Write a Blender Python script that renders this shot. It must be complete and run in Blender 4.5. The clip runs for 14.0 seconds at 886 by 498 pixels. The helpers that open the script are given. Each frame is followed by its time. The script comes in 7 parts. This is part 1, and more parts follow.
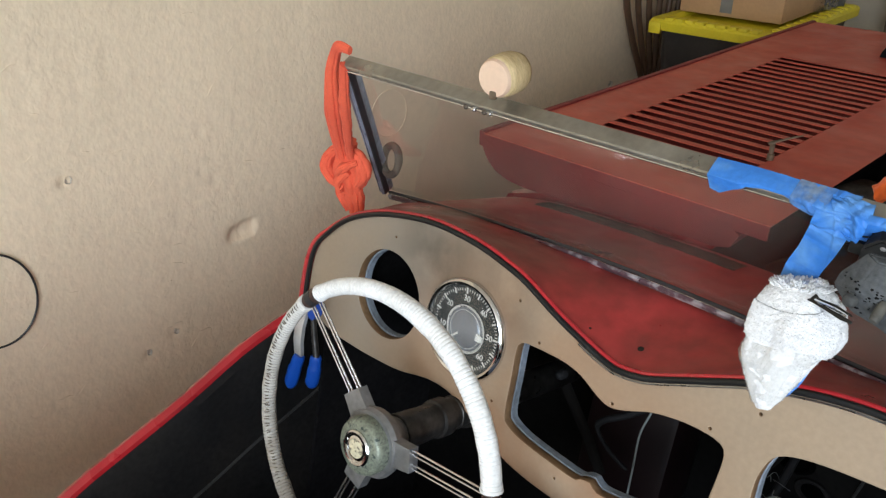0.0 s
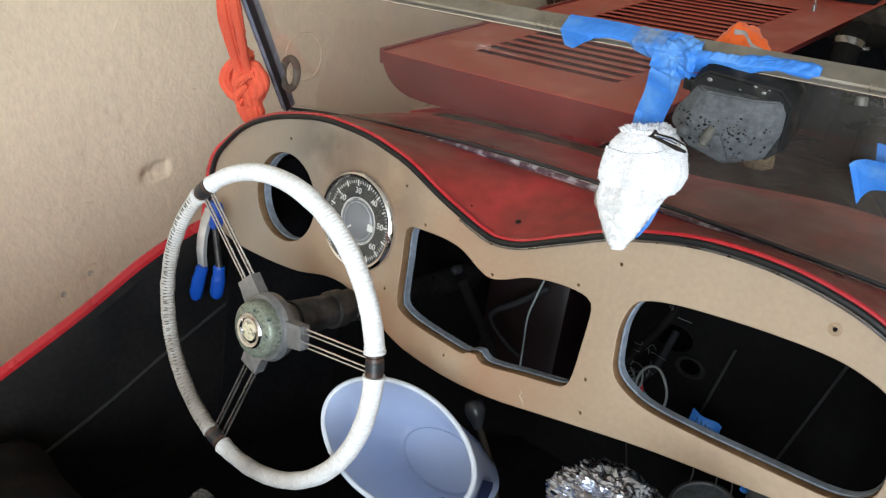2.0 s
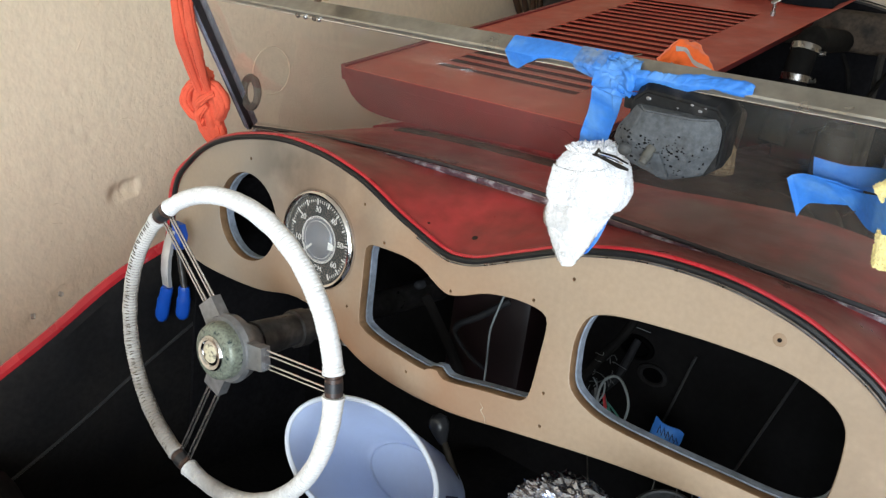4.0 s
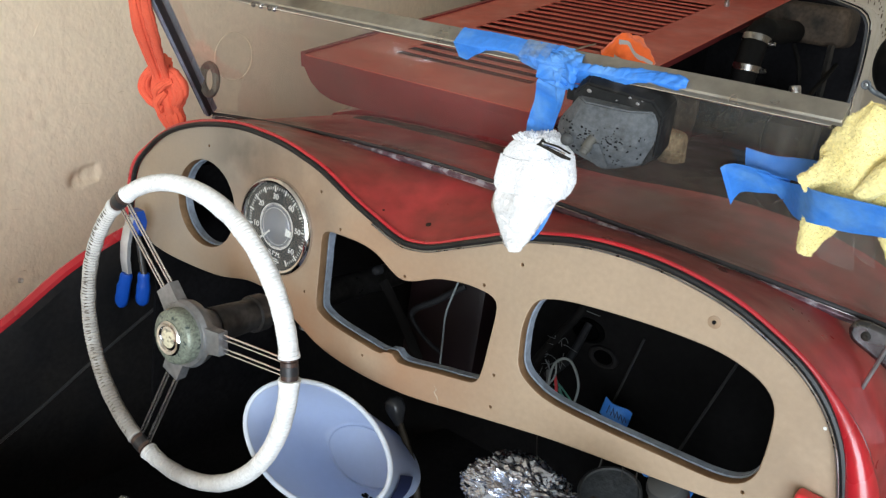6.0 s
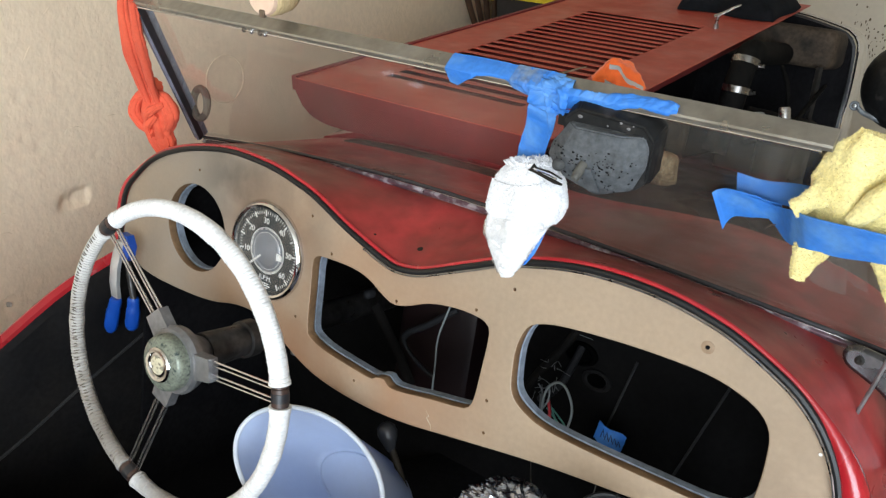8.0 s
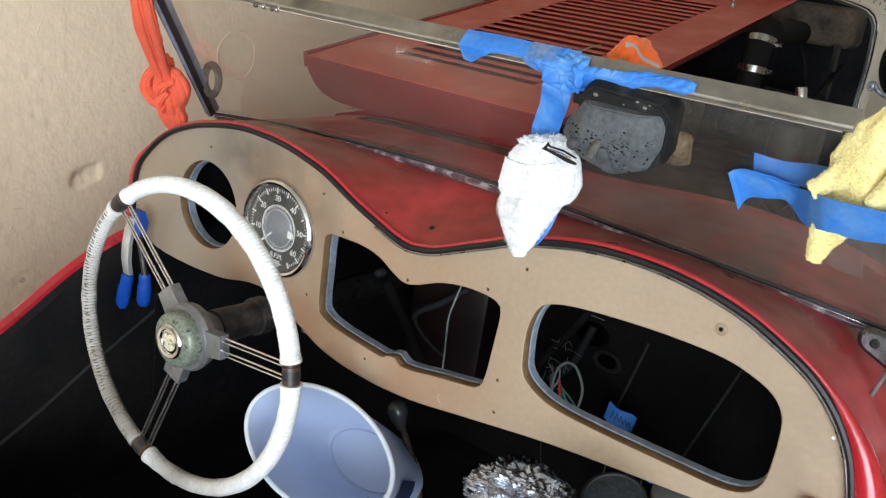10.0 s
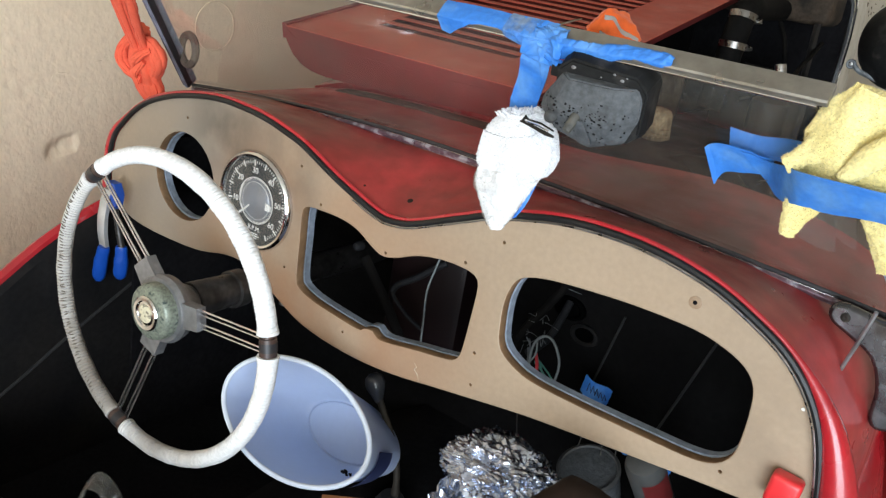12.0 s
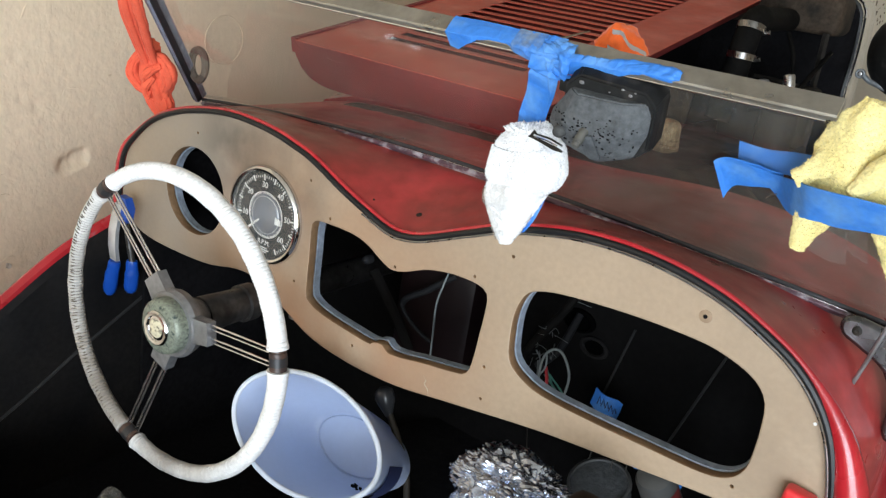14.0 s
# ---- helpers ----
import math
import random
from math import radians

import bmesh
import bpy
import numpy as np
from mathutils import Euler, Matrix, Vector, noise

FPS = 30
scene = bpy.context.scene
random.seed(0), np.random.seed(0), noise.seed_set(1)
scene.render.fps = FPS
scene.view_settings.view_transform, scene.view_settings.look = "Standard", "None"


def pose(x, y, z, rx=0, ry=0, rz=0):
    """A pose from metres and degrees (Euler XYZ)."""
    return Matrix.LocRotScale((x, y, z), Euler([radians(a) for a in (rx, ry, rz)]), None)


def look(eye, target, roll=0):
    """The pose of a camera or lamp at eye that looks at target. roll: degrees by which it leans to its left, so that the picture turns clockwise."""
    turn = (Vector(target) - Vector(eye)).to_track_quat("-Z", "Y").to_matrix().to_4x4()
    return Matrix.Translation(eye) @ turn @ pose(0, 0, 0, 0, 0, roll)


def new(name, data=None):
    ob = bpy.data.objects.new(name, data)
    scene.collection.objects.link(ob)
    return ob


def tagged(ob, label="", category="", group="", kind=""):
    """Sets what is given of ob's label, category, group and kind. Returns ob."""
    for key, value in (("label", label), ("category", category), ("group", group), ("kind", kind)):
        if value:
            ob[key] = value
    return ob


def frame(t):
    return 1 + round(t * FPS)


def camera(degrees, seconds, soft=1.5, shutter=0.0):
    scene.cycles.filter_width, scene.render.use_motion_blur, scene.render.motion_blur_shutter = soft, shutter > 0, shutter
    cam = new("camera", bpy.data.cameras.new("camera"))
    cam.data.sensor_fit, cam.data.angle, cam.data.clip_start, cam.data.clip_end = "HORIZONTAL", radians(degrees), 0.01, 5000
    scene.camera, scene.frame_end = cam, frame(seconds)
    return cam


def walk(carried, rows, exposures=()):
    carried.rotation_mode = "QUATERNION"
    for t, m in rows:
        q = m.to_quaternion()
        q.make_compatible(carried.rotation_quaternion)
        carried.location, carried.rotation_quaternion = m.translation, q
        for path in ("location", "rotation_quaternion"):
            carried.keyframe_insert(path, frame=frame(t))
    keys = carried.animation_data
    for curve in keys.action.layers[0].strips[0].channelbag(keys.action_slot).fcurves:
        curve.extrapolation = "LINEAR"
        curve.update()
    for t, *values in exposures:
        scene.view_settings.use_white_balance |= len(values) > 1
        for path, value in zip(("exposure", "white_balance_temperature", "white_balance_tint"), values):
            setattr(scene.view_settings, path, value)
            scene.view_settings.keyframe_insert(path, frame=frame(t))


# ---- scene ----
cam = camera(56.92, 14.0, soft=1.3)
PATH = [
    (0.0, 0.3951, -0.6522, 1.4244, 63.668, -1.015, 45.642),
    (0.5, 0.4993, -0.6690, 1.4248, 65.783, -0.627, 44.377),
    (1.0, 0.5246, -0.6617, 1.3978, 65.929, -0.713, 44.234),
    (1.5, 0.5123, -0.6774, 1.3364, 64.239, -2.177, 44.730),
    (2.0, 0.5043, -0.6655, 1.3331, 62.847, -1.450, 41.510),
    (2.5, 0.5099, -0.6486, 1.3469, 63.558, 0.116, 39.624),
    (5.0, 0.5330, -0.6444, 1.3536, 62.396, -1.272, 39.741),
    (5.5, 0.5395, -0.6504, 1.3589, 61.626, -1.285, 39.128),
    (6.0, 0.5542, -0.6488, 1.3624, 62.164, -1.474, 37.960),
    (6.5, 0.5501, -0.6449, 1.3634, 63.132, -1.939, 37.175),
    (7.0, 0.5505, -0.6427, 1.3637, 63.301, -1.760, 37.108),
    (9.5, 0.5492, -0.6439, 1.3689, 63.685, -1.538, 37.880),
    (10.0, 0.5465, -0.6413, 1.3638, 62.022, -1.578, 38.192),
    (10.5, 0.5480, -0.6391, 1.3609, 60.167, -1.811, 38.048),
    (11.0, 0.5466, -0.6410, 1.3615, 59.984, -2.255, 37.690),
    (11.5, 0.5471, -0.6401, 1.3609, 60.304, -2.474, 37.355),
    (12.0, 0.5510, -0.6395, 1.3609, 60.380, -2.480, 37.245),
    (12.5, 0.5478, -0.6436, 1.3634, 60.434, -2.467, 37.602),
    (13.0, 0.5484, -0.6404, 1.3651, 60.677, -2.245, 37.835),
    (13.5, 0.5504, -0.6385, 1.3649, 60.903, -2.001, 37.720),
    (14.0, 0.5497, -0.6388, 1.3656, 61.038, -1.961, 37.661),
]
walk(cam, [(t, pose(x, y, z, rx, ry, rz)) for t, x, y, z, rx, ry, rz in PATH],
     exposures=[(0.0, 0.10), (0.5, -0.08), (1.0, 0.07), (1.5, 0.16), (2.5, 0.37), (5.0, 0.33), (7.0, 0.35), (9.5, 0.34), (11.0, 0.38), (14.0, 0.38)])

# ---- world, sun and large lights ----
world = bpy.data.worlds.new("sky")
scene.world = world
world.use_nodes = True
wn = world.node_tree.nodes
sky = wn.new("ShaderNodeTexSky")
sky.sky_type, sky.sun_disc, sky.sun_elevation, sky.sun_rotation = "NISHITA", False, radians(50), radians(20)
world.node_tree.links.new(sky.outputs[0], wn["Background"].inputs[0])
wn["Background"].inputs[1].default_value = 0.12
sun = new("sun", bpy.data.lights.new("sun", "SUN"))
sun.data.energy, sun.data.angle, sun.data.color = 3.0, radians(0.5), (1, 0.95, 0.88)
sun.matrix_world = look((3, 9, 12), (0, 0, 0))
# daylight of the open garage door behind the car
door_light = new("door_light", bpy.data.lights.new("door_light", "AREA"))
door_light.data.shape, door_light.data.size, door_light.data.size_y = "RECTANGLE", 2.8, 2.1
door_light.data.energy, door_light.data.color = 186, (0.81, 0.91, 1.0)
door_light.matrix_world = look((2.1, -3.3, 1.5), (-0.6, 0.3, 1.1))


# ---- materials ----
def material(name, color, rough=0.5, metal=0.0, color2=None, scale=8.0, grain=0.0, grain_scale=120.0, bump=0.0, bump_scale=60.0,
             coat=0.0, rough_var=0.0, sheen=0.0, stretch=(1, 1, 1), low=0.35, high=0.7, trans=0.0, random_shade=0.0, spec=0.5):
    """A principled material: broad stains between two colours, fine grain, bump and uneven gloss, in metres."""
    m = bpy.data.materials.new(name)
    m.use_nodes = True
    nt, n = m.node_tree, m.node_tree.nodes
    p = n["Principled BSDF"]
    link = nt.links.new
    p.inputs["Roughness"].default_value, p.inputs["Metallic"].default_value = rough, metal
    p.inputs["Coat Weight"].default_value, p.inputs["Coat Roughness"].default_value = coat, 0.08
    p.inputs["Sheen Weight"].default_value = sheen
    p.inputs["Specular IOR Level"].default_value = spec
    p.inputs["Transmission Weight"].default_value = trans
    tc, mp = n.new("ShaderNodeTexCoord"), n.new("ShaderNodeMapping")
    mp.inputs["Scale"].default_value = stretch
    link(tc.outputs["Object"], mp.inputs[0])

    def nz(s, detail=4.0):
        t = n.new("ShaderNodeTexNoise")
        t.inputs["Scale"].default_value, t.inputs["Detail"].default_value = s, detail
        link(mp.outputs[0], t.inputs["Vector"])
        return t.outputs["Fac"]

    def ramp(src, a, b, lo, hi):
        r = n.new("ShaderNodeMapRange")
        r.inputs[1].default_value, r.inputs[2].default_value, r.inputs[3].default_value, r.inputs[4].default_value = lo, hi, a, b
        link(src, r.inputs[0])
        return r.outputs[0]

    c2 = color2 or tuple(0.8 * c for c in color)
    broad = nz(scale)
    mix = n.new("ShaderNodeMix")
    mix.data_type = "RGBA"
    mix.inputs[6].default_value, mix.inputs[7].default_value = (*color, 1), (*c2, 1)
    link(ramp(broad, 0, 1, low, high), mix.inputs[0])
    out = mix.outputs[2]
    if grain:
        g = n.new("ShaderNodeMix")
        g.data_type, g.blend_type = "RGBA", "MULTIPLY"
        g.inputs[0].default_value = 1
        link(out, g.inputs[6])
        link(ramp(nz(grain_scale, 6), 1 - grain, 1 + grain, 0.3, 0.7), g.inputs[7])
        out = g.outputs[2]
    if random_shade:
        oi, g = n.new("ShaderNodeObjectInfo"), n.new("ShaderNodeMix")
        g.data_type, g.blend_type = "RGBA", "MULTIPLY"
        g.inputs[0].default_value = 1
        link(out, g.inputs[6])
        link(ramp(oi.outputs["Random"], 1 - random_shade, 1 + random_shade, 0, 1), g.inputs[7])
        out = g.outputs[2]
    link(out, p.inputs["Base Color"])
    if rough_var:
        link(ramp(nz(scale * 2.3), max(0.02, rough - rough_var), min(1, rough + rough_var), 0.3, 0.7), p.inputs["Roughness"])
    if bump:
        b = n.new("ShaderNodeBump")
        b.inputs["Strength"].default_value, b.inputs["Distance"].default_value = 0.6, bump
        link(nz(bump_scale, 5), b.inputs["Height"])
        link(b.outputs[0], p.inputs["Normal"])
    return m


RED = material("red_paint", (0.44, 0.016, 0.024), 0.30, color2=(0.30, 0.012, 0.018), scale=5, grain=0.12, grain_scale=40, coat=0.35, rough_var=0.14, bump=0.0003, bump_scale=30)
RED_DULL = material("dulled_red_paint", (0.26, 0.013, 0.013), 0.34, color2=(0.18, 0.014, 0.012), scale=7, grain=0.2, grain_scale=45, coat=0.28, rough_var=0.16, bump=0.0003, bump_scale=40)
RED_DUSTY = material("dusty_red_paint", (0.46, 0.074, 0.046), 0.46, color2=(0.38, 0.052, 0.035), scale=6, grain=0.1, grain_scale=50, rough_var=0.12, coat=0.05)
SCUTTLE = material("grimy_shaded_scuttle_paint", (0.40, 0.038, 0.037), 0.42, color2=(0.28, 0.032, 0.029), scale=7, grain=0.2, grain_scale=45, coat=0.15, rough_var=0.16, spec=0.42, bump=0.0003, bump_scale=40)
# darker red; on the folded bonnet it carries the shade of the fold
RED_DARK = material("darkened_red", (0.19, 0.018, 0.018), 0.6, color2=(0.12, 0.012, 0.012), scale=7, grain=0.15)
DASH = material("dash_board", (0.372, 0.278, 0.192), 0.48, color2=(0.318, 0.236, 0.162), scale=6, grain=0.06, grain_scale=160, bump=0.0002, bump_scale=250, rough_var=0.1)
DASH_EDGE = material("dash_cut_edge", (0.26, 0.30, 0.37), 0.9, spec=0.15, color2=(0.15, 0.17, 0.195), scale=18, grain=0.2, grain_scale=150, bump=0.0006, bump_scale=120)
BLACK = material("black_trim", (0.0075, 0.0072, 0.0078), 0.75, spec=0.12, color2=(0.014, 0.012, 0.011), scale=9, grain=0.3, rough_var=0.1, bump=0.0004)
BLACK_MATT = material("black_felt", (0.0062, 0.0060, 0.0070), 0.95, spec=0.08, color2=(0.011, 0.0100, 0.0105), scale=10, grain=0.3, bump=0.0006)
RUBBER = material("black_rubber", (0.018, 0.018, 0.02), 0.42, color2=(0.03, 0.03, 0.033), scale=20, grain=0.2)
CHROME = material("chrome", (0.75, 0.75, 0.76), 0.12, 1.0, color2=(0.6, 0.58, 0.55), scale=30, rough_var=0.08)
STEEL = material("brushed_steel", (0.5, 0.5, 0.51), 0.32, 1.0, color2=(0.38, 0.37, 0.36), scale=30, grain=0.15, rough_var=0.1)
FRAME = material("tarnished_frame", (0.36, 0.34, 0.30), 0.42, 0.8, color2=(0.29, 0.275, 0.24), scale=9, grain=0.12, grain_scale=90, rough_var=0.15, bump=0.0003)
WALL = material("cream_wall_paint", (0.85, 0.705, 0.52), 0.7, color2=(0.76, 0.625, 0.455), scale=2.2, grain=0.05, grain_scale=60, bump=0.0026, bump_scale=105, stretch=(1, 1.1, 0.9))
# far wall tone: how bright that end looks is set here in colour
FAR_WALL = material("far_wall_tone", (0.60, 0.53, 0.42), 0.8, color2=(0.55, 0.48, 0.38), scale=1.5, grain=0.03, grain_scale=60, bump=0.0015, bump_scale=55)
PLASTER = material("bare_plaster", (0.62, 0.56, 0.48), 0.9, color2=(0.45, 0.40, 0.33), scale=40, grain=0.1, bump=0.002)
CONCRETE = material("concrete_floor", (0.30, 0.29, 0.27), 0.8, color2=(0.22, 0.21, 0.2), scale=2, grain=0.15, bump=0.001)
CEILING = material("ceiling_paint", (0.68, 0.64, 0.56), 0.85, color2=(0.62, 0.58, 0.5), scale=2, grain=0.04, bump=0.001)
ASPHALT = material("drive_concrete", (0.42, 0.40, 0.37), 0.85, color2=(0.34, 0.32, 0.3), scale=1, grain=0.15)
BLUE_TAPE = material("blue_masking_tape", (0.036, 0.195, 0.62), 0.55, color2=(0.095, 0.27, 0.62), scale=34, grain=0.08, grain_scale=200, bump=0.0005, bump_scale=160, low=0.48, high=0.66, rough_var=0.08)
DUSTY_TAPE = material("dusty_worn_tape", (0.17, 0.24, 0.36), 0.7, color2=(0.05, 0.18, 0.50), scale=60, grain=0.2, grain_scale=200, bump=0.0008, bump_scale=150, low=0.4, high=0.6)
BLUE_GRIP = material("blue_plastic_grip", (0.007, 0.068, 0.38), 0.35, color2=(0.006, 0.06, 0.36), scale=30)
WHITE_CLOTH = material("white_terry", (0.82, 0.82, 0.83), 0.95, color2=(0.74, 0.74, 0.76), scale=30, grain=0.12, grain_scale=300, bump=0.0014, bump_scale=500, sheen=0.3)
YELLOW_CLOTH = material("yellow_terry", (0.82, 0.71, 0.33), 0.95, color2=(0.72, 0.60, 0.24), scale=30, grain=0.16, grain_scale=420, bump=0.0016, bump_scale=500, sheen=0.3)
RED_CLOTH = material("coral_red_cloth", (0.78, 0.12, 0.055), 0.9, color2=(0.66, 0.09, 0.045), scale=16, grain=0.06, grain_scale=300, bump=0.001, bump_scale=300, sheen=0.03)
ORANGE = material("orange_cloth", (0.9, 0.16, 0.02), 0.8, color2=(0.8, 0.12, 0.015), scale=25, grain=0.08, sheen=0.2)
BLACK_CLOTH = material("black_cloth", (0.006, 0.0065, 0.008), 0.95, spec=0.1, color2=(0.011, 0.012, 0.014), scale=12, grain=0.2, bump=0.0015, bump_scale=200)
STRING = material("white_cord_wrap", (0.80, 0.80, 0.80), 0.8, color2=(0.68, 0.66, 0.63), scale=16, grain=0.10, grain_scale=200, bump=0.0008, bump_scale=200, low=0.45, high=0.75)
BROWN = material("brown_bakelite", (0.09, 0.045, 0.03), 0.4, color2=(0.03, 0.025, 0.025), scale=35)
PEWTER = material("cast_alloy", (0.30, 0.30, 0.31), 0.42, 0.7, color2=(0.2, 0.2, 0.2), scale=30, grain=0.2, rough_var=0.12)
VERDIGRIS = material("worn_green_boss", (0.19, 0.21, 0.165), 0.45, 0.25, color2=(0.035, 0.050, 0.048), scale=170, grain=0.35, grain_scale=320, low=0.57, high=0.68, rough_var=0.15)
MOTOR = material("grey_crackle_paint", (0.076, 0.082, 0.088), 0.7, spec=0.3, color2=(0.045, 0.047, 0.05), scale=45, grain=0.25, grain_scale=200, bump=0.0022, bump_scale=160, rough_var=0.1, low=0.5, high=0.75)
MOTOR_BLACK = material("worn_black_paint", (0.010, 0.010, 0.010), 0.6, spec=0.2, color2=(0.035, 0.032, 0.03), scale=45, grain=0.3, low=0.55, high=0.75, bump=0.0006)
PLASTIC = material("milky_plastic", (0.58, 0.67, 0.87), 0.42, color2=(0.55, 0.64, 0.84), scale=6, grain=0.02)
FOIL = material("aluminium_foil", (0.60, 0.66, 0.80), 0.27, 1.0, color2=(0.40, 0.43, 0.49), scale=24, bump=0.0006, bump_scale=160)
WOOD = material("stained_wood", (0.36, 0.16, 0.07), 0.5, color2=(0.26, 0.11, 0.05), scale=8, grain=0.15, stretch=(3, 30, 30))
CARDBOARD = material("cardboard", (0.50, 0.31, 0.17), 0.85, color2=(0.45, 0.275, 0.15), scale=6, grain=0.05, grain_scale=100, bump=0.0004)
YELLOW = material("yellow_plastic", (0.80, 0.68, 0.03), 0.4, color2=(0.72, 0.6, 0.03), scale=8, grain=0.04)
TOTE = material("black_plastic", (0.015, 0.015, 0.017), 0.45, color2=(0.025, 0.025, 0.027), scale=7, grain=0.15)
GREASE = material("greasy_metal", (0.012, 0.011, 0.010), 0.6, 0.0, spec=0.18, color2=(0.032, 0.025, 0.018), scale=12, grain=0.3, rough_var=0.15, bump=0.001)
HOSE = material("perished_hose", (0.004, 0.0038, 0.0038), 0.8, spec=0.06, color2=(0.009, 0.008, 0.007), scale=25, grain=0.25, bump=0.0008)
DARK_WOOD = material("dark_chair_wood", (0.11, 0.06, 0.035), 0.4, color2=(0.07, 0.04, 0.025), scale=10, grain=0.2, stretch=(20, 20, 2))
GAUGE = material("gauge_black", (0.020, 0.025, 0.027), 0.4, color2=(0.032, 0.038, 0.040), scale=25, grain=0.15)
GAUGE_GREY = material("gauge_centre", (0.26, 0.28, 0.32), 0.3, 0.3, color2=(0.17, 0.18, 0.20), scale=30)
WHITE = material("white_paint", (0.86, 0.86, 0.84), 0.5, color2=(0.7, 0.7, 0.66), scale=60)
RED_PLASTIC = material("red_plastic", (0.70, 0.03, 0.035), 0.35, color2=(0.62, 0.025, 0.03), scale=20, coat=0.3)
STRAW = material("straw_twine", (0.60, 0.46, 0.26), 0.85, color2=(0.46, 0.33, 0.16), scale=30, grain=0.2, grain_scale=150, stretch=(1, 1, 6), bump=0.001)
PINK = material("pale_wood_end", (0.72, 0.52, 0.38), 0.7, color2=(0.66, 0.45, 0.33), scale=25, grain=0.05)
WIRE_GREEN = material("green_wire", (0.06, 0.20, 0.16), 0.45)
WIRE_RED = material("red_wire", (0.5, 0.04, 0.05), 0.45)
WIRE_GREY = material("grey_wire", (0.10, 0.105, 0.11), 0.5)
WIRE_PALE = material("pale_grey_wire", (0.17, 0.19, 0.19), 0.5)
CONDUIT = material("dusty_conduit", (0.013, 0.013, 0.0145), 0.7, spec=0.2, color2=(0.009, 0.009, 0.010), scale=60, grain=0.3)
BLACK_HOLE = material("black_opening", (0.001, 0.001, 0.001), 0.9, spec=0.02)
BULKHEAD = material("bulkhead_paint", (0.0050, 0.0045, 0.0045), 0.7, spec=0.07, color2=(0.0032, 0.0029, 0.0029), scale=14, grain=0.3, rough_var=0.1)
INK = material("ink", (0.02, 0.03, 0.10), 0.6)


def glass_material(name, tint, haze, rough=0.03, edge=0.85):
    """Thin pane: clear with real reflection and a film of dust."""
    m = bpy.data.materials.new(name)
    m.use_nodes = True
    nt, n = m.node_tree, m.node_tree.nodes
    link = nt.links.new
    n.remove(n["Principled BSDF"])
    clear, gloss, dust = n.new("ShaderNodeBsdfTransparent"), n.new("ShaderNodeBsdfGlossy"), n.new("ShaderNodeBsdfDiffuse")
    clear.inputs[0].default_value = (*tint, 1)
    gloss.inputs["Roughness"].default_value = rough
    dust.inputs[0].default_value = (0.55, 0.52, 0.46, 1)
    lw, power, fres = n.new("ShaderNodeLayerWeight"), n.new("ShaderNodeMath"), n.new("ShaderNodeMapRange")
    lw.inputs[0].default_value, power.operation, power.inputs[1].default_value = 0.5, "POWER", 4.0
    fres.inputs[3].default_value, fres.inputs[4].default_value = 0.05 * edge / 0.85, edge
    link(lw.outputs["Facing"], power.inputs[0])
    link(power.outputs[0], fres.inputs[0])
    tc, noi, mr = n.new("ShaderNodeTexCoord"), n.new("ShaderNodeTexNoise"), n.new("ShaderNodeMapRange")
    noi.inputs["Scale"].default_value, noi.inputs["Detail"].default_value = 9, 6
    link(tc.outputs["Object"], noi.inputs["Vector"])
    link(noi.outputs["Fac"], mr.inputs[0])
    for i, v in ((1, 0.3), (2, 0.75), (3, haze * 0.5), (4, haze * 1.5)):
        mr.inputs[i].default_value = v
    a, b = n.new("ShaderNodeMixShader"), n.new("ShaderNodeMixShader")
    link(mr.outputs[0], a.inputs[0])
    link(clear.outputs[0], a.inputs[1])
    link(dust.outputs[0], a.inputs[2])
    link(fres.outputs[0], b.inputs[0])
    link(a.outputs[0], b.inputs[1])
    link(gloss.outputs[0], b.inputs[2])
    link(b.outputs[0], n["Material Output"].inputs[0])
    return m


GLASS = glass_material("dusty_glass", (0.94, 0.925, 0.90), 0.07, 0.07)
LENS = glass_material("gauge_lens", (0.97, 0.97, 0.97), 0.006, 0.05, 0.5)
BROWN_EDGE = material("brown_board_edge", (0.17, 0.095, 0.048), 0.75, spec=0.25, color2=(0.23, 0.14, 0.075), scale=20, grain=0.15)
CLEAR = glass_material("clear_plastic", (0.93, 0.93, 0.93), 0.05, 0.1)

CLEAR_DIM = glass_material("dull_clear_plastic", (0.96, 0.96, 0.96), 0.05, 0.25, 0.25)
BRACKET = material("dark_worn_chrome", (0.15, 0.15, 0.155), 0.26, 0.9, color2=(0.06, 0.06, 0.062), scale=22, grain=0.2, rough_var=0.12)
PIPING = material("black_piping", (0.007, 0.007, 0.0075), 0.45, spec=0.35, color2=(0.013, 0.013, 0.014), scale=20, grain=0.2)
CLIP = material("dull_steel_clip", (0.30, 0.29, 0.28), 0.3, 1.0, color2=(0.14, 0.13, 0.12), scale=40, rough_var=0.1)
TAN = material("tan_rubber", (0.095, 0.072, 0.055), 0.6, scale=20)


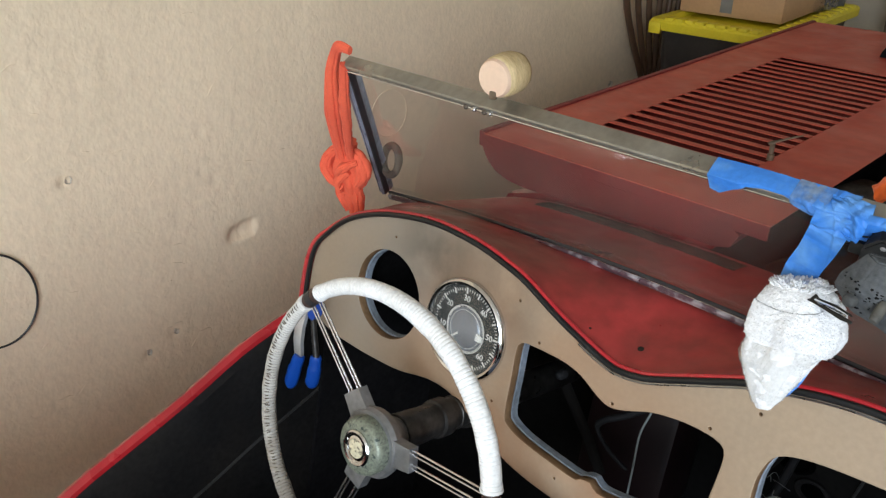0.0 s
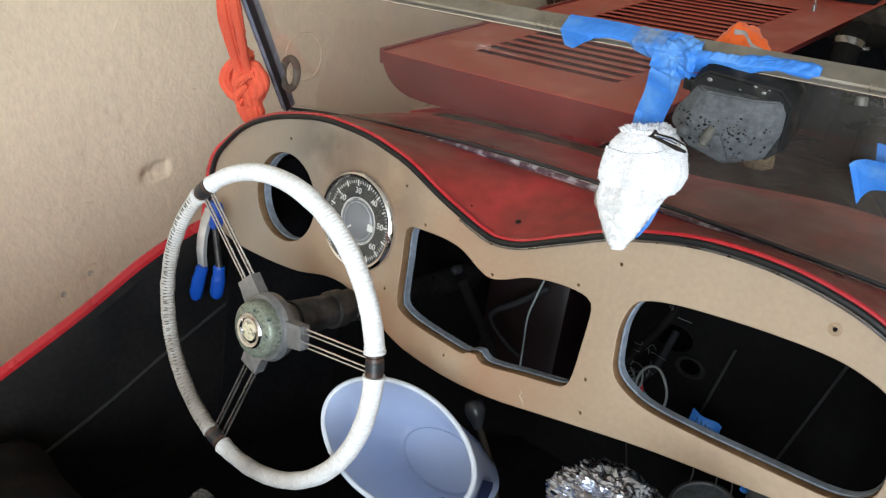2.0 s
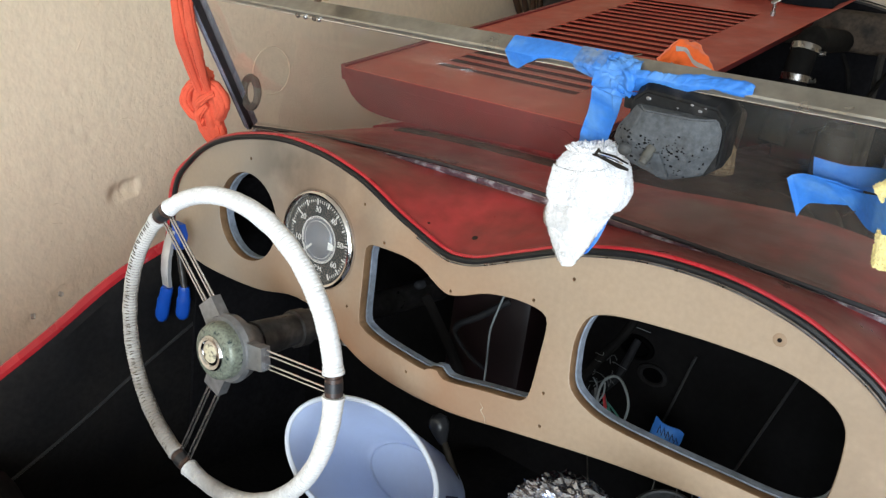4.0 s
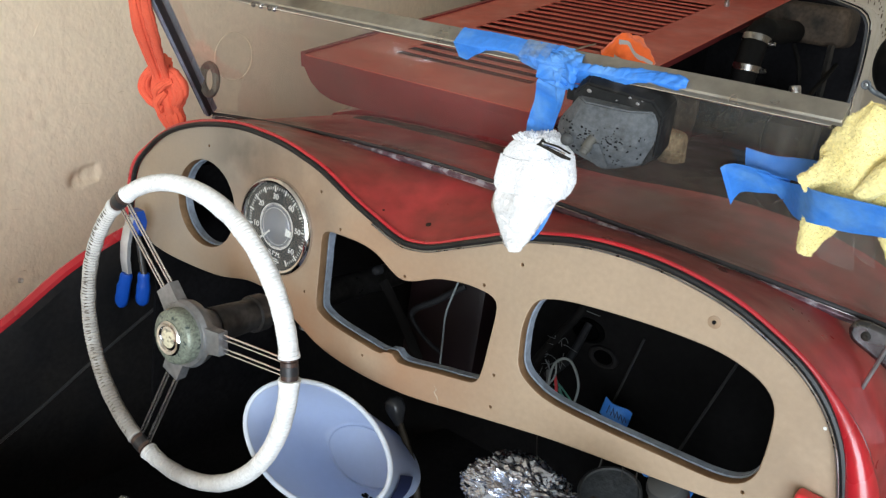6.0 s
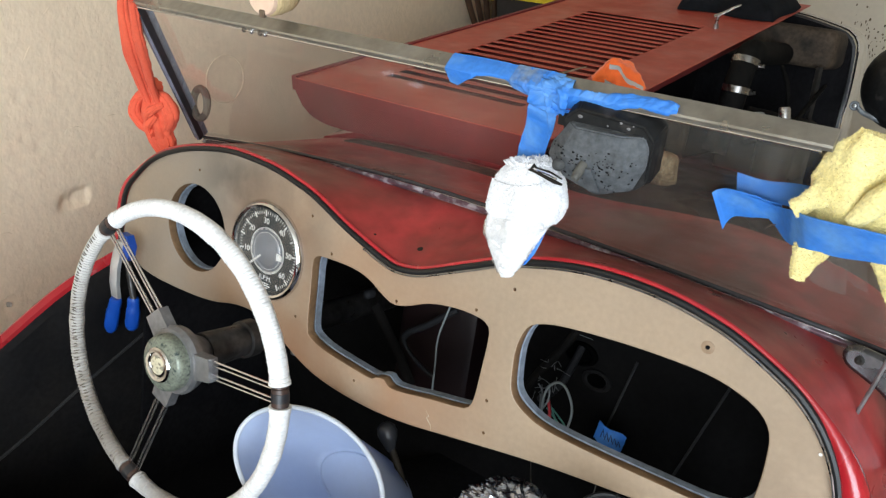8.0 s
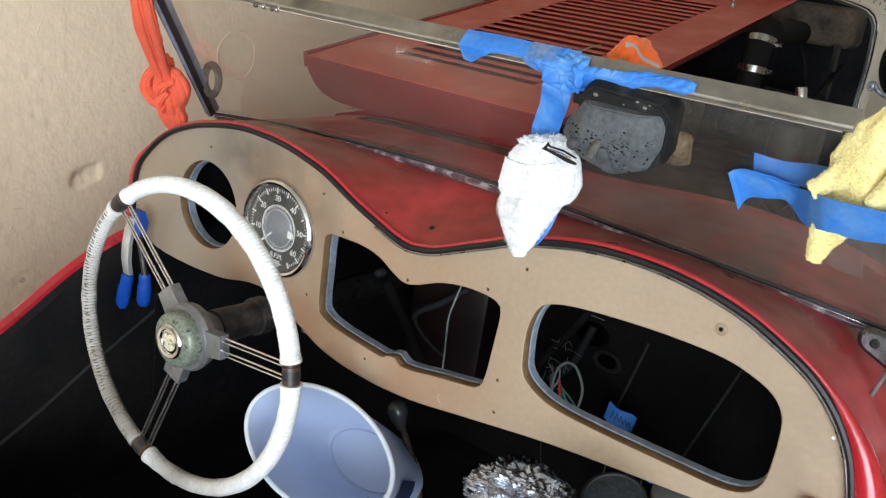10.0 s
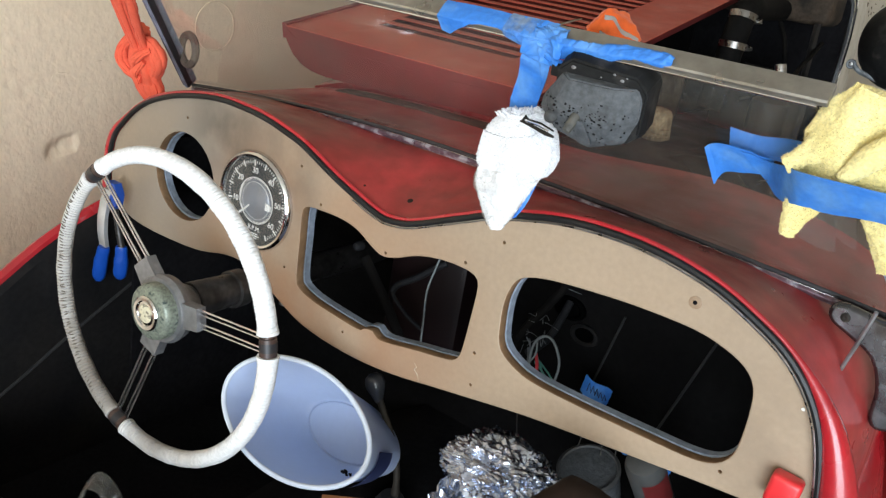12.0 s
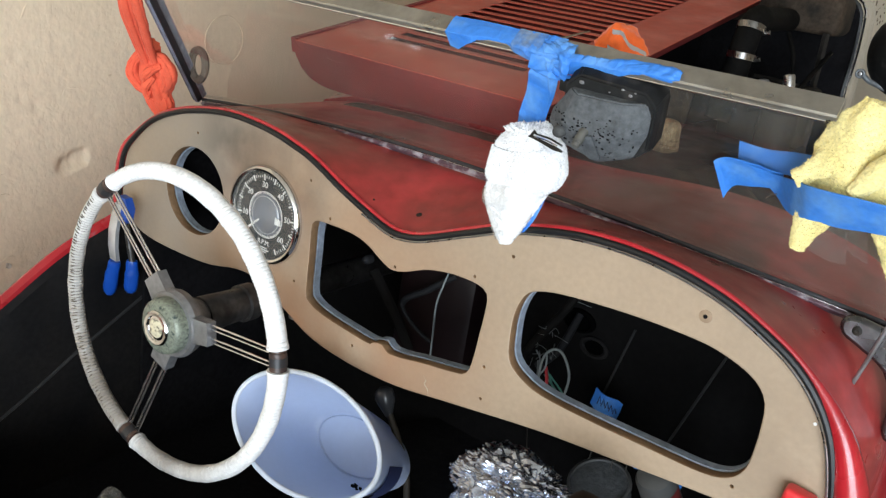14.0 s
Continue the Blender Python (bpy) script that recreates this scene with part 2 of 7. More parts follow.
def stain(mat, centre, radius, color, strength, scale):
    """A ragged-edged blotch mixed into a base colour, for smudges and for painted shade."""
    nt, n = mat.node_tree, mat.node_tree.nodes
    link = nt.links.new
    p = n["Principled BSDF"]
    src = p.inputs["Base Color"].links[0].from_socket
    tc, dist, noi = n.new("ShaderNodeTexCoord"), n.new("ShaderNodeVectorMath"), n.new("ShaderNodeTexNoise")
    dist.operation, dist.inputs[1].default_value = "DISTANCE", centre
    link(tc.outputs["Object"], dist.inputs[0])
    noi.inputs["Scale"].default_value, noi.inputs["Detail"].default_value = scale, 5
    link(tc.outputs["Object"], noi.inputs["Vector"])
    fall, rag, mul, mix = n.new("ShaderNodeMapRange"), n.new("ShaderNodeMapRange"), n.new("ShaderNodeMath"), n.new("ShaderNodeMix")
    for node, vals in ((fall, (radius, radius * 0.15, 0, strength)), (rag, (0.32, 0.56, 0, 1))):
        for i, v in enumerate(vals):
            node.inputs[i + 1].default_value = v
    link(dist.outputs["Value"], fall.inputs[0])
    link(noi.outputs["Fac"], rag.inputs[0])
    mul.operation = "MULTIPLY"
    link(fall.outputs[0], mul.inputs[0])
    link(rag.outputs[0], mul.inputs[1])
    mix.data_type = "RGBA"
    mix.inputs[7].default_value = (*color, 1)
    link(mul.outputs[0], mix.inputs[0])
    link(src, mix.inputs[6])
    link(mix.outputs[2], p.inputs["Base Color"])


stain(DASH, (-0.50, 0, -0.06), 0.26, (0.25, 0.22, 0.185), 0.9, 5)
stain(DASH, (-0.43, 0, 0.0), 0.10, (0.09, 0.078, 0.065), 0.8, 15)
stain(DASH, (-0.33, 0, -0.02), 0.10, (0.11, 0.09, 0.07), 0.6, 17)
stain(DASH, (-0.26, 0, -0.20), 0.30, (0.33, 0.165, 0.085), 0.9, 6)
stain(DASH, (0.30, 0, -0.09), 0.10, (0.22, 0.16, 0.11), 0.45, 22)

# brown smears at left and the dip; shade painted under the screen at right
stain(SCUTTLE, (-0.47, 0.07, 0.03), 0.21, (0.060, 0.022, 0.018), 0.95, 7)
stain(SCUTTLE, (-0.30, 0.16, 0.03), 0.15, (0.085, 0.030, 0.024), 0.8, 9)
stain(SCUTTLE, (0.02, 0.23, 0.04), 0.20, (0.055, 0.026, 0.022), 0.8, 6)
stain(SCUTTLE, (0.21, 0.18, 0.04), 0.20, (0.045, 0.018, 0.016), 0.95, 6)
stain(SCUTTLE, (0.10, 0.07, 0.05), 0.12, (0.090, 0.015, 0.014), 0.8, 11)
stain(SCUTTLE, (-0.155, 0.045, -0.01), 0.030, (0.10, 0.03, 0.022), 0.6, 40)

# dirt on the left of the rim; its lower part is also darkened for shade
stain(STRING, (-0.19, -0.06, 0), 0.24, (0.33, 0.30, 0.26), 0.95, 6)
stain(STRING, (-0.12, -0.14, 0), 0.16, (0.20, 0.17, 0.14), 0.8, 8)
stain(STRING, (-0.16, -0.12, 0), 0.14, (0.30, 0.26, 0.21), 0.75, 90)
stain(STRING, (-0.05, -0.18, 0), 0.23, (0.22, 0.19, 0.16), 1.0, 6)


def translucent(mat, color, share):
    """Lets light through a thin wall."""
    nt, n = mat.node_tree, mat.node_tree.nodes
    t, mix = n.new("ShaderNodeBsdfTranslucent"), n.new("ShaderNodeMixShader")
    t.inputs[0].default_value = (*color, 1)
    mix.inputs[0].default_value = share
    nt.links.new(n["Principled BSDF"].outputs[0], mix.inputs[1])
    nt.links.new(t.outputs[0], mix.inputs[2])
    nt.links.new(mix.outputs[0], n["Material Output"].inputs[0])


translucent(PLASTIC, (0.62, 0.70, 0.86), 0.25)


# ---- building helpers ----
def thing(name, label, category, m=None, group=""):
    ob = tagged(new(name), label, category, group)
    ob.empty_display_size = 0.05
    ob.matrix_world = m if m is not None else Matrix.Identity(4)
    return ob


def mesh_of(name, bm, mats, smooth=40):
    me = bpy.data.meshes.new(name)
    bmesh.ops.recalc_face_normals(bm, faces=bm.faces[:])
    for e in bm.edges:
        if len(e.link_faces) == 2 and e.calc_face_angle(0) > radians(smooth):
            e.smooth = False
    for f in bm.faces:
        f.smooth = True
    bm.to_mesh(me)
    bm.free()
    for m in (mats if isinstance(mats, (list, tuple)) else [mats]):
        me.materials.append(m)
    return me


def part(name, bm, mats, parent=None, label="", m=None, smooth=40):
    ob = new(name, mesh_of(name, bm, mats, smooth))
    if parent is not None:
        ob.parent = parent
    if m is not None:
        ob.matrix_basis = m
    if label:
        ob["label"] = label
    return ob


def box(x0, x1, y0, y1, z0, z1, bevel=0.0, seg=2):
    bm = bmesh.new()
    bmesh.ops.create_cube(bm, size=1)
    for v in bm.verts:
        v.co = Vector((x0 + (v.co.x + 0.5) * (x1 - x0), y0 + (v.co.y + 0.5) * (y1 - y0), z0 + (v.co.z + 0.5) * (z1 - z0)))
    if bevel:
        bmesh.ops.bevel(bm, geom=bm.edges[:], offset=bevel, segments=seg, profile=0.5, affect="EDGES")
    return bm


def spline(pts, n, closed=False):
    """n points spread evenly along a smooth curve through the given ones."""
    P = [Vector(p) for p in pts]
    k, out = len(P), []
    for i in range(k if closed else k - 1):
        a = P[(i - 1) % k] if closed or i else P[0]
        b, c = P[i], P[(i + 1) % k]
        d = P[(i + 2) % k] if closed or i + 2 < k else P[-1]
        for j in range(12):
            t = j / 12
            out.append(0.5 * ((2 * b) + (c - a) * t + (2 * a - 5 * b + 4 * c - d) * t * t + (3 * b - a - 3 * c + d) * t ** 3))
    out.append(P[0].copy() if closed else P[-1])
    acc = [0.0]
    for a, b in zip(out, out[1:]):
        acc.append(acc[-1] + (b - a).length)
    res = []
    m = n if closed else n - 1
    for i in range(n):
        s = acc[-1] * i / m
        j = min(max(1, int(np.searchsorted(acc, s))), len(out) - 1)
        w = (s - acc[j - 1]) / max(1e-9, acc[j] - acc[j - 1])
        res.append(out[j - 1].lerp(out[j], w))
    return res


def skin(rings, closed=True, caps=True, bm=None):
    """A mesh over rings of points, each with the same count."""
    bm = bm or bmesh.new()
    V = [[bm.verts.new(p) for p in r] for r in rings]
    k = len(V[0])
    for a, b in zip(V, V[1:]):
        for i in range(k if closed else k - 1):
            bm.faces.new((a[i], a[(i + 1) % k], b[(i + 1) % k], b[i]))
    if caps and closed:
        bm.faces.new(V[0][::-1])
        bm.faces.new(V[-1])
    return bm


def tube(pts, r, k=8, closed=False, caps=True, bm=None, flat=1.0):
    """A round bar along points; r a number or a list."""
    P = [Vector(p) for p in pts]
    n = len(P)
    rings, side = [], None
    for i, p in enumerate(P):
        d = (P[(i + 1) % n] - P[i - 1]) if closed else (P[min(i + 1, n - 1)] - P[max(i - 1, 0)])
        d.normalize()
        if side is None:
            side = d.orthogonal().normalized()
        side = (side - d * side.dot(d)).normalized()
        up = d.cross(side)
        rr = r[i] if isinstance(r, (list, tuple)) else r
        rings.append([p + rr * (math.cos(2 * math.pi * j / k) * side + flat * math.sin(2 * math.pi * j / k) * up) for j in range(k)])
    if closed:
        rings.append(rings[0])
        bm = skin(rings, True, False, bm)
        bmesh.ops.remove_doubles(bm, verts=bm.verts[:], dist=1e-6)
        return bm
    return skin(rings, True, caps, bm)


def turned(profile, k=32, axis="z"):
    """A body of revolution from (radius, height) pairs, closed at both ends."""
    rings = []
    for r, h in profile:
        ring = []
        for j in range(k):
            a = 2 * math.pi * j / k
            ring.append(Vector((max(r, 1e-5) * math.cos(a), max(r, 1e-5) * math.sin(a), h)))
        rings.append(ring)
    bm = skin(rings)
    bmesh.ops.remove_doubles(bm, verts=bm.verts[:], dist=2e-5)
    return bm


def ruffle(bm, amount, scale, seed=0.0, detail=3):
    bm.normal_update()
    for v in bm.verts:
        q = v.co * scale + Vector((seed, seed * 1.7, -seed))
        v.co += v.normal * amount * noise.fractal(q, 1.0, 2.0, detail)
    return bm


def facing(centre, z_axis, x_hint=(1, 0, 0)):
    """A pose whose z points along z_axis."""
    z = Vector(z_axis).normalized()
    x = Vector(x_hint)
    x = (x - z * x.dot(z)).normalized()
    y = z.cross(x)
    m = Matrix((x, y, z)).transposed().to_4x4()
    m.translation = centre
    return m


def band(pts, width_dir, w, thick=0.0006, crumple=0.0, seed=0, end=None):
    """A strip of tape along points: width_dir a vector or a list of them, w wide, end its width at the far end; a thin sheet with two faces."""
    P = spline(pts, 28)
    rings = []
    for i, p in enumerate(P):
        t = i / (len(P) - 1)
        if isinstance(width_dir, list):
            q = t * (len(width_dir) - 1)
            j = min(int(q), len(width_dir) - 2)
            d = Vector(width_dir[j]).lerp(Vector(width_dir[j + 1]), q - j).normalized()
        else:
            d = Vector(width_dir).normalized()
        along = (P[min(i + 1, len(P) - 1)] - P[max(i - 1, 0)]).normalized()
        nn = along.cross(d).normalized()
        row = []
        for s in range(9):
            u = s / 8 - 0.5
            h = crumple * noise.fractal(Vector((t * 7 + seed, u * 4, seed)), 1, 2, 3)
            row.append(p + d * (u * (w + ((end or w) - w) * t)) + nn * h)
        rings.append([q + nn * thick for q in row] + [q - nn * thick for q in row[::-1]])
    return skin(rings)


def sheet(grid, thick=0.0006, crumple=0.0, seed=0, folds=16, least=-9.0):
    """A thin two-sided sheet over a grid of points, with straight creases across it; crumple a depth or a function of (u, v)."""
    m, k = len(grid), len(grid[0])
    long = sum((a[k // 2] - b[k // 2]).length for a, b in zip(grid, grid[1:]))
    wide = sum((a - b).length for a, b in zip(grid[m // 2], grid[m // 2][1:]))
    rl = random.Random(seed * 7 + 1)
    lines = []
    for _ in range(folds):
        a = rl.gauss(1.2, 0.7)
        lines.append((rl.uniform(0, long), rl.uniform(0, wide), math.cos(a), math.sin(a), rl.uniform(0.002, 0.007), rl.choice((-1, 1)) * rl.uniform(0.4, 1.0)))
    front, back = [], []
    for i, row in enumerate(grid):
        a, b = [], []
        for j, p in enumerate(row):
            du = grid[min(i + 1, m - 1)][j] - grid[max(i - 1, 0)][j]
            dv = row[min(j + 1, k - 1)] - row[max(j - 1, 0)]
            nn = du.cross(dv).normalized()
            u, v = i / (m - 1), j / (k - 1)
            c = crumple(u, v) if callable(crumple) else crumple
            h = 0.35 + 0.5 * noise.fractal(p * 35 + Vector((seed, -seed, seed * 2)), 1, 2, 2)
            for x0, y0, cx, cy, w, amp in lines if c else ():
                h += amp * 0.75 * max(0.0, 1 - abs((u * long - x0) * cy - (v * wide - y0) * cx) / w)
            h = max(h, least)
            a.append(p + nn * (c * h + thick))
            b.append(p + nn * (c * h - thick))
        front.append(a)
        back.append(b)
    return skin([a + b[::-1] for a, b in zip(front, back)])


def between(edge_a, edge_b, n=50, k=16):
    """A grid of points between two smooth edges."""
    A, B = spline(edge_a, n), spline(edge_b, n)
    return [[a.lerp(b, j / (k - 1)) for j in range(k)] for a, b in zip(A, B)]


# ---- the garage ----
LEFT, RIGHT, FAR, BACK, HIGH = -1.153, 4.6, 2.72, -3.5, 2.5
structure = lambda name, bm, mat, label: tagged(part(name, bm, mat, None, label), category=name.split("_")[0], kind="structure")
structure("floor", box(LEFT - 0.2, RIGHT + 0.2, BACK - 0.2, FAR + 0.2, -0.15, 0), CONCRETE, "grey concrete garage floor")
structure("ceiling", box(LEFT - 0.2, RIGHT + 0.2, BACK - 0.2, FAR + 0.2, HIGH, HIGH + 0.12), CEILING, "plain off-white garage ceiling")


def dented_wall():
    """The left wall: a fine grid with shallow dents knocked in it."""
    dents = [(0.214, 0.610, 0.017, 0.013), (0.20, 0.600, 0.012, 0.004), (-0.142, 0.828, 0.010, 0.006), (-0.036, 0.388, 0.009, 0.006), (0.146, 0.778, 0.008, 0.003),
             (0.151, 0.866, 0.009, 0.003), (0.172, 0.752, 0.009, 0.003), (0.034, 0.416, 0.012, 0.005), (0.30, 0.70, 0.007, 0.003), (0.098, 0.54, 0.011, 0.002), (1.674, 0.705, 0.012, 0.006)]
    bm = bmesh.new()
    ys = sorted(set([BACK, -2.5, -1.5] + [round(-1 + 0.02 * i, 3) for i in range(136)] + [round(-0.42 + 0.006 * i, 3) for i in range(150)] + [FAR]))
    zs = sorted(set([0, 0.1, HIGH] + [round(0.15 + 0.02 * i, 3) for i in range(90)] + [round(0.30 + 0.006 * i, 3) for i in range(170)]))
    grid = []
    for y in ys:
        col = []
        for z in zs:
            d = sum(h * math.exp(-((y - a) ** 2 + (z - b) ** 2) / (r * r)) for a, b, r, h in dents)
            d += 0.010 * math.exp(-(((y - 0.243 - 0.15 * (z - 0.61)) / 0.021) ** 6 + ((z - 0.612) / 0.020) ** 6))
            d += 0.0015 * noise.fractal(Vector((y * 3, z * 3, 0)), 1, 2, 3) + 0.0008 * noise.fractal(Vector((y * 30, z * 16, 2)), 1, 2, 3) * (1 + noise.noise(Vector((y * 4, z * 4, 6)))) + 0.001
            col.append(bm.verts.new((LEFT - max(0, d), y, z)))
        grid.append(col)
    for a, b in zip(grid, grid[1:]):
        for i in range(len(zs) - 1):
            bm.faces.new((a[i], b[i], b[i + 1], a[i + 1]))
    edge = [f for f in bmesh.ops.extrude_face_region(bm, geom=bm.faces[:])["geom"] if isinstance(f, bmesh.types.BMVert)]
    for v in edge:
        v.co.x = LEFT - 0.18
    return bm


structure("wall_left", dented_wall(), WALL, "cream textured plaster wall with dents and chips")
structure("wall_far", box(LEFT, RIGHT, FAR, FAR + 0.18, 0, HIGH), FAR_WALL, "cream plaster wall with dark oily splashes")
structure("wall_right", box(RIGHT, RIGHT + 0.18, BACK, FAR, 0, HIGH), WALL, "plain cream plaster wall")
bm = bmesh.new()
for a in ((LEFT, 0.6, 0, HIGH), (4.3, RIGHT, 0, HIGH), (0.6, 4.3, 2.3, HIGH)):
    t = box(a[0], a[1], BACK - 0.18, BACK, a[2], a[3])
    me = bpy.data.meshes.new("tmp")
    t.to_mesh(me)
    bm.from_mesh(me)
    t.free()
structure("wall_back", bm, WALL, "cream wall round the open garage doorway")
structure("ground", box(-80, 80, -80, 80, -0.4, -0.16), ASPHALT, "pale concrete driveway outside the garage")


def chip(y, z, r, seed):
    """A knocked-out patch of plaster on the left wall."""
    bm = bmesh.new()
    square = lambda a: 0.92 * (abs(math.cos(a + 0.3)) ** 5 + abs(math.sin(a + 0.3)) ** 5) ** -0.2
    ring = [Vector((LEFT + 0.0015, y + r * square(a) * (1 + 0.45 * noise.noise(Vector((math.cos(a) * 2 + seed, math.sin(a) * 2, seed)))) * math.cos(a),
                    z + r * 1.15 * square(a) * (1 + 0.45 * noise.noise(Vector((math.cos(a) * 2, math.sin(a) * 2 + seed, 1)))) * math.sin(a))) for a in [i * math.pi / 8 for i in range(16)]]
    inner = [Vector((LEFT - 0.004, y + (p.y - y) * 0.75, z + (p.z - z) * 0.75)) for p in ring]
    skin([ring, inner], True, False, bm)
    bm.verts.ensure_lookup_table()
    bm.faces.new([bm.verts[16 + i] for i in range(16)])
    return bm


for i, (y, z, r) in enumerate([(-0.134, 0.832, 0.007), (-0.033, 0.392, 0.006), (0.036, 0.419, 0.006), (1.674, 0.705, 0.011)]):
    tagged(part("plaster_chip", chip(y, z, r, i * 3.1), PLASTER, None, "chipped patch of bare plaster on the wall"), category="wall damage", kind="structure")
rw = random.Random(21)
for i in range(44):
    y, z, l, a = rw.uniform(-0.38, 0.45), rw.uniform(0.33, 1.25), rw.uniform(0.004, 0.020), rw.uniform(-0.5, 0.9)
    p = [Vector((LEFT - 0.0010, y + l * t * math.cos(a), z + l * t * math.sin(a) + 0.15 * l * math.sin(3 * t))) for t in (-1, -0.4, 0.3, 1)]
    tagged(part("trowel_mark", tube(spline(p, 8), [0.0003, 0.0008, 0.0012, 0.0014, 0.0013, 0.0011, 0.0007, 0.0003], 6), WALL, None, "small ridge in the plaster"), category="wall texture", kind="structure")
tagged(part("plaster_ring", tube([(LEFT, 0.684 + 0.060 * math.cos(a), 0.801 + 0.062 * math.sin(a)) for a in [i * math.pi / 24 for i in range(48)]], 0.0015, 8, True), WALL, None, "round raised patch edge in the plaster"), category="wall patch", kind="structure")

# ---- the car, in its own frame: origin on the dash face, y ahead, z up along the dash ----
CX = -0.167
CAR = Matrix.Translation((-CX, 0, 0.95)) @ Matrix.Rotation(radians(-11), 4, "X")
car = thing("vintage_roadster", "red vintage roadster under restoration with stripped beige dash", "car", CAR)

RIM_LEFT = [(0.012, -0.0215), (0.036, -0.0137), (0.060, -0.0055), (0.084, 0.0040), (0.109, 0.0152), (0.134, 0.0250), (0.160, 0.0315), (0.1855, 0.0370), (0.212, 0.0405), (0.238, 0.0420), (0.265, 0.0426), (0.293, 0.0410),
            (0.321, 0.0368), (0.350, 0.0308), (0.380, 0.0230), (0.411, 0.0118), (0.436, 0.0), (0.462, -0.0168), (0.488, -0.0405), (0.508, -0.063), (0.518, -0.090), (0.522, -0.13), (0.523, -0.17)]
RIM_RIGHT = [(0.010, -0.0265), (0.027, -0.0257), (0.047, -0.0217), (0.0655, -0.0147), (0.087, -0.0053), (0.105, 0.0025), (0.122, 0.0096), (0.138, 0.0168), (0.162, 0.0255), (0.187, 0.0325), (0.218, 0.0400), (0.248, 0.0445), (0.278, 0.0462),
             (0.307, 0.0458), (0.336, 0.0430), (0.364, 0.0378), (0.392, 0.0300), (0.421, 0.0175), (0.450, 0.0022), (0.470, -0.0135), (0.486, -0.0317), (0.499, -0.0534), (0.508, -0.0774), (0.515, -0.103), (0.520, -0.13), (0.522, -0.17)]
C1 = [(0, 0.036), (0.045, 0.036), (0.09, 0.036), (0.135, 0.0355), (0.18, 0.035), (0.225, 0.034), (0.27, 0.032), (0.32, 0.029), (0.37, 0.024),
      (0.42, 0.016), (0.465, 0.004), (0.500, -0.018), (0.525, -0.056), (0.538, -0.10), (0.542, -0.17)]
C2 = [(0, 0.048), (0.045, 0.048), (0.09, 0.047), (0.135, 0.046), (0.18, 0.044), (0.225, 0.042), (0.27, 0.039), (0.315, 0.035), (0.36, 0.028),
      (0.41, 0.016), (0.455, -0.002), (0.492, -0.028), (0.518, -0.065), (0.532, -0.105), (0.538, -0.17)]


# the passenger side stands a little higher
C1_RIGHT = [(0, 0.036), (0.045, 0.036), (0.09, 0.036), (0.135, 0.036), (0.18, 0.036), (0.225, 0.036), (0.288, 0.0345), (0.36, 0.030), (0.42, 0.021), (0.465, 0.007), (0.500, -0.016), (0.525, -0.056), (0.538, -0.10), (0.542, -0.17)]
C2_RIGHT = [(0, 0.048), (0.045, 0.0475), (0.09, 0.0475), (0.139, 0.0505), (0.18, 0.0545), (0.225, 0.0585), (0.288, 0.062), (0.36, 0.058), (0.42, 0.047), (0.465, 0.032), (0.500, 0.005), (0.523, -0.045), (0.535, -0.10), (0.540, -0.17)]


def whole(half, right, y=0.0, n=97):
    pts = [(CX - d, y, z) for d, z in half[:0:-1]] + [(CX + d, y, z) for d, z in right]
    return spline(pts, n)


def offset(curve, d):
    """The curve moved outwards in its xz plane."""
    out = []
    for i, p in enumerate(curve):
        t = (curve[min(i + 1, len(curve) - 1)] - curve[max(i - 1, 0)]).normalized()
        out.append(p + Vector((-t.z, 0, t.x)) * d)
    return out


rim = spline([(CX - d, 0, z) for d, z in RIM_LEFT[::-1]] + [(CX + d, 0, z + 0.0022 * min(1, d / 0.15)) for d, z in RIM_RIGHT], 129)
mid, front = whole(C1, C1_RIGHT, 0.115, 129), whole(C2, C2_RIGHT, 0.30, 129)
start = offset(rim, 0.0060)
rows = [[p + Vector((0, 0.004, -0.012)) * 1.0 for p in offset(rim, 0.0045)], [p.copy() for p in start]]
for k in range(1, 9):
    t = k / 8
    s = t * 0.75 + 0.25 * t * t * (3 - 2 * t)
    rows.append([Vector((a.x + (b.x - a.x) * s, 0.115 * t, a.z + (b.z - a.z) * s)) for a, b in zip(start, mid)])
for k in range(1, 6):
    t = k / 5
    rows.append([a.lerp(b, t) for a, b in zip(mid, front)])
part("scuttle_lining", skin([[Vector((CX + (p.x - CX) * 0.975, p.y * 0.95 + 0.022, p.z - 0.014)) for p in r] for r in rows[1:]], False), BLACK_MATT, car, "black underside of the scuttle")
scuttle = part("scuttle", skin(rows, False), SCUTTLE, car, "red twin-humped scuttle")
# dark strip laid in for the shadow between bonnet and scuttle
strip = [[mid[i].lerp(front[i], t) + Vector((0, 0, h)) for t, h in ((0.765 + 0.02 * noise.noise(Vector((i * 0.3, 0, 0))), 0.0), (0.775, 0.0016), (0.84, 0.0022 + 0.0008 * noise.noise(Vector((i * 0.7, 0, 0)))), (0.93, 0.0016), (0.94 + 0.02 * noise.noise(Vector((i * 0.3, 5, 0))), 0.0))] for i in range(129) if -0.51 < mid[i].x < -0.17]
part("scuttle_felt", skin(strip, False), material("gap_shade_strip", (0.050, 0.040, 0.030), 0.9, spec=0.15, color2=(0.022, 0.018, 0.014), scale=30, grain=0.3), car, "dark strip standing in for shade at the bonnet gap")
flare = [0.0030 + 0.0146 * max(0.0, (abs(p.x - CX) - 0.45) / 0.07) ** 2.2 * (1 if p.z < 0 else 0.3) * (1 if p.x > CX else 0.3) for p in rim]
part("scuttle_lip", tube([offset(rim, 0.0032 + 0.85 * r)[i] for i, r in enumerate(flare)], flare, 10), RED, car, "bright red rounded cowl edge")
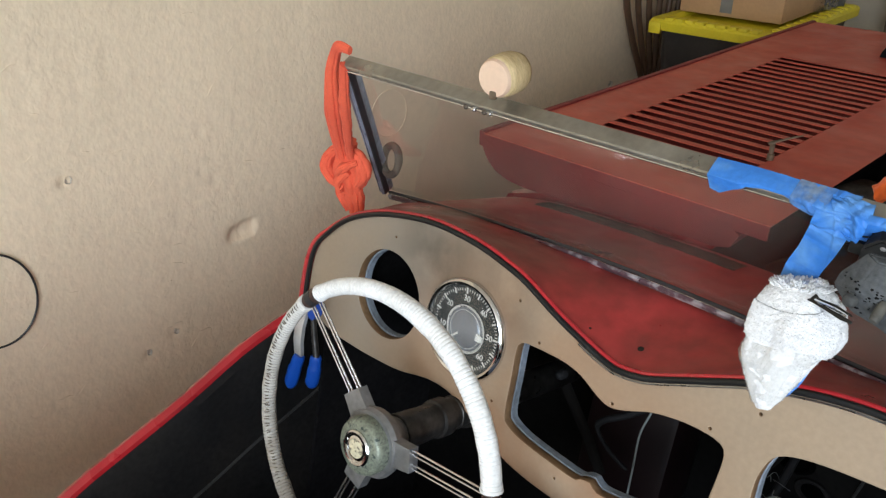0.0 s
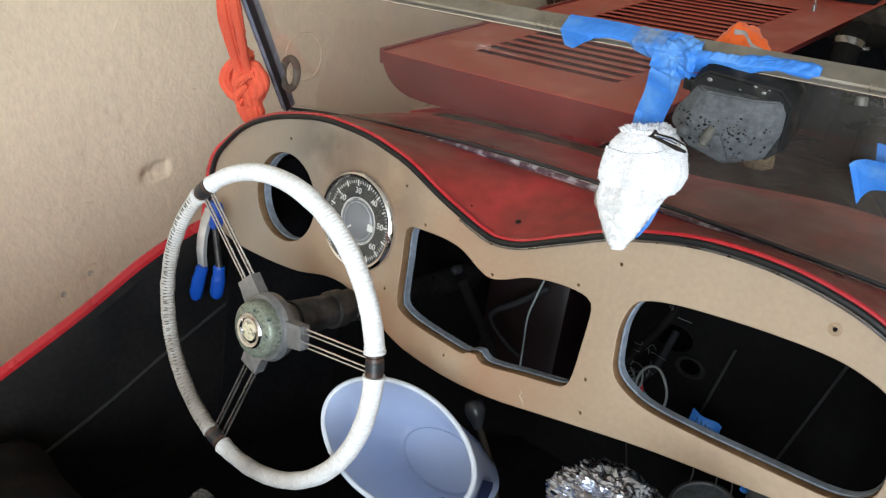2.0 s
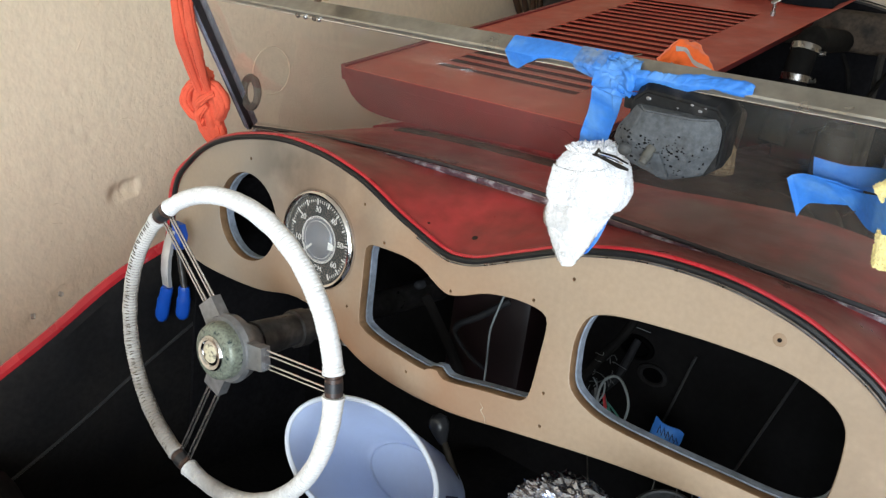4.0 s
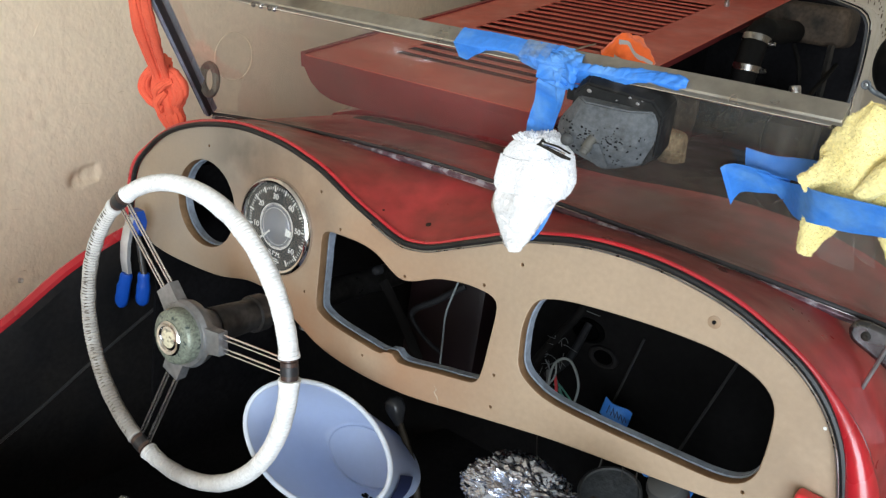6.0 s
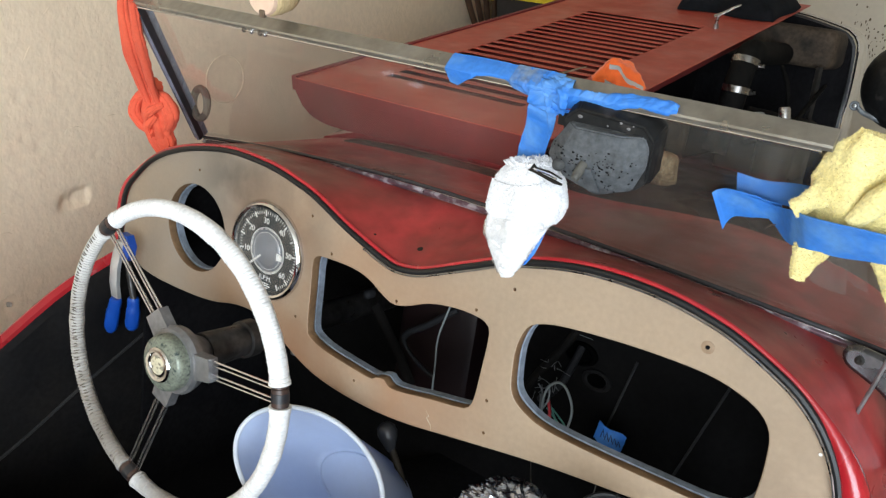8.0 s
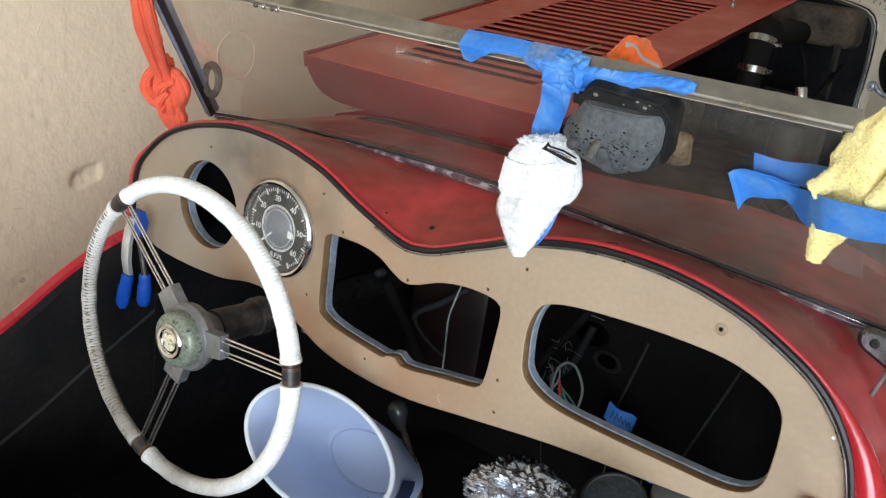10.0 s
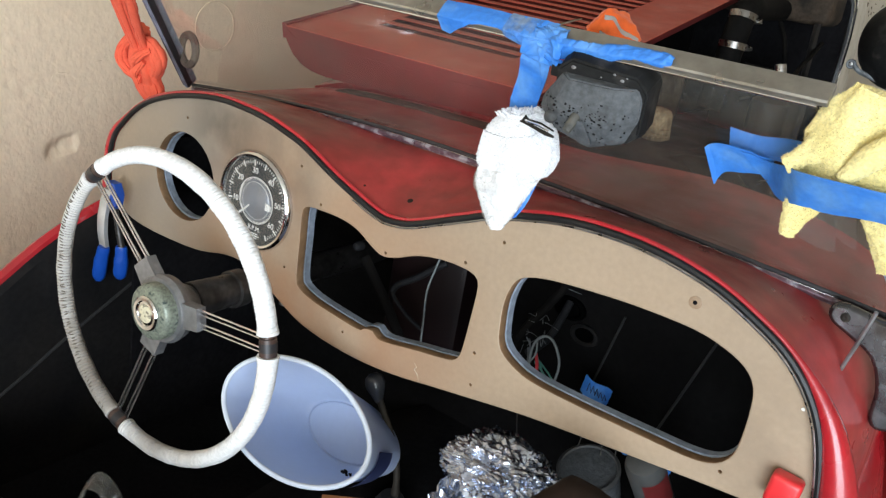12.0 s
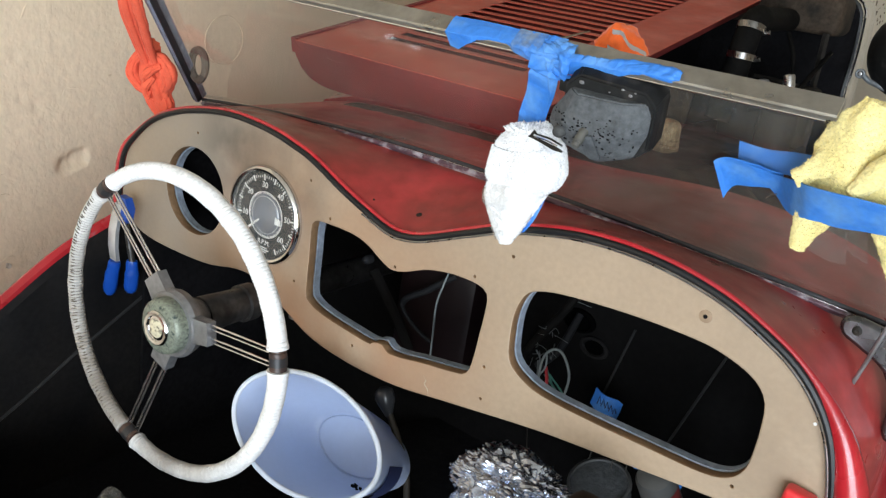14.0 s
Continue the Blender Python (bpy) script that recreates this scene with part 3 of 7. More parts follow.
part("piping", tube([p + Vector((0, -0.004, 0)) for p in offset(rim, 0.0018)], 0.0036, 8), PIPING, car, "black rubber piping")
part("piping_bead", tube([p + Vector((0, -0.007, 0)) for p in offset(rim, -0.0022)[60:]], 0.0012, 6), STEEL, car, "thin bright bead")


# ---- dash board with its cut-outs ----
def loop_from(pts, n):
    return [(p.x, p.y) for p in spline([(a, b, 0) for a, b in pts], n, True)]


def plate(name, loops, depth, bevel, mats, parent, label):
    """A flat board in the xz plane with holes, its face to the driver."""
    cu = bpy.data.curves.new(name, "CURVE")
    cu.dimensions, cu.fill_mode, cu.extrude, cu.bevel_depth, cu.bevel_resolution, cu.offset = "2D", "BOTH", depth / 2 - bevel, bevel, 1, -bevel
    for lp in loops:
        s = cu.splines.new("POLY")
        s.points.add(len(lp) - 1)
        for q, (a, b) in zip(s.points, lp):
            q.co = (a, b, 0, 1)
        s.use_cyclic_u = True
    tmp = new(name, cu)
    me = bpy.data.meshes.new_from_object(tmp.evaluated_get(bpy.context.evaluated_depsgraph_get()))
    bpy.data.objects.remove(tmp)
    me.transform(pose(0, depth / 2, 0, 90))
    me.materials.clear()
    for m in mats:
        me.materials.append(m)
    for f in me.polygons:
        f.material_index = 1 if abs(f.normal.y) < 0.45 and len(mats) > 1 else 0
    ob = new(name, me)
    ob.parent = parent
    ob["label"] = label
    return ob


top_edge = [(p.x, p.z) for p in rim[2:-2]]
low_edge = spline([(0.353, -0.15, 0), (0.30, -0.151, 0), (0.165, -0.166, 0), (0.067, -0.178, 0), (-0.043, -0.198, 0), (-0.126, -0.213, 0), (-0.20, -0.2165, 0),
                   (-0.271, -0.209, 0), (-0.327, -0.187, 0), (-0.375, -0.167, 0), (-0.42, -0.166, 0), (-0.48, -0.180, 0), (-0.56, -0.186, 0), (-0.63, -0.184, 0), (-0.686, -0.168, 0)], 60)
ring_at = lambda x, z, r, n=48: [(x + r * math.cos(2 * math.pi * i / n), z + r * math.sin(2 * math.pi * i / n)) for i in range(n)]
middle = [(-0.283, -0.052), (-0.268, -0.049), (-0.226, -0.048), (-0.198, -0.053), (-0.172, -0.066), (-0.155, -0.0715), (-0.136, -0.067), (-0.104, -0.053), (-0.07, -0.046),
          (-0.040, -0.0455), (-0.0255, -0.050), (-0.0215, -0.062), (-0.0235, -0.10), (-0.027, -0.140), (-0.034, -0.154), (-0.050, -0.159), (-0.091, -0.1665), (-0.124, -0.1735),
          (-0.145, -0.1755), (-0.153, -0.169), (-0.166, -0.171), (-0.176, -0.176), (-0.215, -0.1735), (-0.255, -0.169), (-0.279, -0.1615), (-0.2865, -0.150), (-0.2875, -0.10), (-0.288, -0.062)]
glove = [(0.022, -0.037), (0.036, -0.0265), (0.064, -0.0195), (0.11, -0.0145), (0.16, -0.0115), (0.21, -0.012), (0.24, -0.018), (0.262, -0.028), (0.274, -0.043), (0.2775, -0.065),
         (0.278, -0.095), (0.275, -0.115), (0.263, -0.129), (0.24, -0.1355), (0.19, -0.137), (0.12, -0.138), (0.064, -0.136), (0.036, -0.1275), (0.0195, -0.114), (0.015, -0.092), (0.0145, -0.062)]
HOLE, TACH = (-0.5185, -0.0825), (-0.3700, -0.0708)
SCREWS = [(0, 0), (-0.010, -0.135), (-0.007, -0.174), (-0.151, -0.066), (-0.259, -0.041), (-0.297, -0.003), (-0.517, 0.002), (-0.042, -0.038), (-0.310, -0.143),
          (-0.20, -0.19), (0.27, -0.135)]
dash = plate("dashboard", [top_edge + [(p.x, p.y) for p in low_edge], ring_at(*HOLE, 0.0625), loop_from(middle, 110), loop_from(glove, 100)] + [ring_at(x, z, 0.0016, 8) for x, z in SCREWS],
             0.013, 0.0012, [DASH, BROWN_EDGE], car, "beige board dash with empty instrument openings")


def shrunk(loop, by):
    """A loop drawn in towards its middle by about that many metres."""
    cx, cz = sum(p[0] for p in loop) / len(loop), sum(p[1] for p in loop) / len(loop)
    hx, hz = max(abs(p[0] - cx) for p in loop), max(abs(p[1] - cz) for p in loop)
    return [(cx + (x - cx) * (1 - by / hx), cz + (z - cz) * (1 - by / hz)) for x, z in loop]


backing = plate("backing_board", [shrunk(top_edge + [(p.x, p.y) for p in low_edge], 0.004), shrunk(ring_at(*HOLE, 0.0625), 0.002), shrunk(loop_from(middle, 110), 0.0012), shrunk(loop_from(glove, 100), 0.0012)],
                0.010, 0.0, [DASH_EDGE, DASH_EDGE], dash, "grey-blue painted backing board")
backing.location = (0, 0.0135, 0)
for x, z in SCREWS:
    part("screw_hole", turned([(0.0015, 0), (0.0015, 0.002)], 10), BLACK_MATT, dash, m=facing((x, 0.0078, z), (0, -1, 0)))
part("knob_hole", turned([(0.0019, 0), (0.0019, 0.0012), (0.001, 0.0012)], 16), BLACK_MATT, dash, "dark drilled hole", m=facing((0.205, -0.0004, 0.0135), (0, -1, 0)))
part("washer_mark", turned([(0.0062, 0), (0.0062, 0.0004), (0.0056, 0.0006), (0.0027, 0.0004)], 24), material("washer_stain", (0.30, 0.205, 0.13), 0.5, color2=(0.25, 0.17, 0.105), scale=120), dash, "ring mark of a washer", m=facing((0.205, 0.0, 0.0135), (0, -1, 0)))
part("screw", turned([(0.0016, 0), (0.0016, 0.0006), (0.001, 0.0011), (0, 0.0012)], 12), WHITE, dash, "small pale screw head", m=facing((0.318, 0.0, -0.043), (0, -1, 0)))

part("scratch", tube(spline([(-0.087, -0.0003, -0.181), (-0.082, -0.0003, -0.186), (-0.084, -0.0003, -0.190), (-0.078, -0.0003, -0.196), (-0.076, -0.0003, -0.203)], 16), [0.0002] * 4 + [0.0007] * 8 + [0.0003] * 4, 6, flat=0.5), material("pale_scratch", (0.46, 0.37, 0.27), 0.7, scale=60), dash, "pale scratch in the board")

# ---- rev counter ----
TM = facing((TACH[0], 0.0, TACH[1]), (0, -1, 0)) @ Matrix.Scale(1.03, 4)
tach = part("rev_counter", turned([(0.058, -0.05), (0.0585, 0.002), (0.0555, 0.002), (0.0555, 0.001)], 48), GAUGE, car, "round black rev counter with white figures", m=TM)
part("bezel", turned([(0.0640, 0.0), (0.0645, 0.003), (0.063, 0.0065), (0.060, 0.0085), (0.0572, 0.0075), (0.0555, 0.004), (0.0555, 0.0005), (0.060, -0.001)], 64), CHROME, tach, "chrome bezel ring")
part("dial", turned([(0.056, 0.0005), (0.056, 0.0012), (0.0005, 0.0012)], 48), GAUGE, tach)
# grey centre, lightened to take in the glare on the lens
part("dial_centre", turned([(0.0275, 0.0012), (0.0275, 0.0017), (0.0, 0.0017)], 40), GAUGE_GREY, tach, "silvery grey dial centre")
for r in (0.0305, 0.0245):
    part("dial_ring", turned([(r, 0.0012), (r, 0.0022), (r - 0.0009, 0.0022), (r - 0.0009, 0.0012)], 48), WHITE, tach)
for u in range(66):
    big = u % 5 == 0
    r0, r1, w = (0.0450, 0.0525, 0.0011) if big else (0.0478, 0.0512, 0.00042)
    part("tick", box(r0, r1, -w, w, 0.0013, 0.0018), WHITE, tach, m=Matrix.Rotation(radians(236 - 4.6 * u), 4, "Z"))


def lettering(name, text, size, mat, parent, m, label=""):
    cu = bpy.data.curves.new(name, "FONT")
    cu.body, cu.size, cu.align_x, cu.align_y, cu.extrude = text, size, "CENTER", "CENTER", 0.0003
    tmp = new(name, cu)
    me = bpy.data.meshes.new_from_object(tmp.evaluated_get(bpy.context.evaluated_depsgraph_get()))
    bpy.data.objects.remove(tmp)
    me.materials.clear()
    me.materials.append(mat)
    ob = new(name, me)
    ob.parent, ob.matrix_basis = parent, m
    if label:
        ob["label"] = label
    return ob


for i, s in enumerate(("10", "20", "30", "40", "50", "60")):
    a = radians(236 - 46 * (i + 1))
    lettering("figure", s, 0.0108, WHITE, tach, Matrix.Translation((0.0385 * math.cos(a), 0.0385 * math.sin(a), 0.0015)))
lettering("lettering", "R.P.M.", 0.0088, WHITE, tach, Matrix.Translation((0.0, -0.0372, 0.0015)))
for k, w in enumerate((0.006, 0.009, 0.005)):
    part("small_print", box(-w, w, -0.0007, 0.0007, 0.0013, 0.0017), WHITE, tach, m=Matrix.Translation((0.001, -0.0440 - 0.0028 * k, 0)))
part("needle", box(0.011, 0.036, -0.0013, 0.0013, 0.004, 0.0046), WHITE, tach, "white pointer", m=Matrix.Rotation(radians(221), 4, "Z"))
# white wedge stands in for a reflection in the lens
part("needle_tail", skin([[Vector((-0.030, 0.0035, 0.004)), Vector((-0.030, -0.0035, 0.004)), Vector((-0.030, -0.0035, 0.0045)), Vector((-0.030, 0.0035, 0.0045))], [Vector((-0.020, 0.0050, 0.004)), Vector((-0.020, -0.0050, 0.004)), Vector((-0.020, -0.0050, 0.0045)), Vector((-0.020, 0.0050, 0.0045))]]), WHITE, tach, "white wedge painted in as glare on the lens", m=Matrix.Rotation(radians(176), 4, "Z"))
part("needle_boss", turned([(0.0245, 0.0017), (0.023, 0.0032), (0.018, 0.0040), (0.010, 0.0046), (0, 0.0048)], 32), GAUGE_GREY, tach)
part("lens", turned([(0.0556, 0.0052), (0.0556, 0.0058), (0.0, 0.0064), (0.0, 0.0056)], 40), LENS, tach, "clear glass lens").visible_shadow = False

WELT = material("greyed_vinyl_welt", (0.022, 0.021, 0.021), 0.6, color2=(0.014, 0.014, 0.014), scale=20)
# ---- body sides, cut away behind the scuttle, and the cockpit ----
for s in (-1, 1):
    path = spline([(0, 0.32, -0.155), (0, 0.06, -0.16), (0, 0.0, -0.166), (0, -0.1, -0.209), (0, -0.2, -0.275), (0, -0.33, -0.352), (0, -0.46, -0.43), (0, -0.70, -0.45), (0, -1.1, -0.44)], 48)
    rings, inner = [], []
    for p in path:
        z = p.z
        rings.append([Vector((CX + s * d, p.y, q)) for d, q in ((0.516, -0.85), (0.516, z - 0.016), (0.519, z - 0.004), (0.527, z + 0.002), (0.536, z - 0.003), (0.552, z - 0.04), (0.585, z - 0.16), (0.60, -0.85))])
        inner.append([Vector((CX + s * d, p.y, q)) for d, q in ((0.506, -0.80), (0.507, z - 0.10), (0.509, z - 0.020), (0.5165, z - 0.010), (0.5150, -0.80))])
    part("body_side", skin(rings), RED, car, "red cutaway body side")
    trim_panel = part("trim_panel", skin(inner), BLACK, car, "black vinyl side trim panel")
    part("welt", tube(spline([(CX + s * 0.5055, 0.10, -0.272), (CX + s * 0.5055, 0.004, -0.3262), (CX + s * 0.5055, -0.0868, -0.3787), (CX + s * 0.5055, -0.1918, -0.4431), (CX + s * 0.5055, -0.45, -0.58)], 30), 0.0026, 6), WELT, trim_panel, "stitched trim welt")
for s in (-1, 1):
    part("footwell_side", box(CX + s * 0.4995 - 0.003, CX + s * 0.4995 + 0.003, 0.026, 0.29, -0.6, -0.075), BLACK_MATT, car, "black footwell side panel")
part("bulkhead", box(CX - 0.512, CX + 0.512, 0.285, 0.298, -0.85, -0.03), BULKHEAD, car, "black painted bulkhead")
part("cockpit_floor", box(CX - 0.52, CX + 0.52, -1.1, 0.3, -0.62, -0.60), BLACK_MATT, car, "black carpeted floor")
part("tunnel", skin([[Vector((CX + dx * (1.0 if y < 0 else 1.15), y, z)) for dx, z in ((-0.13, -0.6), (-0.11, -0.47), (-0.06, -0.43), (0.06, -0.43), (0.11, -0.47), (0.13, -0.6))] for y in (-1.1, -0.4, 0, 0.29)], True), BLACK_MATT, car, "black carpeted transmission tunnel")
part("rear_panel", box(CX - 0.53, CX + 0.53, -1.13, -1.1, -0.85, -0.44), RED, car)


def seat(x0, x1):
    bm = bmesh.new()
    n = 26
    g = [[None] * n for _ in range(n)]
    for i in range(n):
        for j in range(n):
            u, v = i / (n - 1), j / (n - 1)
            e = min(u, 1 - u, v, 1 - v)
            z = -0.46 + 0.05 * min(1, e * 6) ** 0.5 + 0.016 * noise.fractal(Vector((u * 5 + x0 * 9, v * 2.4, 1)), 1, 2, 3)
            g[i][j] = bm.verts.new((x0 + (x1 - x0) * u, -1.0 + 0.72 * v, z))
    for i in range(n - 1):
        for j in range(n - 1):
            bm.faces.new((g[i][j], g[i + 1][j], g[i + 1][j + 1], g[i][j + 1]))
    ex = bmesh.ops.extrude_face_region(bm, geom=bm.faces[:])
    for v in ex["geom"]:
        if isinstance(v, bmesh.types.BMVert):
            v.co.z = -0.6
    return bm


part("seat_cushion", seat(CX - 0.50, CX - 0.13), BLACK, car, "creased black seat cover")
part("seat_cushion", seat(CX + 0.13, CX + 0.50), BLACK, car, "creased black seat cover")

# ---- windscreen, raked back over the dash ----
WN = Vector((0, -0.729, -0.684))


def W(dx, b, off=0.0):
    return Vector((CX + dx, -0.052 + 0.684 * b, 0.212 - 0.729 * b)) + WN * off


def bottom(dx):
    return 0.224 + (0.066 if dx < 0 else 0.040) * (abs(dx) / 0.53) ** 1.8


def bar(path, w, o0, o1, bevel=0.002):
    """A bar in the screen's plane along (dx, b) points, w wide, from o0 to o1 across it."""
    rings = []
    for i, (x, b) in enumerate(path):
        p, q = path[max(i - 1, 0)], path[min(i + 1, len(path) - 1)]
        t = Vector((q[0] - p[0], q[1] - p[1])).normalized()
        nx, nb = -t.y * w / 2, t.x * w / 2
        k = bevel
        ring = []
        for sgn, o, kk in ((-1, o0, 0), (-1, o1 - k, 0), (-1, o1, k), (1, o1, k), (1, o1 - k, 0), (1, o0, 0)):
            f = sgn * (1 - 2 * kk / w)
            ring.append(W(x + nx * f, b + nb * f, o))
        rings.append(ring)
    return skin(rings)


SPOKE = material("spoke_steel", (0.74, 0.74, 0.76), 0.24, 1.0, color2=(0.55, 0.54, 0.53), scale=20)
screen = part("windscreen_frame", bar([(-0.437, -0.0007), (0.437, -0.0065)], 0.0068, -0.0148, 0.004, 0.0015), FRAME, car, "tarnished metal windscreen frame")
part("bright_edge", tube([W(-0.43 + 0.0215 * i, 0.0030 - 0.0064 * i / 40, 0.0045) for i in range(41)], 0.0012, 10), SPOKE, screen, "bright worn lower edge")
BLUE_EDGE = material("pale_blue_grey_edge", (0.34, 0.39, 0.48), 0.35, 0.2, color2=(0.20, 0.23, 0.28), scale=40)
POST = material("dark_post_metal", (0.30, 0.34, 0.42), 0.34, 0.0, color2=(0.20, 0.23, 0.29), scale=22, grain=0.2, rough_var=0.12, stretch=(1, 1, 0.3))
for s in (-1, 1):
    part("side_post", bar([(s * 0.435 if s < 0 else 0.452, 0.003 if s < 0 else 0.045), (s * 0.545, 0.294)], 0.0135 if s < 0 else 0.011, -0.016, 0.005), POST, screen, "dark metal side post")
WORN = material("worn_plated_channel", (0.46, 0.42, 0.45), 0.42, 0.3, color2=(0.105, 0.058, 0.072), scale=75, grain=0.3, grain_scale=150, low=0.36, high=0.52, rough_var=0.2, bump=0.0006)
# raised rib, coloured paler as the highlight on the post
part("post_edge", bar([(-0.4325, 0.003), (-0.5425, 0.294)], 0.0036, 0.002, 0.0066, 0.0012), BLUE_EDGE, screen, "ridge down the post with a highlight in its colour")
part("post_seal", bar([(-0.4265, 0.006), (-0.5360, 0.292)], 0.0028, -0.004, 0.0058, 0.0008), RUBBER, screen, "black rubber seal beside the post")
part("post_groove", bar([(-0.4368, 0.010), (-0.5468, 0.290)], 0.0010, 0.004, 0.0056, 0.0002), RUBBER, screen, "dark groove in the post")
part("bottom_seal", bar([(dx, bottom(dx)) for dx in [-0.53 + 1.06 * i / 40 for i in range(41)]], 0.0032, -0.0015, 0.0018, 0.0006), RUBBER, screen, "black rubber glazing seal")
part("channel_bead", bar([(dx, bottom(dx) + 0.0026) for dx in [-0.53 + 1.06 * i / 40 for i in range(41)]], 0.0012, -0.001, 0.0026, 0.0003), SPOKE, screen, "thin bright bead")
part("bottom_channel", bar([(dx, bottom(dx) + 0.0082) for dx in [-0.53 + 1.06 * i / 40 for i in range(41)]], 0.0090, -0.003, 0.0062, 0.0012), WORN, screen, "oxidised bottom channel")
bm = bmesh.new()
cols = []
for i in range(41):
    u = -1 + i / 20
    col = []
    for j in range(9):
        v = j / 8
        lo = bottom(u * 0.53)
        half = 0.428 + (0.530 - 0.428) * v
        dx = u * half
        col.append(W(dx, bottom(u * 0.53) * v, -0.004))
    cols.append(col)
skin(cols, False, False, bm)
pane = part("glass", bm, GLASS, screen, "dusty windscreen glass")
pane.visible_shadow = False
COLUMN_BROWN = material("corroded_brown_rivet", (0.10, 0.075, 0.055), 0.6, 0.3, scale=80)
# rivets in the gap in the frame's edge
for k, dx in enumerate((-0.214, -0.201, -0.186, -0.178)):
    part("rivet", turned([(0.0030, 0), (0.0030, 0.002), (0.0018, 0.0035), (0, 0.004)], 12), (COLUMN_BROWN, STEEL)[k % 2], screen, m=facing(W(dx, 0.001, 0.004), WN))
# stop ring at the foot of the post
part("stop_ring", tube([W(-0.500, 0.222, -0.018) + Vector((0.017 * math.cos(a), 0, 0.023 * math.sin(a))) for a in [i * math.pi / 12 for i in range(24)]], 0.0060, 8, True), TAN, screen, "tan rubber ring at the post")
bracket = plate("pillar_bracket", [loop_from([(0.300, 0.018), (0.310, 0.028), (0.345, 0.024), (0.385, 0.022), (0.40, -0.02), (0.396, -0.066), (0.374, -0.079), (0.363, -0.072), (0.359, -0.04), (0.346, -0.014), (0.322, -0.001), (0.305, 0.007)], 60)],
                0.012, 0.004, [BRACKET], car, "dark worn chrome windscreen bracket")
bracket.location = (0, 0.096, 0)
part("bracket_screw", turned([(0.0045, 0), (0.0045, 0.001), (0.002, 0.0018), (0, 0.001)], 12), GREASE, bracket, m=facing((0.316, 0.0, 0.016), (0, -1, 0)))
part("wiper_rod", tube([(0.329, 0.066, -0.024), (0.3345, 0.058, 0.006), (0.341, 0.050, 0.045)], 0.0019, 8), PEWTER, car, "thin grey rod")

# ---- bonnet: near half folded over the far half, louvred side uppermost ----
HY, HZ = Vector((0, 0.9774, 0.2116)), Vector((0, -0.2116, 0.9774))


def Hd(x, h, k=0.0):
    return Vector((CX + x, 0.283, 0.108)) + HY * h + HZ * k


def slab(x0, x1, h0, h1, k0, k1):
    bm = bmesh.new()
    v = [bm.verts.new(Hd(x, h, k)) for k in (k0, k1) for x, h in ((x0, h0), (x1, h0), (x1, h1), (x0, h1))]
    for q in ((0, 3, 2, 1), (4, 5, 6, 7), (0, 1, 5, 4), (1, 2, 6, 5), (2, 3, 7, 6), (3, 0, 4, 7)):
        bm.faces.new([v[i] for i in q])
    return bm


LEN, LX0, LX1, PITCH, NL = 1.26, -0.362, -0.088, 0.0338, 22
bonnet = part("bonnet", slab(-0.470, LX0, 0, LEN, -0.0014, 0.0), RED_DUSTY, car, "dull red bonnet, folded open over itself")
part("panel_edge", slab(LX1, 0.022, 0, LEN, -0.0014, 0.0), RED_DUSTY, bonnet)
part("panel_end", slab(LX0, LX1, 0, 0.108, -0.0014, 0.0), RED_DUSTY, bonnet)
part("panel_end", slab(LX0, LX1, 0.108 + PITCH * NL, LEN, -0.0014, 0.0), RED_DUSTY, bonnet)
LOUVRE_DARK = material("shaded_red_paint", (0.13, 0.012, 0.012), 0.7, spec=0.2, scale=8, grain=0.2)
louvre = None
for i in range(NL):
    h = 0.108 + PITCH * i
    if louvre is None:
        bm = bmesh.new()
        prof = [(0.0160, 0.0012), (0.021, 0.0018), (0.028, 0.0010), (PITCH, -0.0002), (PITCH, -0.0014), (0.028, -0.0004), (0.021, 0.0006), (0.0160, 0.0002)]
        skin([[Vector((CX + x, 0.283, 0.108)) + HY * a + HZ * b for a, b in prof] for x in (LX0, LX1)], True, True, bm)
        louvre = part("louvre", bm, RED_DUSTY, bonnet)
    else:
        ob = new("louvre", louvre.data)
        ob.parent = bonnet
        ob.location = HY * (PITCH * i)
louvre.location = (0, 0, 0)
for o in [c for c in bonnet.children if c.name.startswith("louvre")]:
    o.location = Vector(o.location) + HY * 0.108
# sheet below the slots, dark so that they look shaded inside
part("louvre_well", slab(LX0 - 0.01, LX1 + 0.01, 0.09, 0.108 + PITCH * NL + 0.01, -0.0165, -0.0145), LOUVRE_DARK, bonnet, "dark red sheet standing in for shade under the louvres")
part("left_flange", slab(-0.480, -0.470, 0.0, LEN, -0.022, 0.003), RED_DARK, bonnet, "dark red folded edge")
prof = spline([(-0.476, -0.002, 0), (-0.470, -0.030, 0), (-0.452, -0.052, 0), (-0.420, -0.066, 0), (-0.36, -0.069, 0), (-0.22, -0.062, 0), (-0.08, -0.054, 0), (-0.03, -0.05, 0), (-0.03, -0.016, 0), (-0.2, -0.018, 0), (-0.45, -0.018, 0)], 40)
# closed solid whose dark red stands for the shaded open end
part("folded_top", skin([[Hd(p.x, h, p.y) for p in prof] for h in (0, 0.3, 0.7, LEN)]), RED_DARK, bonnet, "inner bonnet panel with the shade of the fold in its colour")
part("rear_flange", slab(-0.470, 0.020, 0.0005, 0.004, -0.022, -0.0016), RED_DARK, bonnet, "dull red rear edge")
# added black slab: closes the view under the bonnet and darkens it
part("inner_panel", slab(-0.20, -0.18, 0.05, LEN, -0.45, -0.020), BLACK_MATT, bonnet, "added black slab that keeps the space under the bonnet dark")
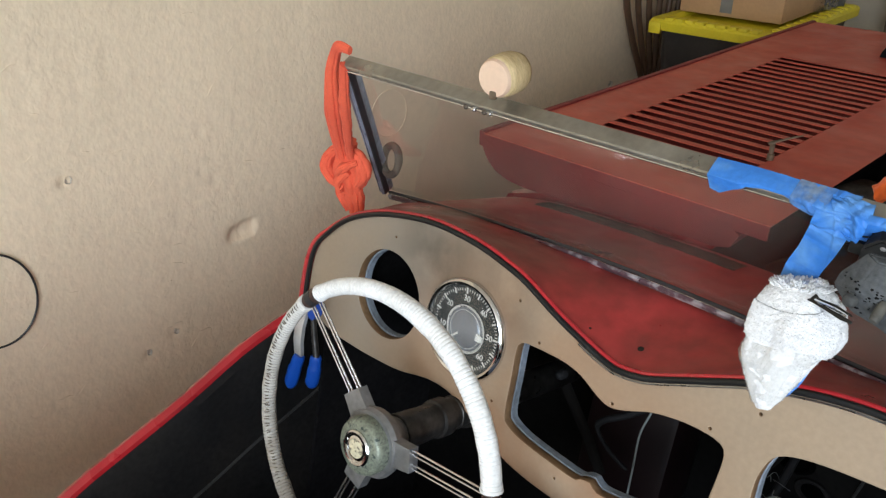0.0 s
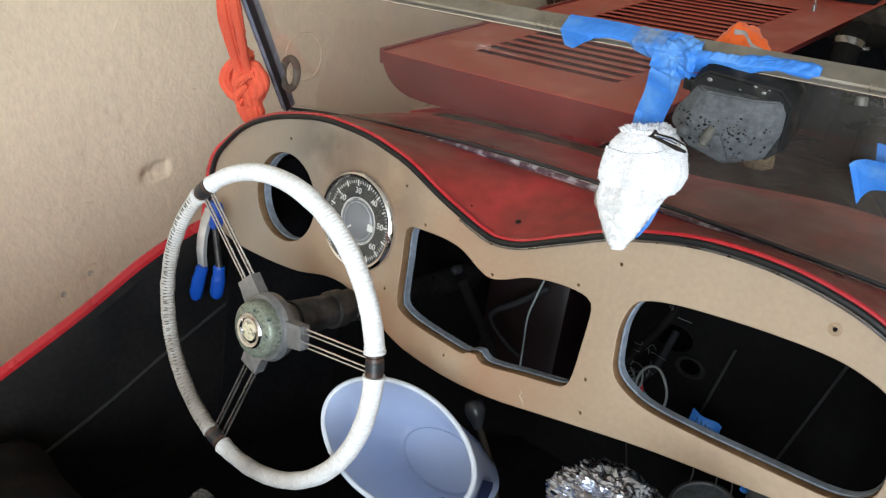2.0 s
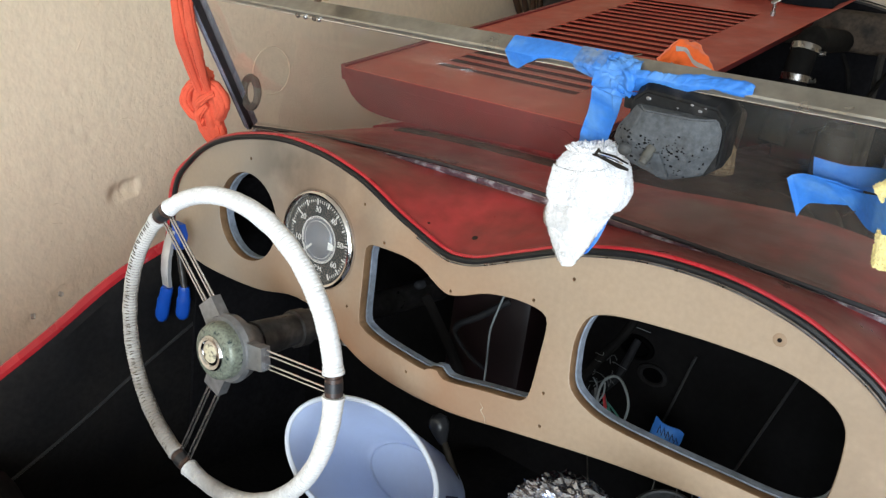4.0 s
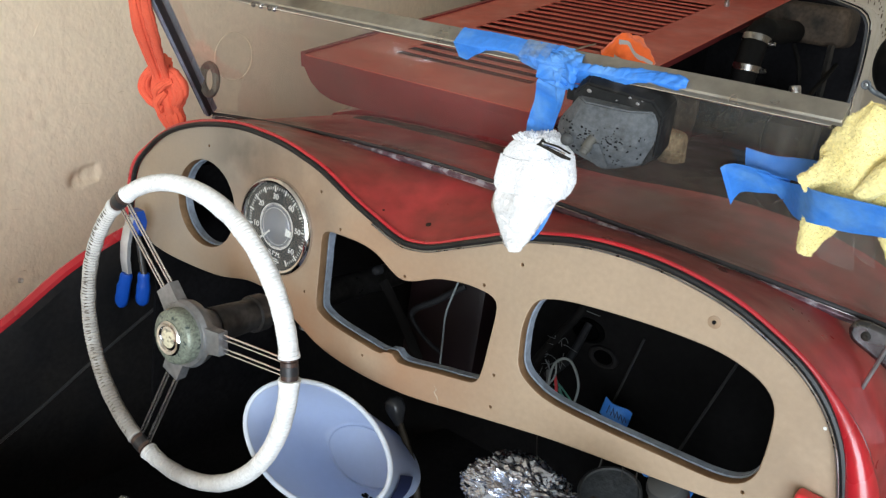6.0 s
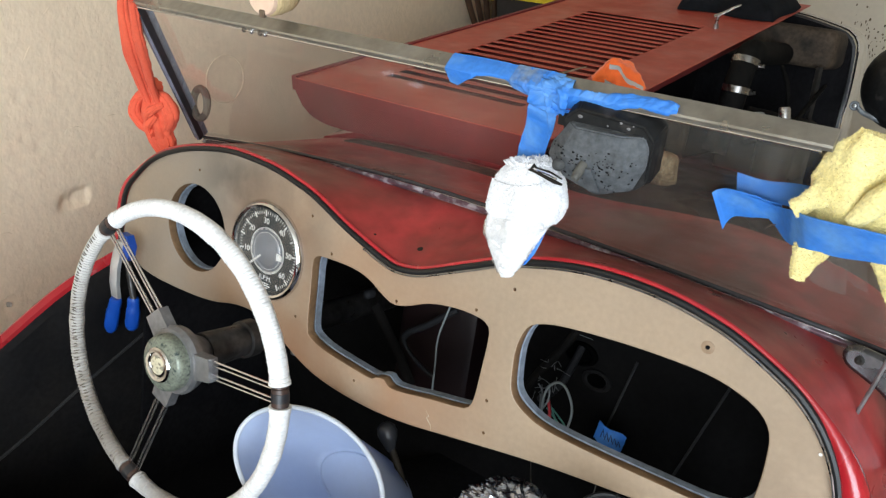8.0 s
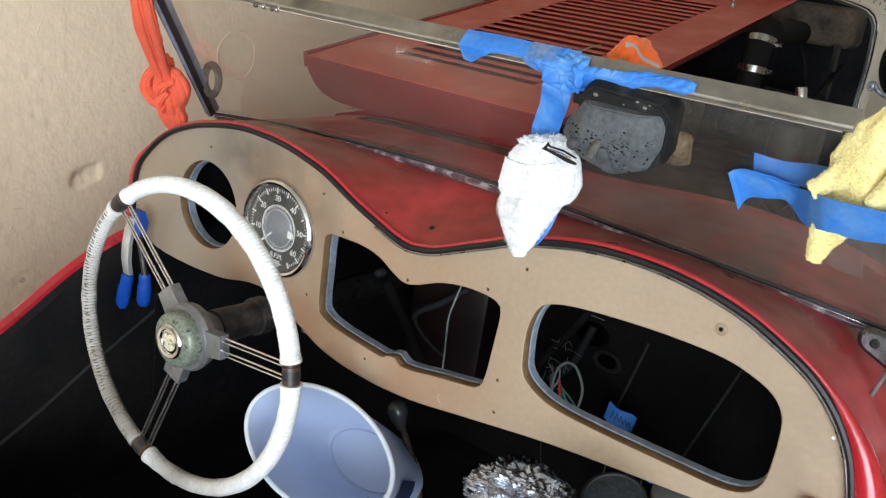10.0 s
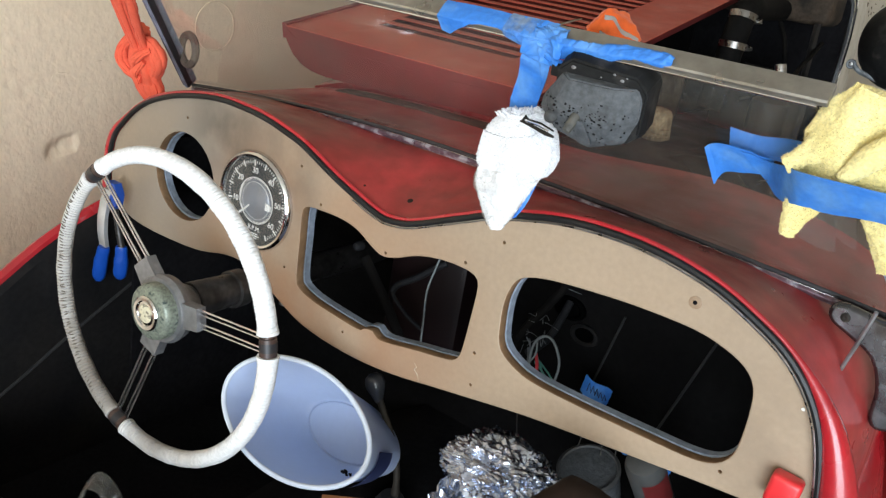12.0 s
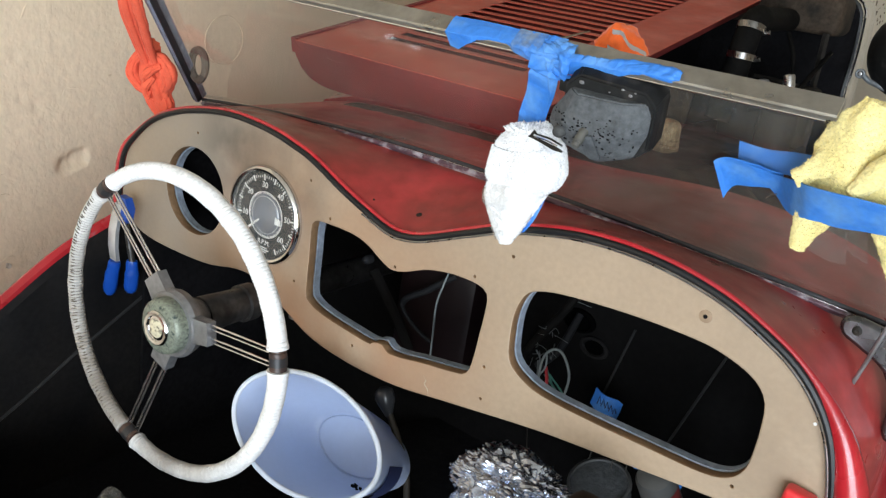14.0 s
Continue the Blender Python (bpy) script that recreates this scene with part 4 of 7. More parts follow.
# far half of the bonnet and its side, under the folded one
part("bonnet_far_half", skin([[Hd(x, h, k) for x, k in ((-0.06, -0.056), (-0.2, -0.066), (-0.36, -0.078), (-0.43, -0.10), (-0.455, -0.15), (-0.46, -0.42), (-0.45, -0.42), (-0.44, -0.15), (-0.42, -0.11), (-0.35, -0.09), (-0.2, -0.08), (-0.06, -0.07))] for h in (0.02, 0.4, 0.8, LEN)]), RED, car, "closed red bonnet half")


BROWN_STEEL = material("rusty_brown_steel", (0.20, 0.15, 0.11), 0.5, 0.4, color2=(0.12, 0.08, 0.05), scale=50)


def latch(h, x, turn, rise, long, mat, thin=1.0):
    root = part("latch", tube([Hd(x, h, 0.0), Hd(x, h, 0.009), Hd(x, h, 0.010), Hd(x, h, 0.026)], [0.0055, 0.0055, 0.0035, 0.0042], 10), mat, bonnet, "metal bonnet latch handle")
    d = HY * math.cos(turn) + Vector((1, 0, 0)) * math.sin(turn)
    a = Hd(x, h, 0.028)
    pts = [a - d * 0.007 - HZ * 0.002, a, a + d * long * 0.3 + HZ * rise * 0.3, a + d * long * 0.7 + HZ * rise * 0.75, a + d * long + HZ * rise]
    part("lever", tube(pts, [q * thin for q in (0.004, 0.0052, 0.0034, 0.0032, 0.0022)], 8, flat=0.6), mat, root)


latch(0.846, -0.062, 1.35, 0.026, 0.044, STEEL)
latch(0.222, -0.088, 0.75, 0.010, 0.044, BROWN_STEEL, 0.6)

# ---- road wheels under the body ----
for s in (-1, 1):
    for y in (1.35, -1.25):
        wheel = part("road_wheel", turned([(0.20, -0.055), (0.29, -0.062), (0.325, -0.045), (0.332, 0), (0.325, 0.045), (0.29, 0.062), (0.20, 0.055)], 40), RUBBER, car, "black road tyre",
                     m=CAR.inverted() @ pose(s * 0.60, y, 0.331, 0, 90, 0))
        part("wheel_disc", turned([(0.198, -0.03), (0.198, 0.03), (0.06, 0.045), (0.05, 0.06), (0, 0.06)], 32), RED, wheel)

# swept front wings over the wheels
def wing(s):
    line = spline([(0, 1.80, 0.38), (0, 1.71, 0.60), (0, 1.52, 0.73), (0, 1.32, 0.755), (0, 1.06, 0.69), (0, 0.82, 0.55), (0, 0.60, 0.42), (0, 0.35, 0.345), (0, 0.0, 0.31)], 44)
    rings = []
    for i, p in enumerate(line):
        t = (line[min(i + 1, 43)] - line[max(i - 1, 0)]).normalized()
        up = Vector((0, t.z, -t.y))
        us = [-1 + k / 5 for k in range(11)]
        top = [Vector((s * (0.60 + 0.135 * u), 0, 0)) + p - up * (0.075 * abs(u) ** 2.4) for u in us]
        rings.append([CAR.inverted() @ q for q in top] + [CAR.inverted() @ (q - up * 0.003) for q in top[::-1]])
    return skin(rings)


for s in (-1, 1):
    part("front_wing", wing(s), RED_DULL, car, "red swept front wing")

# apron between scuttle and wing
for s in (-1, 1):
    part("wing_apron", skin([[Vector((CX + s * x, y, z - 0.10 * max(0, y - 0.3))) for x, z in ((0.18, -0.19), (0.44, -0.15), (0.50, -0.13), (0.56, -0.15), (0.64, -0.22), (0.70, -0.32), (0.69, -0.325), (0.63, -0.23), (0.55, -0.16), (0.50, -0.14), (0.44, -0.165), (0.18, -0.20))] for y in (0.305, 0.5, 0.8, 1.1, 1.38)]), RED_DULL, car, "red apron between body and wing")

# ---- steering wheel ----
SC = Vector((-0.3606, -0.154, -0.1822))
SM = facing(SC, (0.036, -0.9986, 0.039), (1, 0, 0))
R = 0.1852
at = lambda a, r=R, z=0.0: Vector((r * math.cos(a), r * math.sin(a), z))
steering = part("steering_wheel", turned([(0.018, -0.055), (0.030, -0.030), (0.040, -0.022), (0.043, -0.010), (0.040, -0.004), (0, -0.004)], 32), PEWTER, car, "three-spoke steering wheel bound in white cord", m=SM)
loc = SM.inverted()
JOINTS = [math.atan2(v.y, v.x) for v in (loc @ Vector((-0.487, -0.160, -0.046)), loc @ Vector((-0.189, -0.136, -0.155)), loc @ Vector((-0.413, -0.162, -0.348)))]
JOINTS = sorted(a % (2 * math.pi) for a in JOINTS)
part("rim_core", tube([at(2 * math.pi * i / 96) for i in range(96)], 0.0080, 12, True), BROWN, steering, "dark brown rim showing at the spokes")
for k in range(3):
    a0, a1 = JOINTS[k] + 0.075, (JOINTS[(k + 1) % 3] - JOINTS[k]) % (2 * math.pi) + JOINTS[k] - 0.075
    bm = bmesh.new()
    pts, rr = [], []
    a, turn = a0, 0
    while a < a1:
        pitch = 0.0042 * (1 + 0.35 * noise.noise(Vector((turn * 0.7, k, 0)))) / R
        leftness = max(0.0, -math.cos(a + 0.25)) ** 1.5
        body = 0.0112 - 0.0019 * leftness - 0.0010 * max(0.0, -math.sin(a)) + 0.0007 * noise.noise(Vector((math.cos(a) * 9, math.sin(a) * 9, k))) + 0.0004 * noise.noise(Vector((turn * 1.9, 4, k)))
        body *= 1 + 0.13 * max(0.0, 1 - min(a - a0, a1 - a) / 0.05)
        deep = 0.00055 + 0.0012 * leftness
        for f, d in ((0.0, 1.0), (0.12, 0.35), (0.35, 0.0), (0.65, 0.0), (0.88, 0.35)):
            pts.append(at(a + f * pitch))
            rr.append(body - deep * d)
        a += pitch
        turn += 1
    tube(pts, rr, 14, bm=bm)
    part("cord_binding", bm, STRING, steering, "white cord binding with close turns", smooth=75)
bm = bmesh.new()
rg = random.Random(6)
for i in range(78):
    a = 2.35 + 1.95 * i / 77 + rg.uniform(-0.006, 0.006)
    if min(abs(a - j) for j in JOINTS) > 0.12:
        c0, o0 = at(a), at(a, 1.0)
        tilt, q0, sweep = rg.uniform(-0.012, 0.012), 0.85 + 0.35 * math.sin(a * 3.1) + rg.uniform(-0.12, 0.12), rg.uniform(0.5, 0.9)
        tube([at(a + tilt * (k / 8 - 0.5)) + 0.0093 * (math.cos(q) * -o0 + math.sin(q) * Vector((0, 0, 1))) for k, q in [(k, q0 + sweep * k / 8) for k in range(9)]], [0.0003, 0.0006, 0.0008, 0.0009, 0.0009, 0.0009, 0.0008, 0.0006, 0.0003], 5, bm=bm)
tagged(part("dirty_seam", bm, material("cord_dirt", (0.14, 0.115, 0.09), 0.8, scale=40), steering, "dirty lacing between the turns of cord"), kind="stuff")
for a in JOINTS:
    u, v = at(a, 1.0), at(a + math.pi / 2, 1.0)
    part("joint_collar", tube([at(a - 0.055), at(a), at(a + 0.055)], 0.0098, 14), BROWN, steering, "dark brown collar")
    part("joint_sleeve", tube([at(a - 0.025), at(a + 0.03)], 0.0103, 14), RUBBER, steering)
    part("spoke_root", skin([[u * r + v * (w * c) + Vector((0, 0, z)) for c, z in ((-1, -0.020), (1, -0.020), (1, -0.006), (-1, -0.006))] for r, w in ((0.030, 0.0165), (0.048, 0.0150), (0.064, 0.0142))]), PEWTER, steering, "cast alloy spoke root")
    for off in (-0.0108, -0.0056, 0.0056, 0.0108):
        part("spoke_wire", tube([u * 0.064 + v * off + Vector((0, 0, -0.013)), u * (R - 0.01) + v * off * 0.95 + Vector((0, 0, -0.002))], 0.0013, 8), SPOKE, steering, "steel spoke wire")
WORN_CREAM = material("worn_cream_enamel", (0.60, 0.54, 0.38), 0.4, color2=(0.14, 0.12, 0.09), scale=160, grain=0.2, low=0.5, high=0.6)
part("boss", turned([(0.0350, -0.004), (0.0352, 0.004), (0.0335, 0.0095), (0.030, 0.0122), (0.023, 0.0135), (0.0, 0.0135)], 40), VERDIGRIS, steering, "worn greenish boss")
part("boss_ring", turned([(0.0215, 0.012), (0.0215, 0.0155), (0.0195, 0.0175), (0.0160, 0.0172), (0.0150, 0.0155), (0.0118, 0.0160), (0.0112, 0.013)], 36), CHROME, steering, "chrome horn ring")
part("horn_button", turned([(0.0116, 0.013), (0.0114, 0.0162), (0.008, 0.0178), (0.0, 0.0184)], 30), WORN_CREAM, steering, "chipped cream horn button")
COLUMN = material("worn_column_metal", (0.060, 0.056, 0.054), 0.38, 0.5, spec=0.5, color2=(0.025, 0.022, 0.02), scale=40, grain=0.3, rough_var=0.12)
column = part("steering_column", tube([SM @ Vector((0, 0, -0.05)), SM @ Vector((0, 0, -0.12)), SM @ Vector((-0.004, -0.004, -0.50))], [0.024, 0.021, 0.020], 20), COLUMN, car, "greasy steering column")
for z, r, l in ((-0.125, 0.025, 0.022), (-0.155, 0.022, 0.014), (-0.180, 0.026, 0.018)):
    part("column_collar", turned([(0.019, -l / 2), (r, -l / 2 + 0.002), (r, l / 2 - 0.002), (0.019, l / 2)], 24), COLUMN, column, "greasy clamp collar", m=SM @ Matrix.Translation((0, 0, z)))
for k in (-1, 1):
    part("column_bolt", turned([(0.006, -0.015), (0.006, 0.010), (0.008, 0.010), (0.008, 0.015), (0, 0.016)], 10), STEEL, column, m=SM @ Matrix.Translation((0.034, 0.010 * k, -0.186)) @ Matrix.Rotation(radians(90), 4, "X"))

# ---- wiring and firewall parts behind the dash ----
loom = part("wiring_loom", tube(spline([(-0.10, 0.24, -0.33), (-0.07, 0.2, -0.24), (-0.055, 0.2, -0.19), (-0.03, 0.24, -0.13), (-0.02, 0.27, -0.07)], 20), 0.006, 8), HOSE, car, "black wiring loom")
for mat, q, r in ((WIRE_RED, [(-0.0240, 0.19, -0.2060), (-0.0140, 0.18, -0.2170), (-0.0050, 0.165, -0.2300), (0.0098, 0.15, -0.2440)], 0.0022), (WIRE_GREEN, [(-0.0233, 0.19, -0.2180), (0.0039, 0.18, -0.2291), (0.0406, 0.15, -0.2400)], 0.0013),
                  (WIRE_GREEN, [(-0.0165, 0.19, -0.2148), (0.0127, 0.18, -0.2281), (0.0360, 0.15, -0.2365)], 0.0012), (WIRE_GREEN, [(-0.0205, 0.19, -0.2105), (-0.0060, 0.185, -0.2270), (0.0150, 0.16, -0.2440)], 0.0011),
                  (WIRE_PALE, [(-0.0255, 0.19, -0.1900), (-0.0220, 0.185, -0.2050), (-0.0290, 0.18, -0.2250), (-0.0250, 0.17, -0.2500)], 0.0013), (WIRE_GREY, [(-0.0410, 0.2, -0.2080), (-0.0330, 0.19, -0.2230), (-0.0230, 0.17, -0.2460)], 0.0015),
                  (WIRE_GREY, [(-0.0470, 0.2, -0.1950), (-0.0380, 0.2, -0.2080), (-0.0300, 0.18, -0.2350)], 0.0011)):
    part("wire", tube(spline(q, 20), r, 7), mat, loom)
part("wire", tube(spline([(-0.0230, 0.18, -0.2562), (-0.0264, 0.18, -0.1991), (-0.0172, 0.18, -0.1758), (-0.0010, 0.18, -0.1728), (0.0149, 0.18, -0.1971), (0.0144, 0.18, -0.2267), (0.0090, 0.17, -0.2506)], 40), 0.0017, 8), WIRE_PALE, loom, "grey looped wire")
part("wire", tube(spline([(-0.1579, 0.13, -0.1000), (-0.1648, 0.13, -0.1265), (-0.1713, 0.13, -0.158), (-0.1693, 0.13, -0.1995), (-0.1664, 0.13, -0.2600)], 30), 0.0014, 7), WIRE_PALE, loom, "thin pale wire hanging down")
# cobwebs and frayed insulation
rc2 = random.Random(12)
for x0, y0, z0 in [(-0.0381, 0.2, -0.1726)] * 5 + [(-0.0439, 0.2, -0.205)] * 7 + [(-0.0260, 0.19, -0.192)] * 4 + [(-0.0117, 0.2, -0.110)] * 2:
    q = Vector((x0 + rc2.gauss(0, 0.007), y0, z0 + rc2.gauss(0, 0.009)))
    part("fray", tube(spline([q, q + Vector((rc2.gauss(0, 0.005), 0.004, rc2.gauss(0, 0.005))), q + Vector((rc2.gauss(0, 0.008), 0.0, rc2.gauss(0, 0.008)))], 8), 0.0004, 4), WIRE_GREY, loom)
part("conduit", tube(spline([(-0.0285, 0.275, -0.1560), (-0.0291, 0.24, -0.194), (-0.0348, 0.22, -0.2093), (-0.0412, 0.2, -0.2167)], 24), 0.0055, 10), CONDUIT, loom, "dusty grey braided conduit")
part("bracket_pipe", tube(spline([(-0.1700, 0.165, -0.1240), (-0.1794, 0.16, -0.1319), (-0.2074, 0.155, -0.1573), (-0.2360, 0.15, -0.1788), (-0.2396, 0.15, -0.1951), (-0.2167, 0.155, -0.218), (-0.1904, 0.16, -0.2318)], 40), [0.0048] * 24 + [0.0030] * 16, 10), CONDUIT, car, "bent grey pipe behind the dash")
part("stay", tube([(-0.3082, 0.16, -0.1635), (-0.2577, 0.16, -0.2182), (-0.2250, 0.16, -0.2600)], 0.0075, 8, flat=0.4), material("brown_stay", (0.006, 0.005, 0.0045), 0.8, spec=0.1, scale=20), car, "flat brown stay")
for i, (x, z, r) in enumerate(((-0.0309, -0.1690, 0.019), (-0.0006, -0.1985, 0.017))):
    part("bulkhead_grommet", turned([(r + 0.003, 0), (r + 0.002, 0.004), (r - 0.002, 0.005), (r - 0.006, 0.001), (0, 0.001)], 24), BLACK_HOLE if i == 0 else BLACK, car, "rubber bulkhead grommet", m=facing((x, 0.285, z), (0, -1, 0)) @ Matrix.Diagonal((1.15, 0.8, 1, 1)))
    part("grommet_hole", turned([(r * 0.72, 0), (r * 0.72, 0.0022), (0, 0.0022)], 20), BLACK_HOLE, car, m=facing((x, 0.284, z), (0, -1, 0)) @ Matrix.Diagonal((1.15, 0.8, 1, 1)))
for x0, z0, x1, z1 in ((0.0500, -0.150, 0.0200, -0.300), (0.1830, -0.100, 0.1200, -0.330)):
    part("bulkhead_seam", tube([(x0, 0.283, z0), (x1, 0.283, z1)], 0.0020, 6), WELT, car, "pressed bulkhead seam")
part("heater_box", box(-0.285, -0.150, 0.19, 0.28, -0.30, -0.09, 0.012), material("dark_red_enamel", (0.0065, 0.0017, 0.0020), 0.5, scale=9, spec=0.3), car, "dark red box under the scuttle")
part("junction_knob", turned([(0.007, 0), (0.007, 0.010), (0.004, 0.014), (0, 0.015)], 16), CONDUIT, car, m=facing((-0.309, 0.15, -0.1433), (0, -1, 0)))

# ---- gear lever and pedals area ----
lever = part("gear_lever", tube(spline([(-0.095, 0.02, -0.46), (-0.100, 0.025, -0.37), (-0.117, 0.028, -0.323), (-0.150, 0.028, -0.270)], 20), [0.006] * 8 + [0.0045] * 12, 10), GREASE, car, "black gear lever")
part("lever_knob", turned([(0.005, -0.012), (0.007, -0.006), (0.0110, 0.004), (0.0130, 0.012), (0.0115, 0.020), (0.006, 0.025), (0, 0.026)], 24), material("knob_grey", (0.035, 0.036, 0.04), 0.28, scale=30), lever, "dark grey pear-shaped knob", m=facing((-0.153, 0.028, -0.266), (-0.40, 0.0, 0.85)))
part("lever_gaiter", turned([(0.05, -0.02), (0.042, 0.01), (0.026, 0.035), (0.014, 0.055)], 20), RUBBER, car, "rubber gear lever gaiter", m=Matrix.Translation((-0.10, 0.02, -0.445)))
part("handbrake", tube([(-0.04, 0.12, -0.46), (-0.02, 0.02, -0.36), (-0.01, -0.0, -0.33)], [0.008, 0.008, 0.011], 10), GREASE, car, "dark handbrake lever")


# ---- engine bay ----
RUSTY = material("rusty_tank_paint", (0.062, 0.045, 0.032), 0.75, spec=0.12, color2=(0.012, 0.011, 0.010), scale=16, grain=0.3, bump=0.001)
engine = part("engine_block", ruffle(box(-0.21, 0.02, 0.45, 1.20, -0.35, 0.02, 0.03, 3), 0.004, 14), GREASE, car, "greasy black engine block")
part("rocker_cover", ruffle(box(-0.20, -0.09, 0.5, 1.12, -0.06, 0.012, 0.025, 3), 0.002, 12), GREASE, engine, "oily rocker cover")
for y in (0.55, 0.66, 0.80, 0.94):
    part("manifold_pipe", tube(spline([(-0.08, y, -0.02), (0.02, y, 0.01), (0.08, y + 0.02, -0.03), (0.10, y + 0.04, -0.15)], 12), 0.026, 12), GREASE, engine, "rusty manifold branch")
part("dynamo", ruffle(box(-0.215, -0.125, 0.69, 0.80, 0.03, 0.125, 0.02, 3), 0.006, 30), RUSTY, engine, "rusty brown casting")
part("oil_filler_cap", turned([(0.024, -0.055), (0.024, -0.034), (0.035, -0.034), (0.0352, -0.031), (0.0335, -0.0298), (0.0348, -0.0285), (0.0342, -0.0255), (0.0325, -0.0245), (0.0335, -0.0230), (0.0325, -0.0180), (0.0305, -0.0165), (0.0312, -0.0140), (0.0290, -0.004), (0.0265, 0.006), (0.020, 0.011), (0.012, 0.012), (0, 0.012)], 40),
     material("cap_cream", (0.36, 0.27, 0.16), 0.7, spec=0.2, color2=(0.20, 0.15, 0.09), scale=45, grain=0.3, bump=0.001), engine, "dusty tan ribbed oil filler cap", m=facing((-0.106, 0.65, 0.062), (0.08, -0.05, 1)) @ Matrix.Diagonal((0.78, 0.78, 1.05, 1)))
hose = part("radiator_hose", tube(spline([(-0.10, 0.88, 0.06), (-0.095, 0.895, 0.14), (-0.092, 0.90, 0.20), (-0.090, 0.908, 0.238), (-0.090, 0.935, 0.254), (-0.095, 1.0, 0.252), (-0.12, 1.29, 0.255)], 40), 0.024, 14), HOSE, car, "black radiator hose")
for (x, y, z), d in (((-0.090, 0.908, 0.236), (0, 0.3, 1)), ((-0.0925, 0.90, 0.183), (0, 0.1, 1))):
    clampring = part("hose_clip", turned([(0.0245, -0.006), (0.0262, -0.006), (0.0262, 0.006), (0.0245, 0.006)], 28), CLIP, hose, "bright worm-drive hose clip", m=facing((x, y, z), d))
    part("clip_screw", tube([(0.02, 0.016, -0.001), (0.032, 0.016, 0.001)], 0.005, 8), CLIP, clampring)
carb = part("carburettor", turned([(0.03, -0.08), (0.034, -0.02), (0.034, 0.02), (0.022, 0.03), (0.022, 0.04), (0.0, 0.045)], 24), GREASE, car, "dark carburettor body", m=Matrix.Translation((0.02, 0.84, 0.085)))
part("damper_cap", turned([(0.0105, 0), (0.0105, 0.026), (0.009, 0.029), (0, 0.030)], 20), STEEL, carb, "polished damper cap", m=facing((-0.008, 0.05, 0.055), (-0.25, 0, 1)))
part("damper_cap", turned([(0.011, 0), (0.011, 0.012), (0.008, 0.016), (0, 0.017)], 20), PEWTER, carb, "steel dome", m=facing((-0.055, 0.05, 0.05), (-0.1, 0, 1)))
part("header_tank", ruffle(box(-0.36, -0.012, 1.26, 1.40, 0.235, 0.322, 0.02, 3), 0.002, 20), RUSTY, car, "brown rusty radiator header tank")
part("tank_strap", tube(spline([(-0.03, 1.25, 0.24), (-0.026, 1.25, 0.15), (-0.022, 1.25, 0.0)], 12), 0.008, 6), GREASE, car, "greasy support strap")
for k, q in enumerate(([(-0.07, 0.93, 0.15), (-0.02, 1.0, 0.14), (0.0, 1.1, 0.10), (0.0, 1.2, 0.0)], [(-0.10, 1.22, 0.23), (-0.07, 1.2, 0.18), (-0.06, 1.2, 0.10), (-0.08, 1.2, 0.0)], [(-0.03, 0.80, 0.10), (0.0, 0.95, 0.12), (-0.012, 1.15, 0.16), (-0.02, 1.3, 0.2)])):
    part("fuel_pipe", tube(spline(q, 24), 0.005, 8), HOSE, car, "greasy black pipe")
part("inner_wing", box(-0.02, 0.0, 0.32, 1.40, -0.40, -0.05), GREASE, car, "dark inner wing panel")
part("battery_box", ruffle(box(-0.13, 0.008, 0.98, 1.22, -0.05, 0.13, 0.012, 3), 0.002, 20), GREASE, car, "black battery box")
shell_line = spline([(-0.20, 0, 0.352), (-0.152, 0, 0.349), (-0.119, 0, 0.345), (-0.078, 0, 0.337), (-0.038, 0, 0.328), (-0.017, 0, 0.318), (-0.002, 0, 0.297), (0.004, 0, 0.255), (0.008, 0, 0.20), (0.009, 0, 0.13), (0.012, 0, 0.05), (0.02, 0, -0.40)], 48)
inner_line = [p + Vector((-0.006, 0, -0.006)) for p in shell_line] + [Vector((-0.36, 0, -0.40)), Vector((-0.36, 0, 0.34))]
part("radiator_core", skin([[p + Vector((0, y, 0)) for p in inner_line] for y in (1.405, 1.43)]), BLACK_MATT, car, "black radiator core")
outer = shell_line
shell = part("radiator_shell", skin([[p + Vector((dx, y, dz)) for p in outer] for dx, y, dz in ((0.0, 1.43, 0.0), (0.004, 1.425, 0.004), (0.006, 1.45, 0.006), (0.006, 1.53, 0.006))], False), CHROME, car, "chrome radiator shell")
part("shell_bead", tube([p + Vector((0.003, 1.428, 0.003)) for p in outer], 0.0032, 8), CHROME, shell, "bright beaded edge")
part("shell_seal", tube([p + Vector((-0.006, 1.425, -0.006)) for p in outer], 0.006, 8), RUBBER, shell, "black sealing strip")
lamp = part("headlamp", turned([(0.0, -0.13), (0.04, -0.125), (0.075, -0.09), (0.095, -0.03), (0.10, 0.0), (0.096, 0.012), (0.0, 0.02)], 36), MOTOR_BLACK, car, "black headlamp bowl", m=facing((0.138, 1.38, 0.225), (0, 1, 0.2)))
BLUE_STEEL = material("weathered_zinc", (0.30, 0.33, 0.36), 0.5, 0.6, color2=(0.16, 0.17, 0.18), scale=40, grain=0.2)
LM = lamp.matrix_basis.inverted()
part("lamp_eye", tube([LM @ (Vector((0.051, 1.30, 0.170)) + Vector((0.0075 * math.cos(q), 0, 0.0075 * math.sin(q)))) for q in [k * math.pi / 10 for k in range(20)]], 0.0035, 8, True), BLUE_STEEL, lamp, "zinc eyelet of the lamp stay")
part("lamp_bolt", turned([(0.0045, -0.004), (0.0045, 0.004), (0, 0.005)], 12), STEEL, lamp, m=LM @ facing((0.051, 1.30, 0.17), (0, -1, 0)))
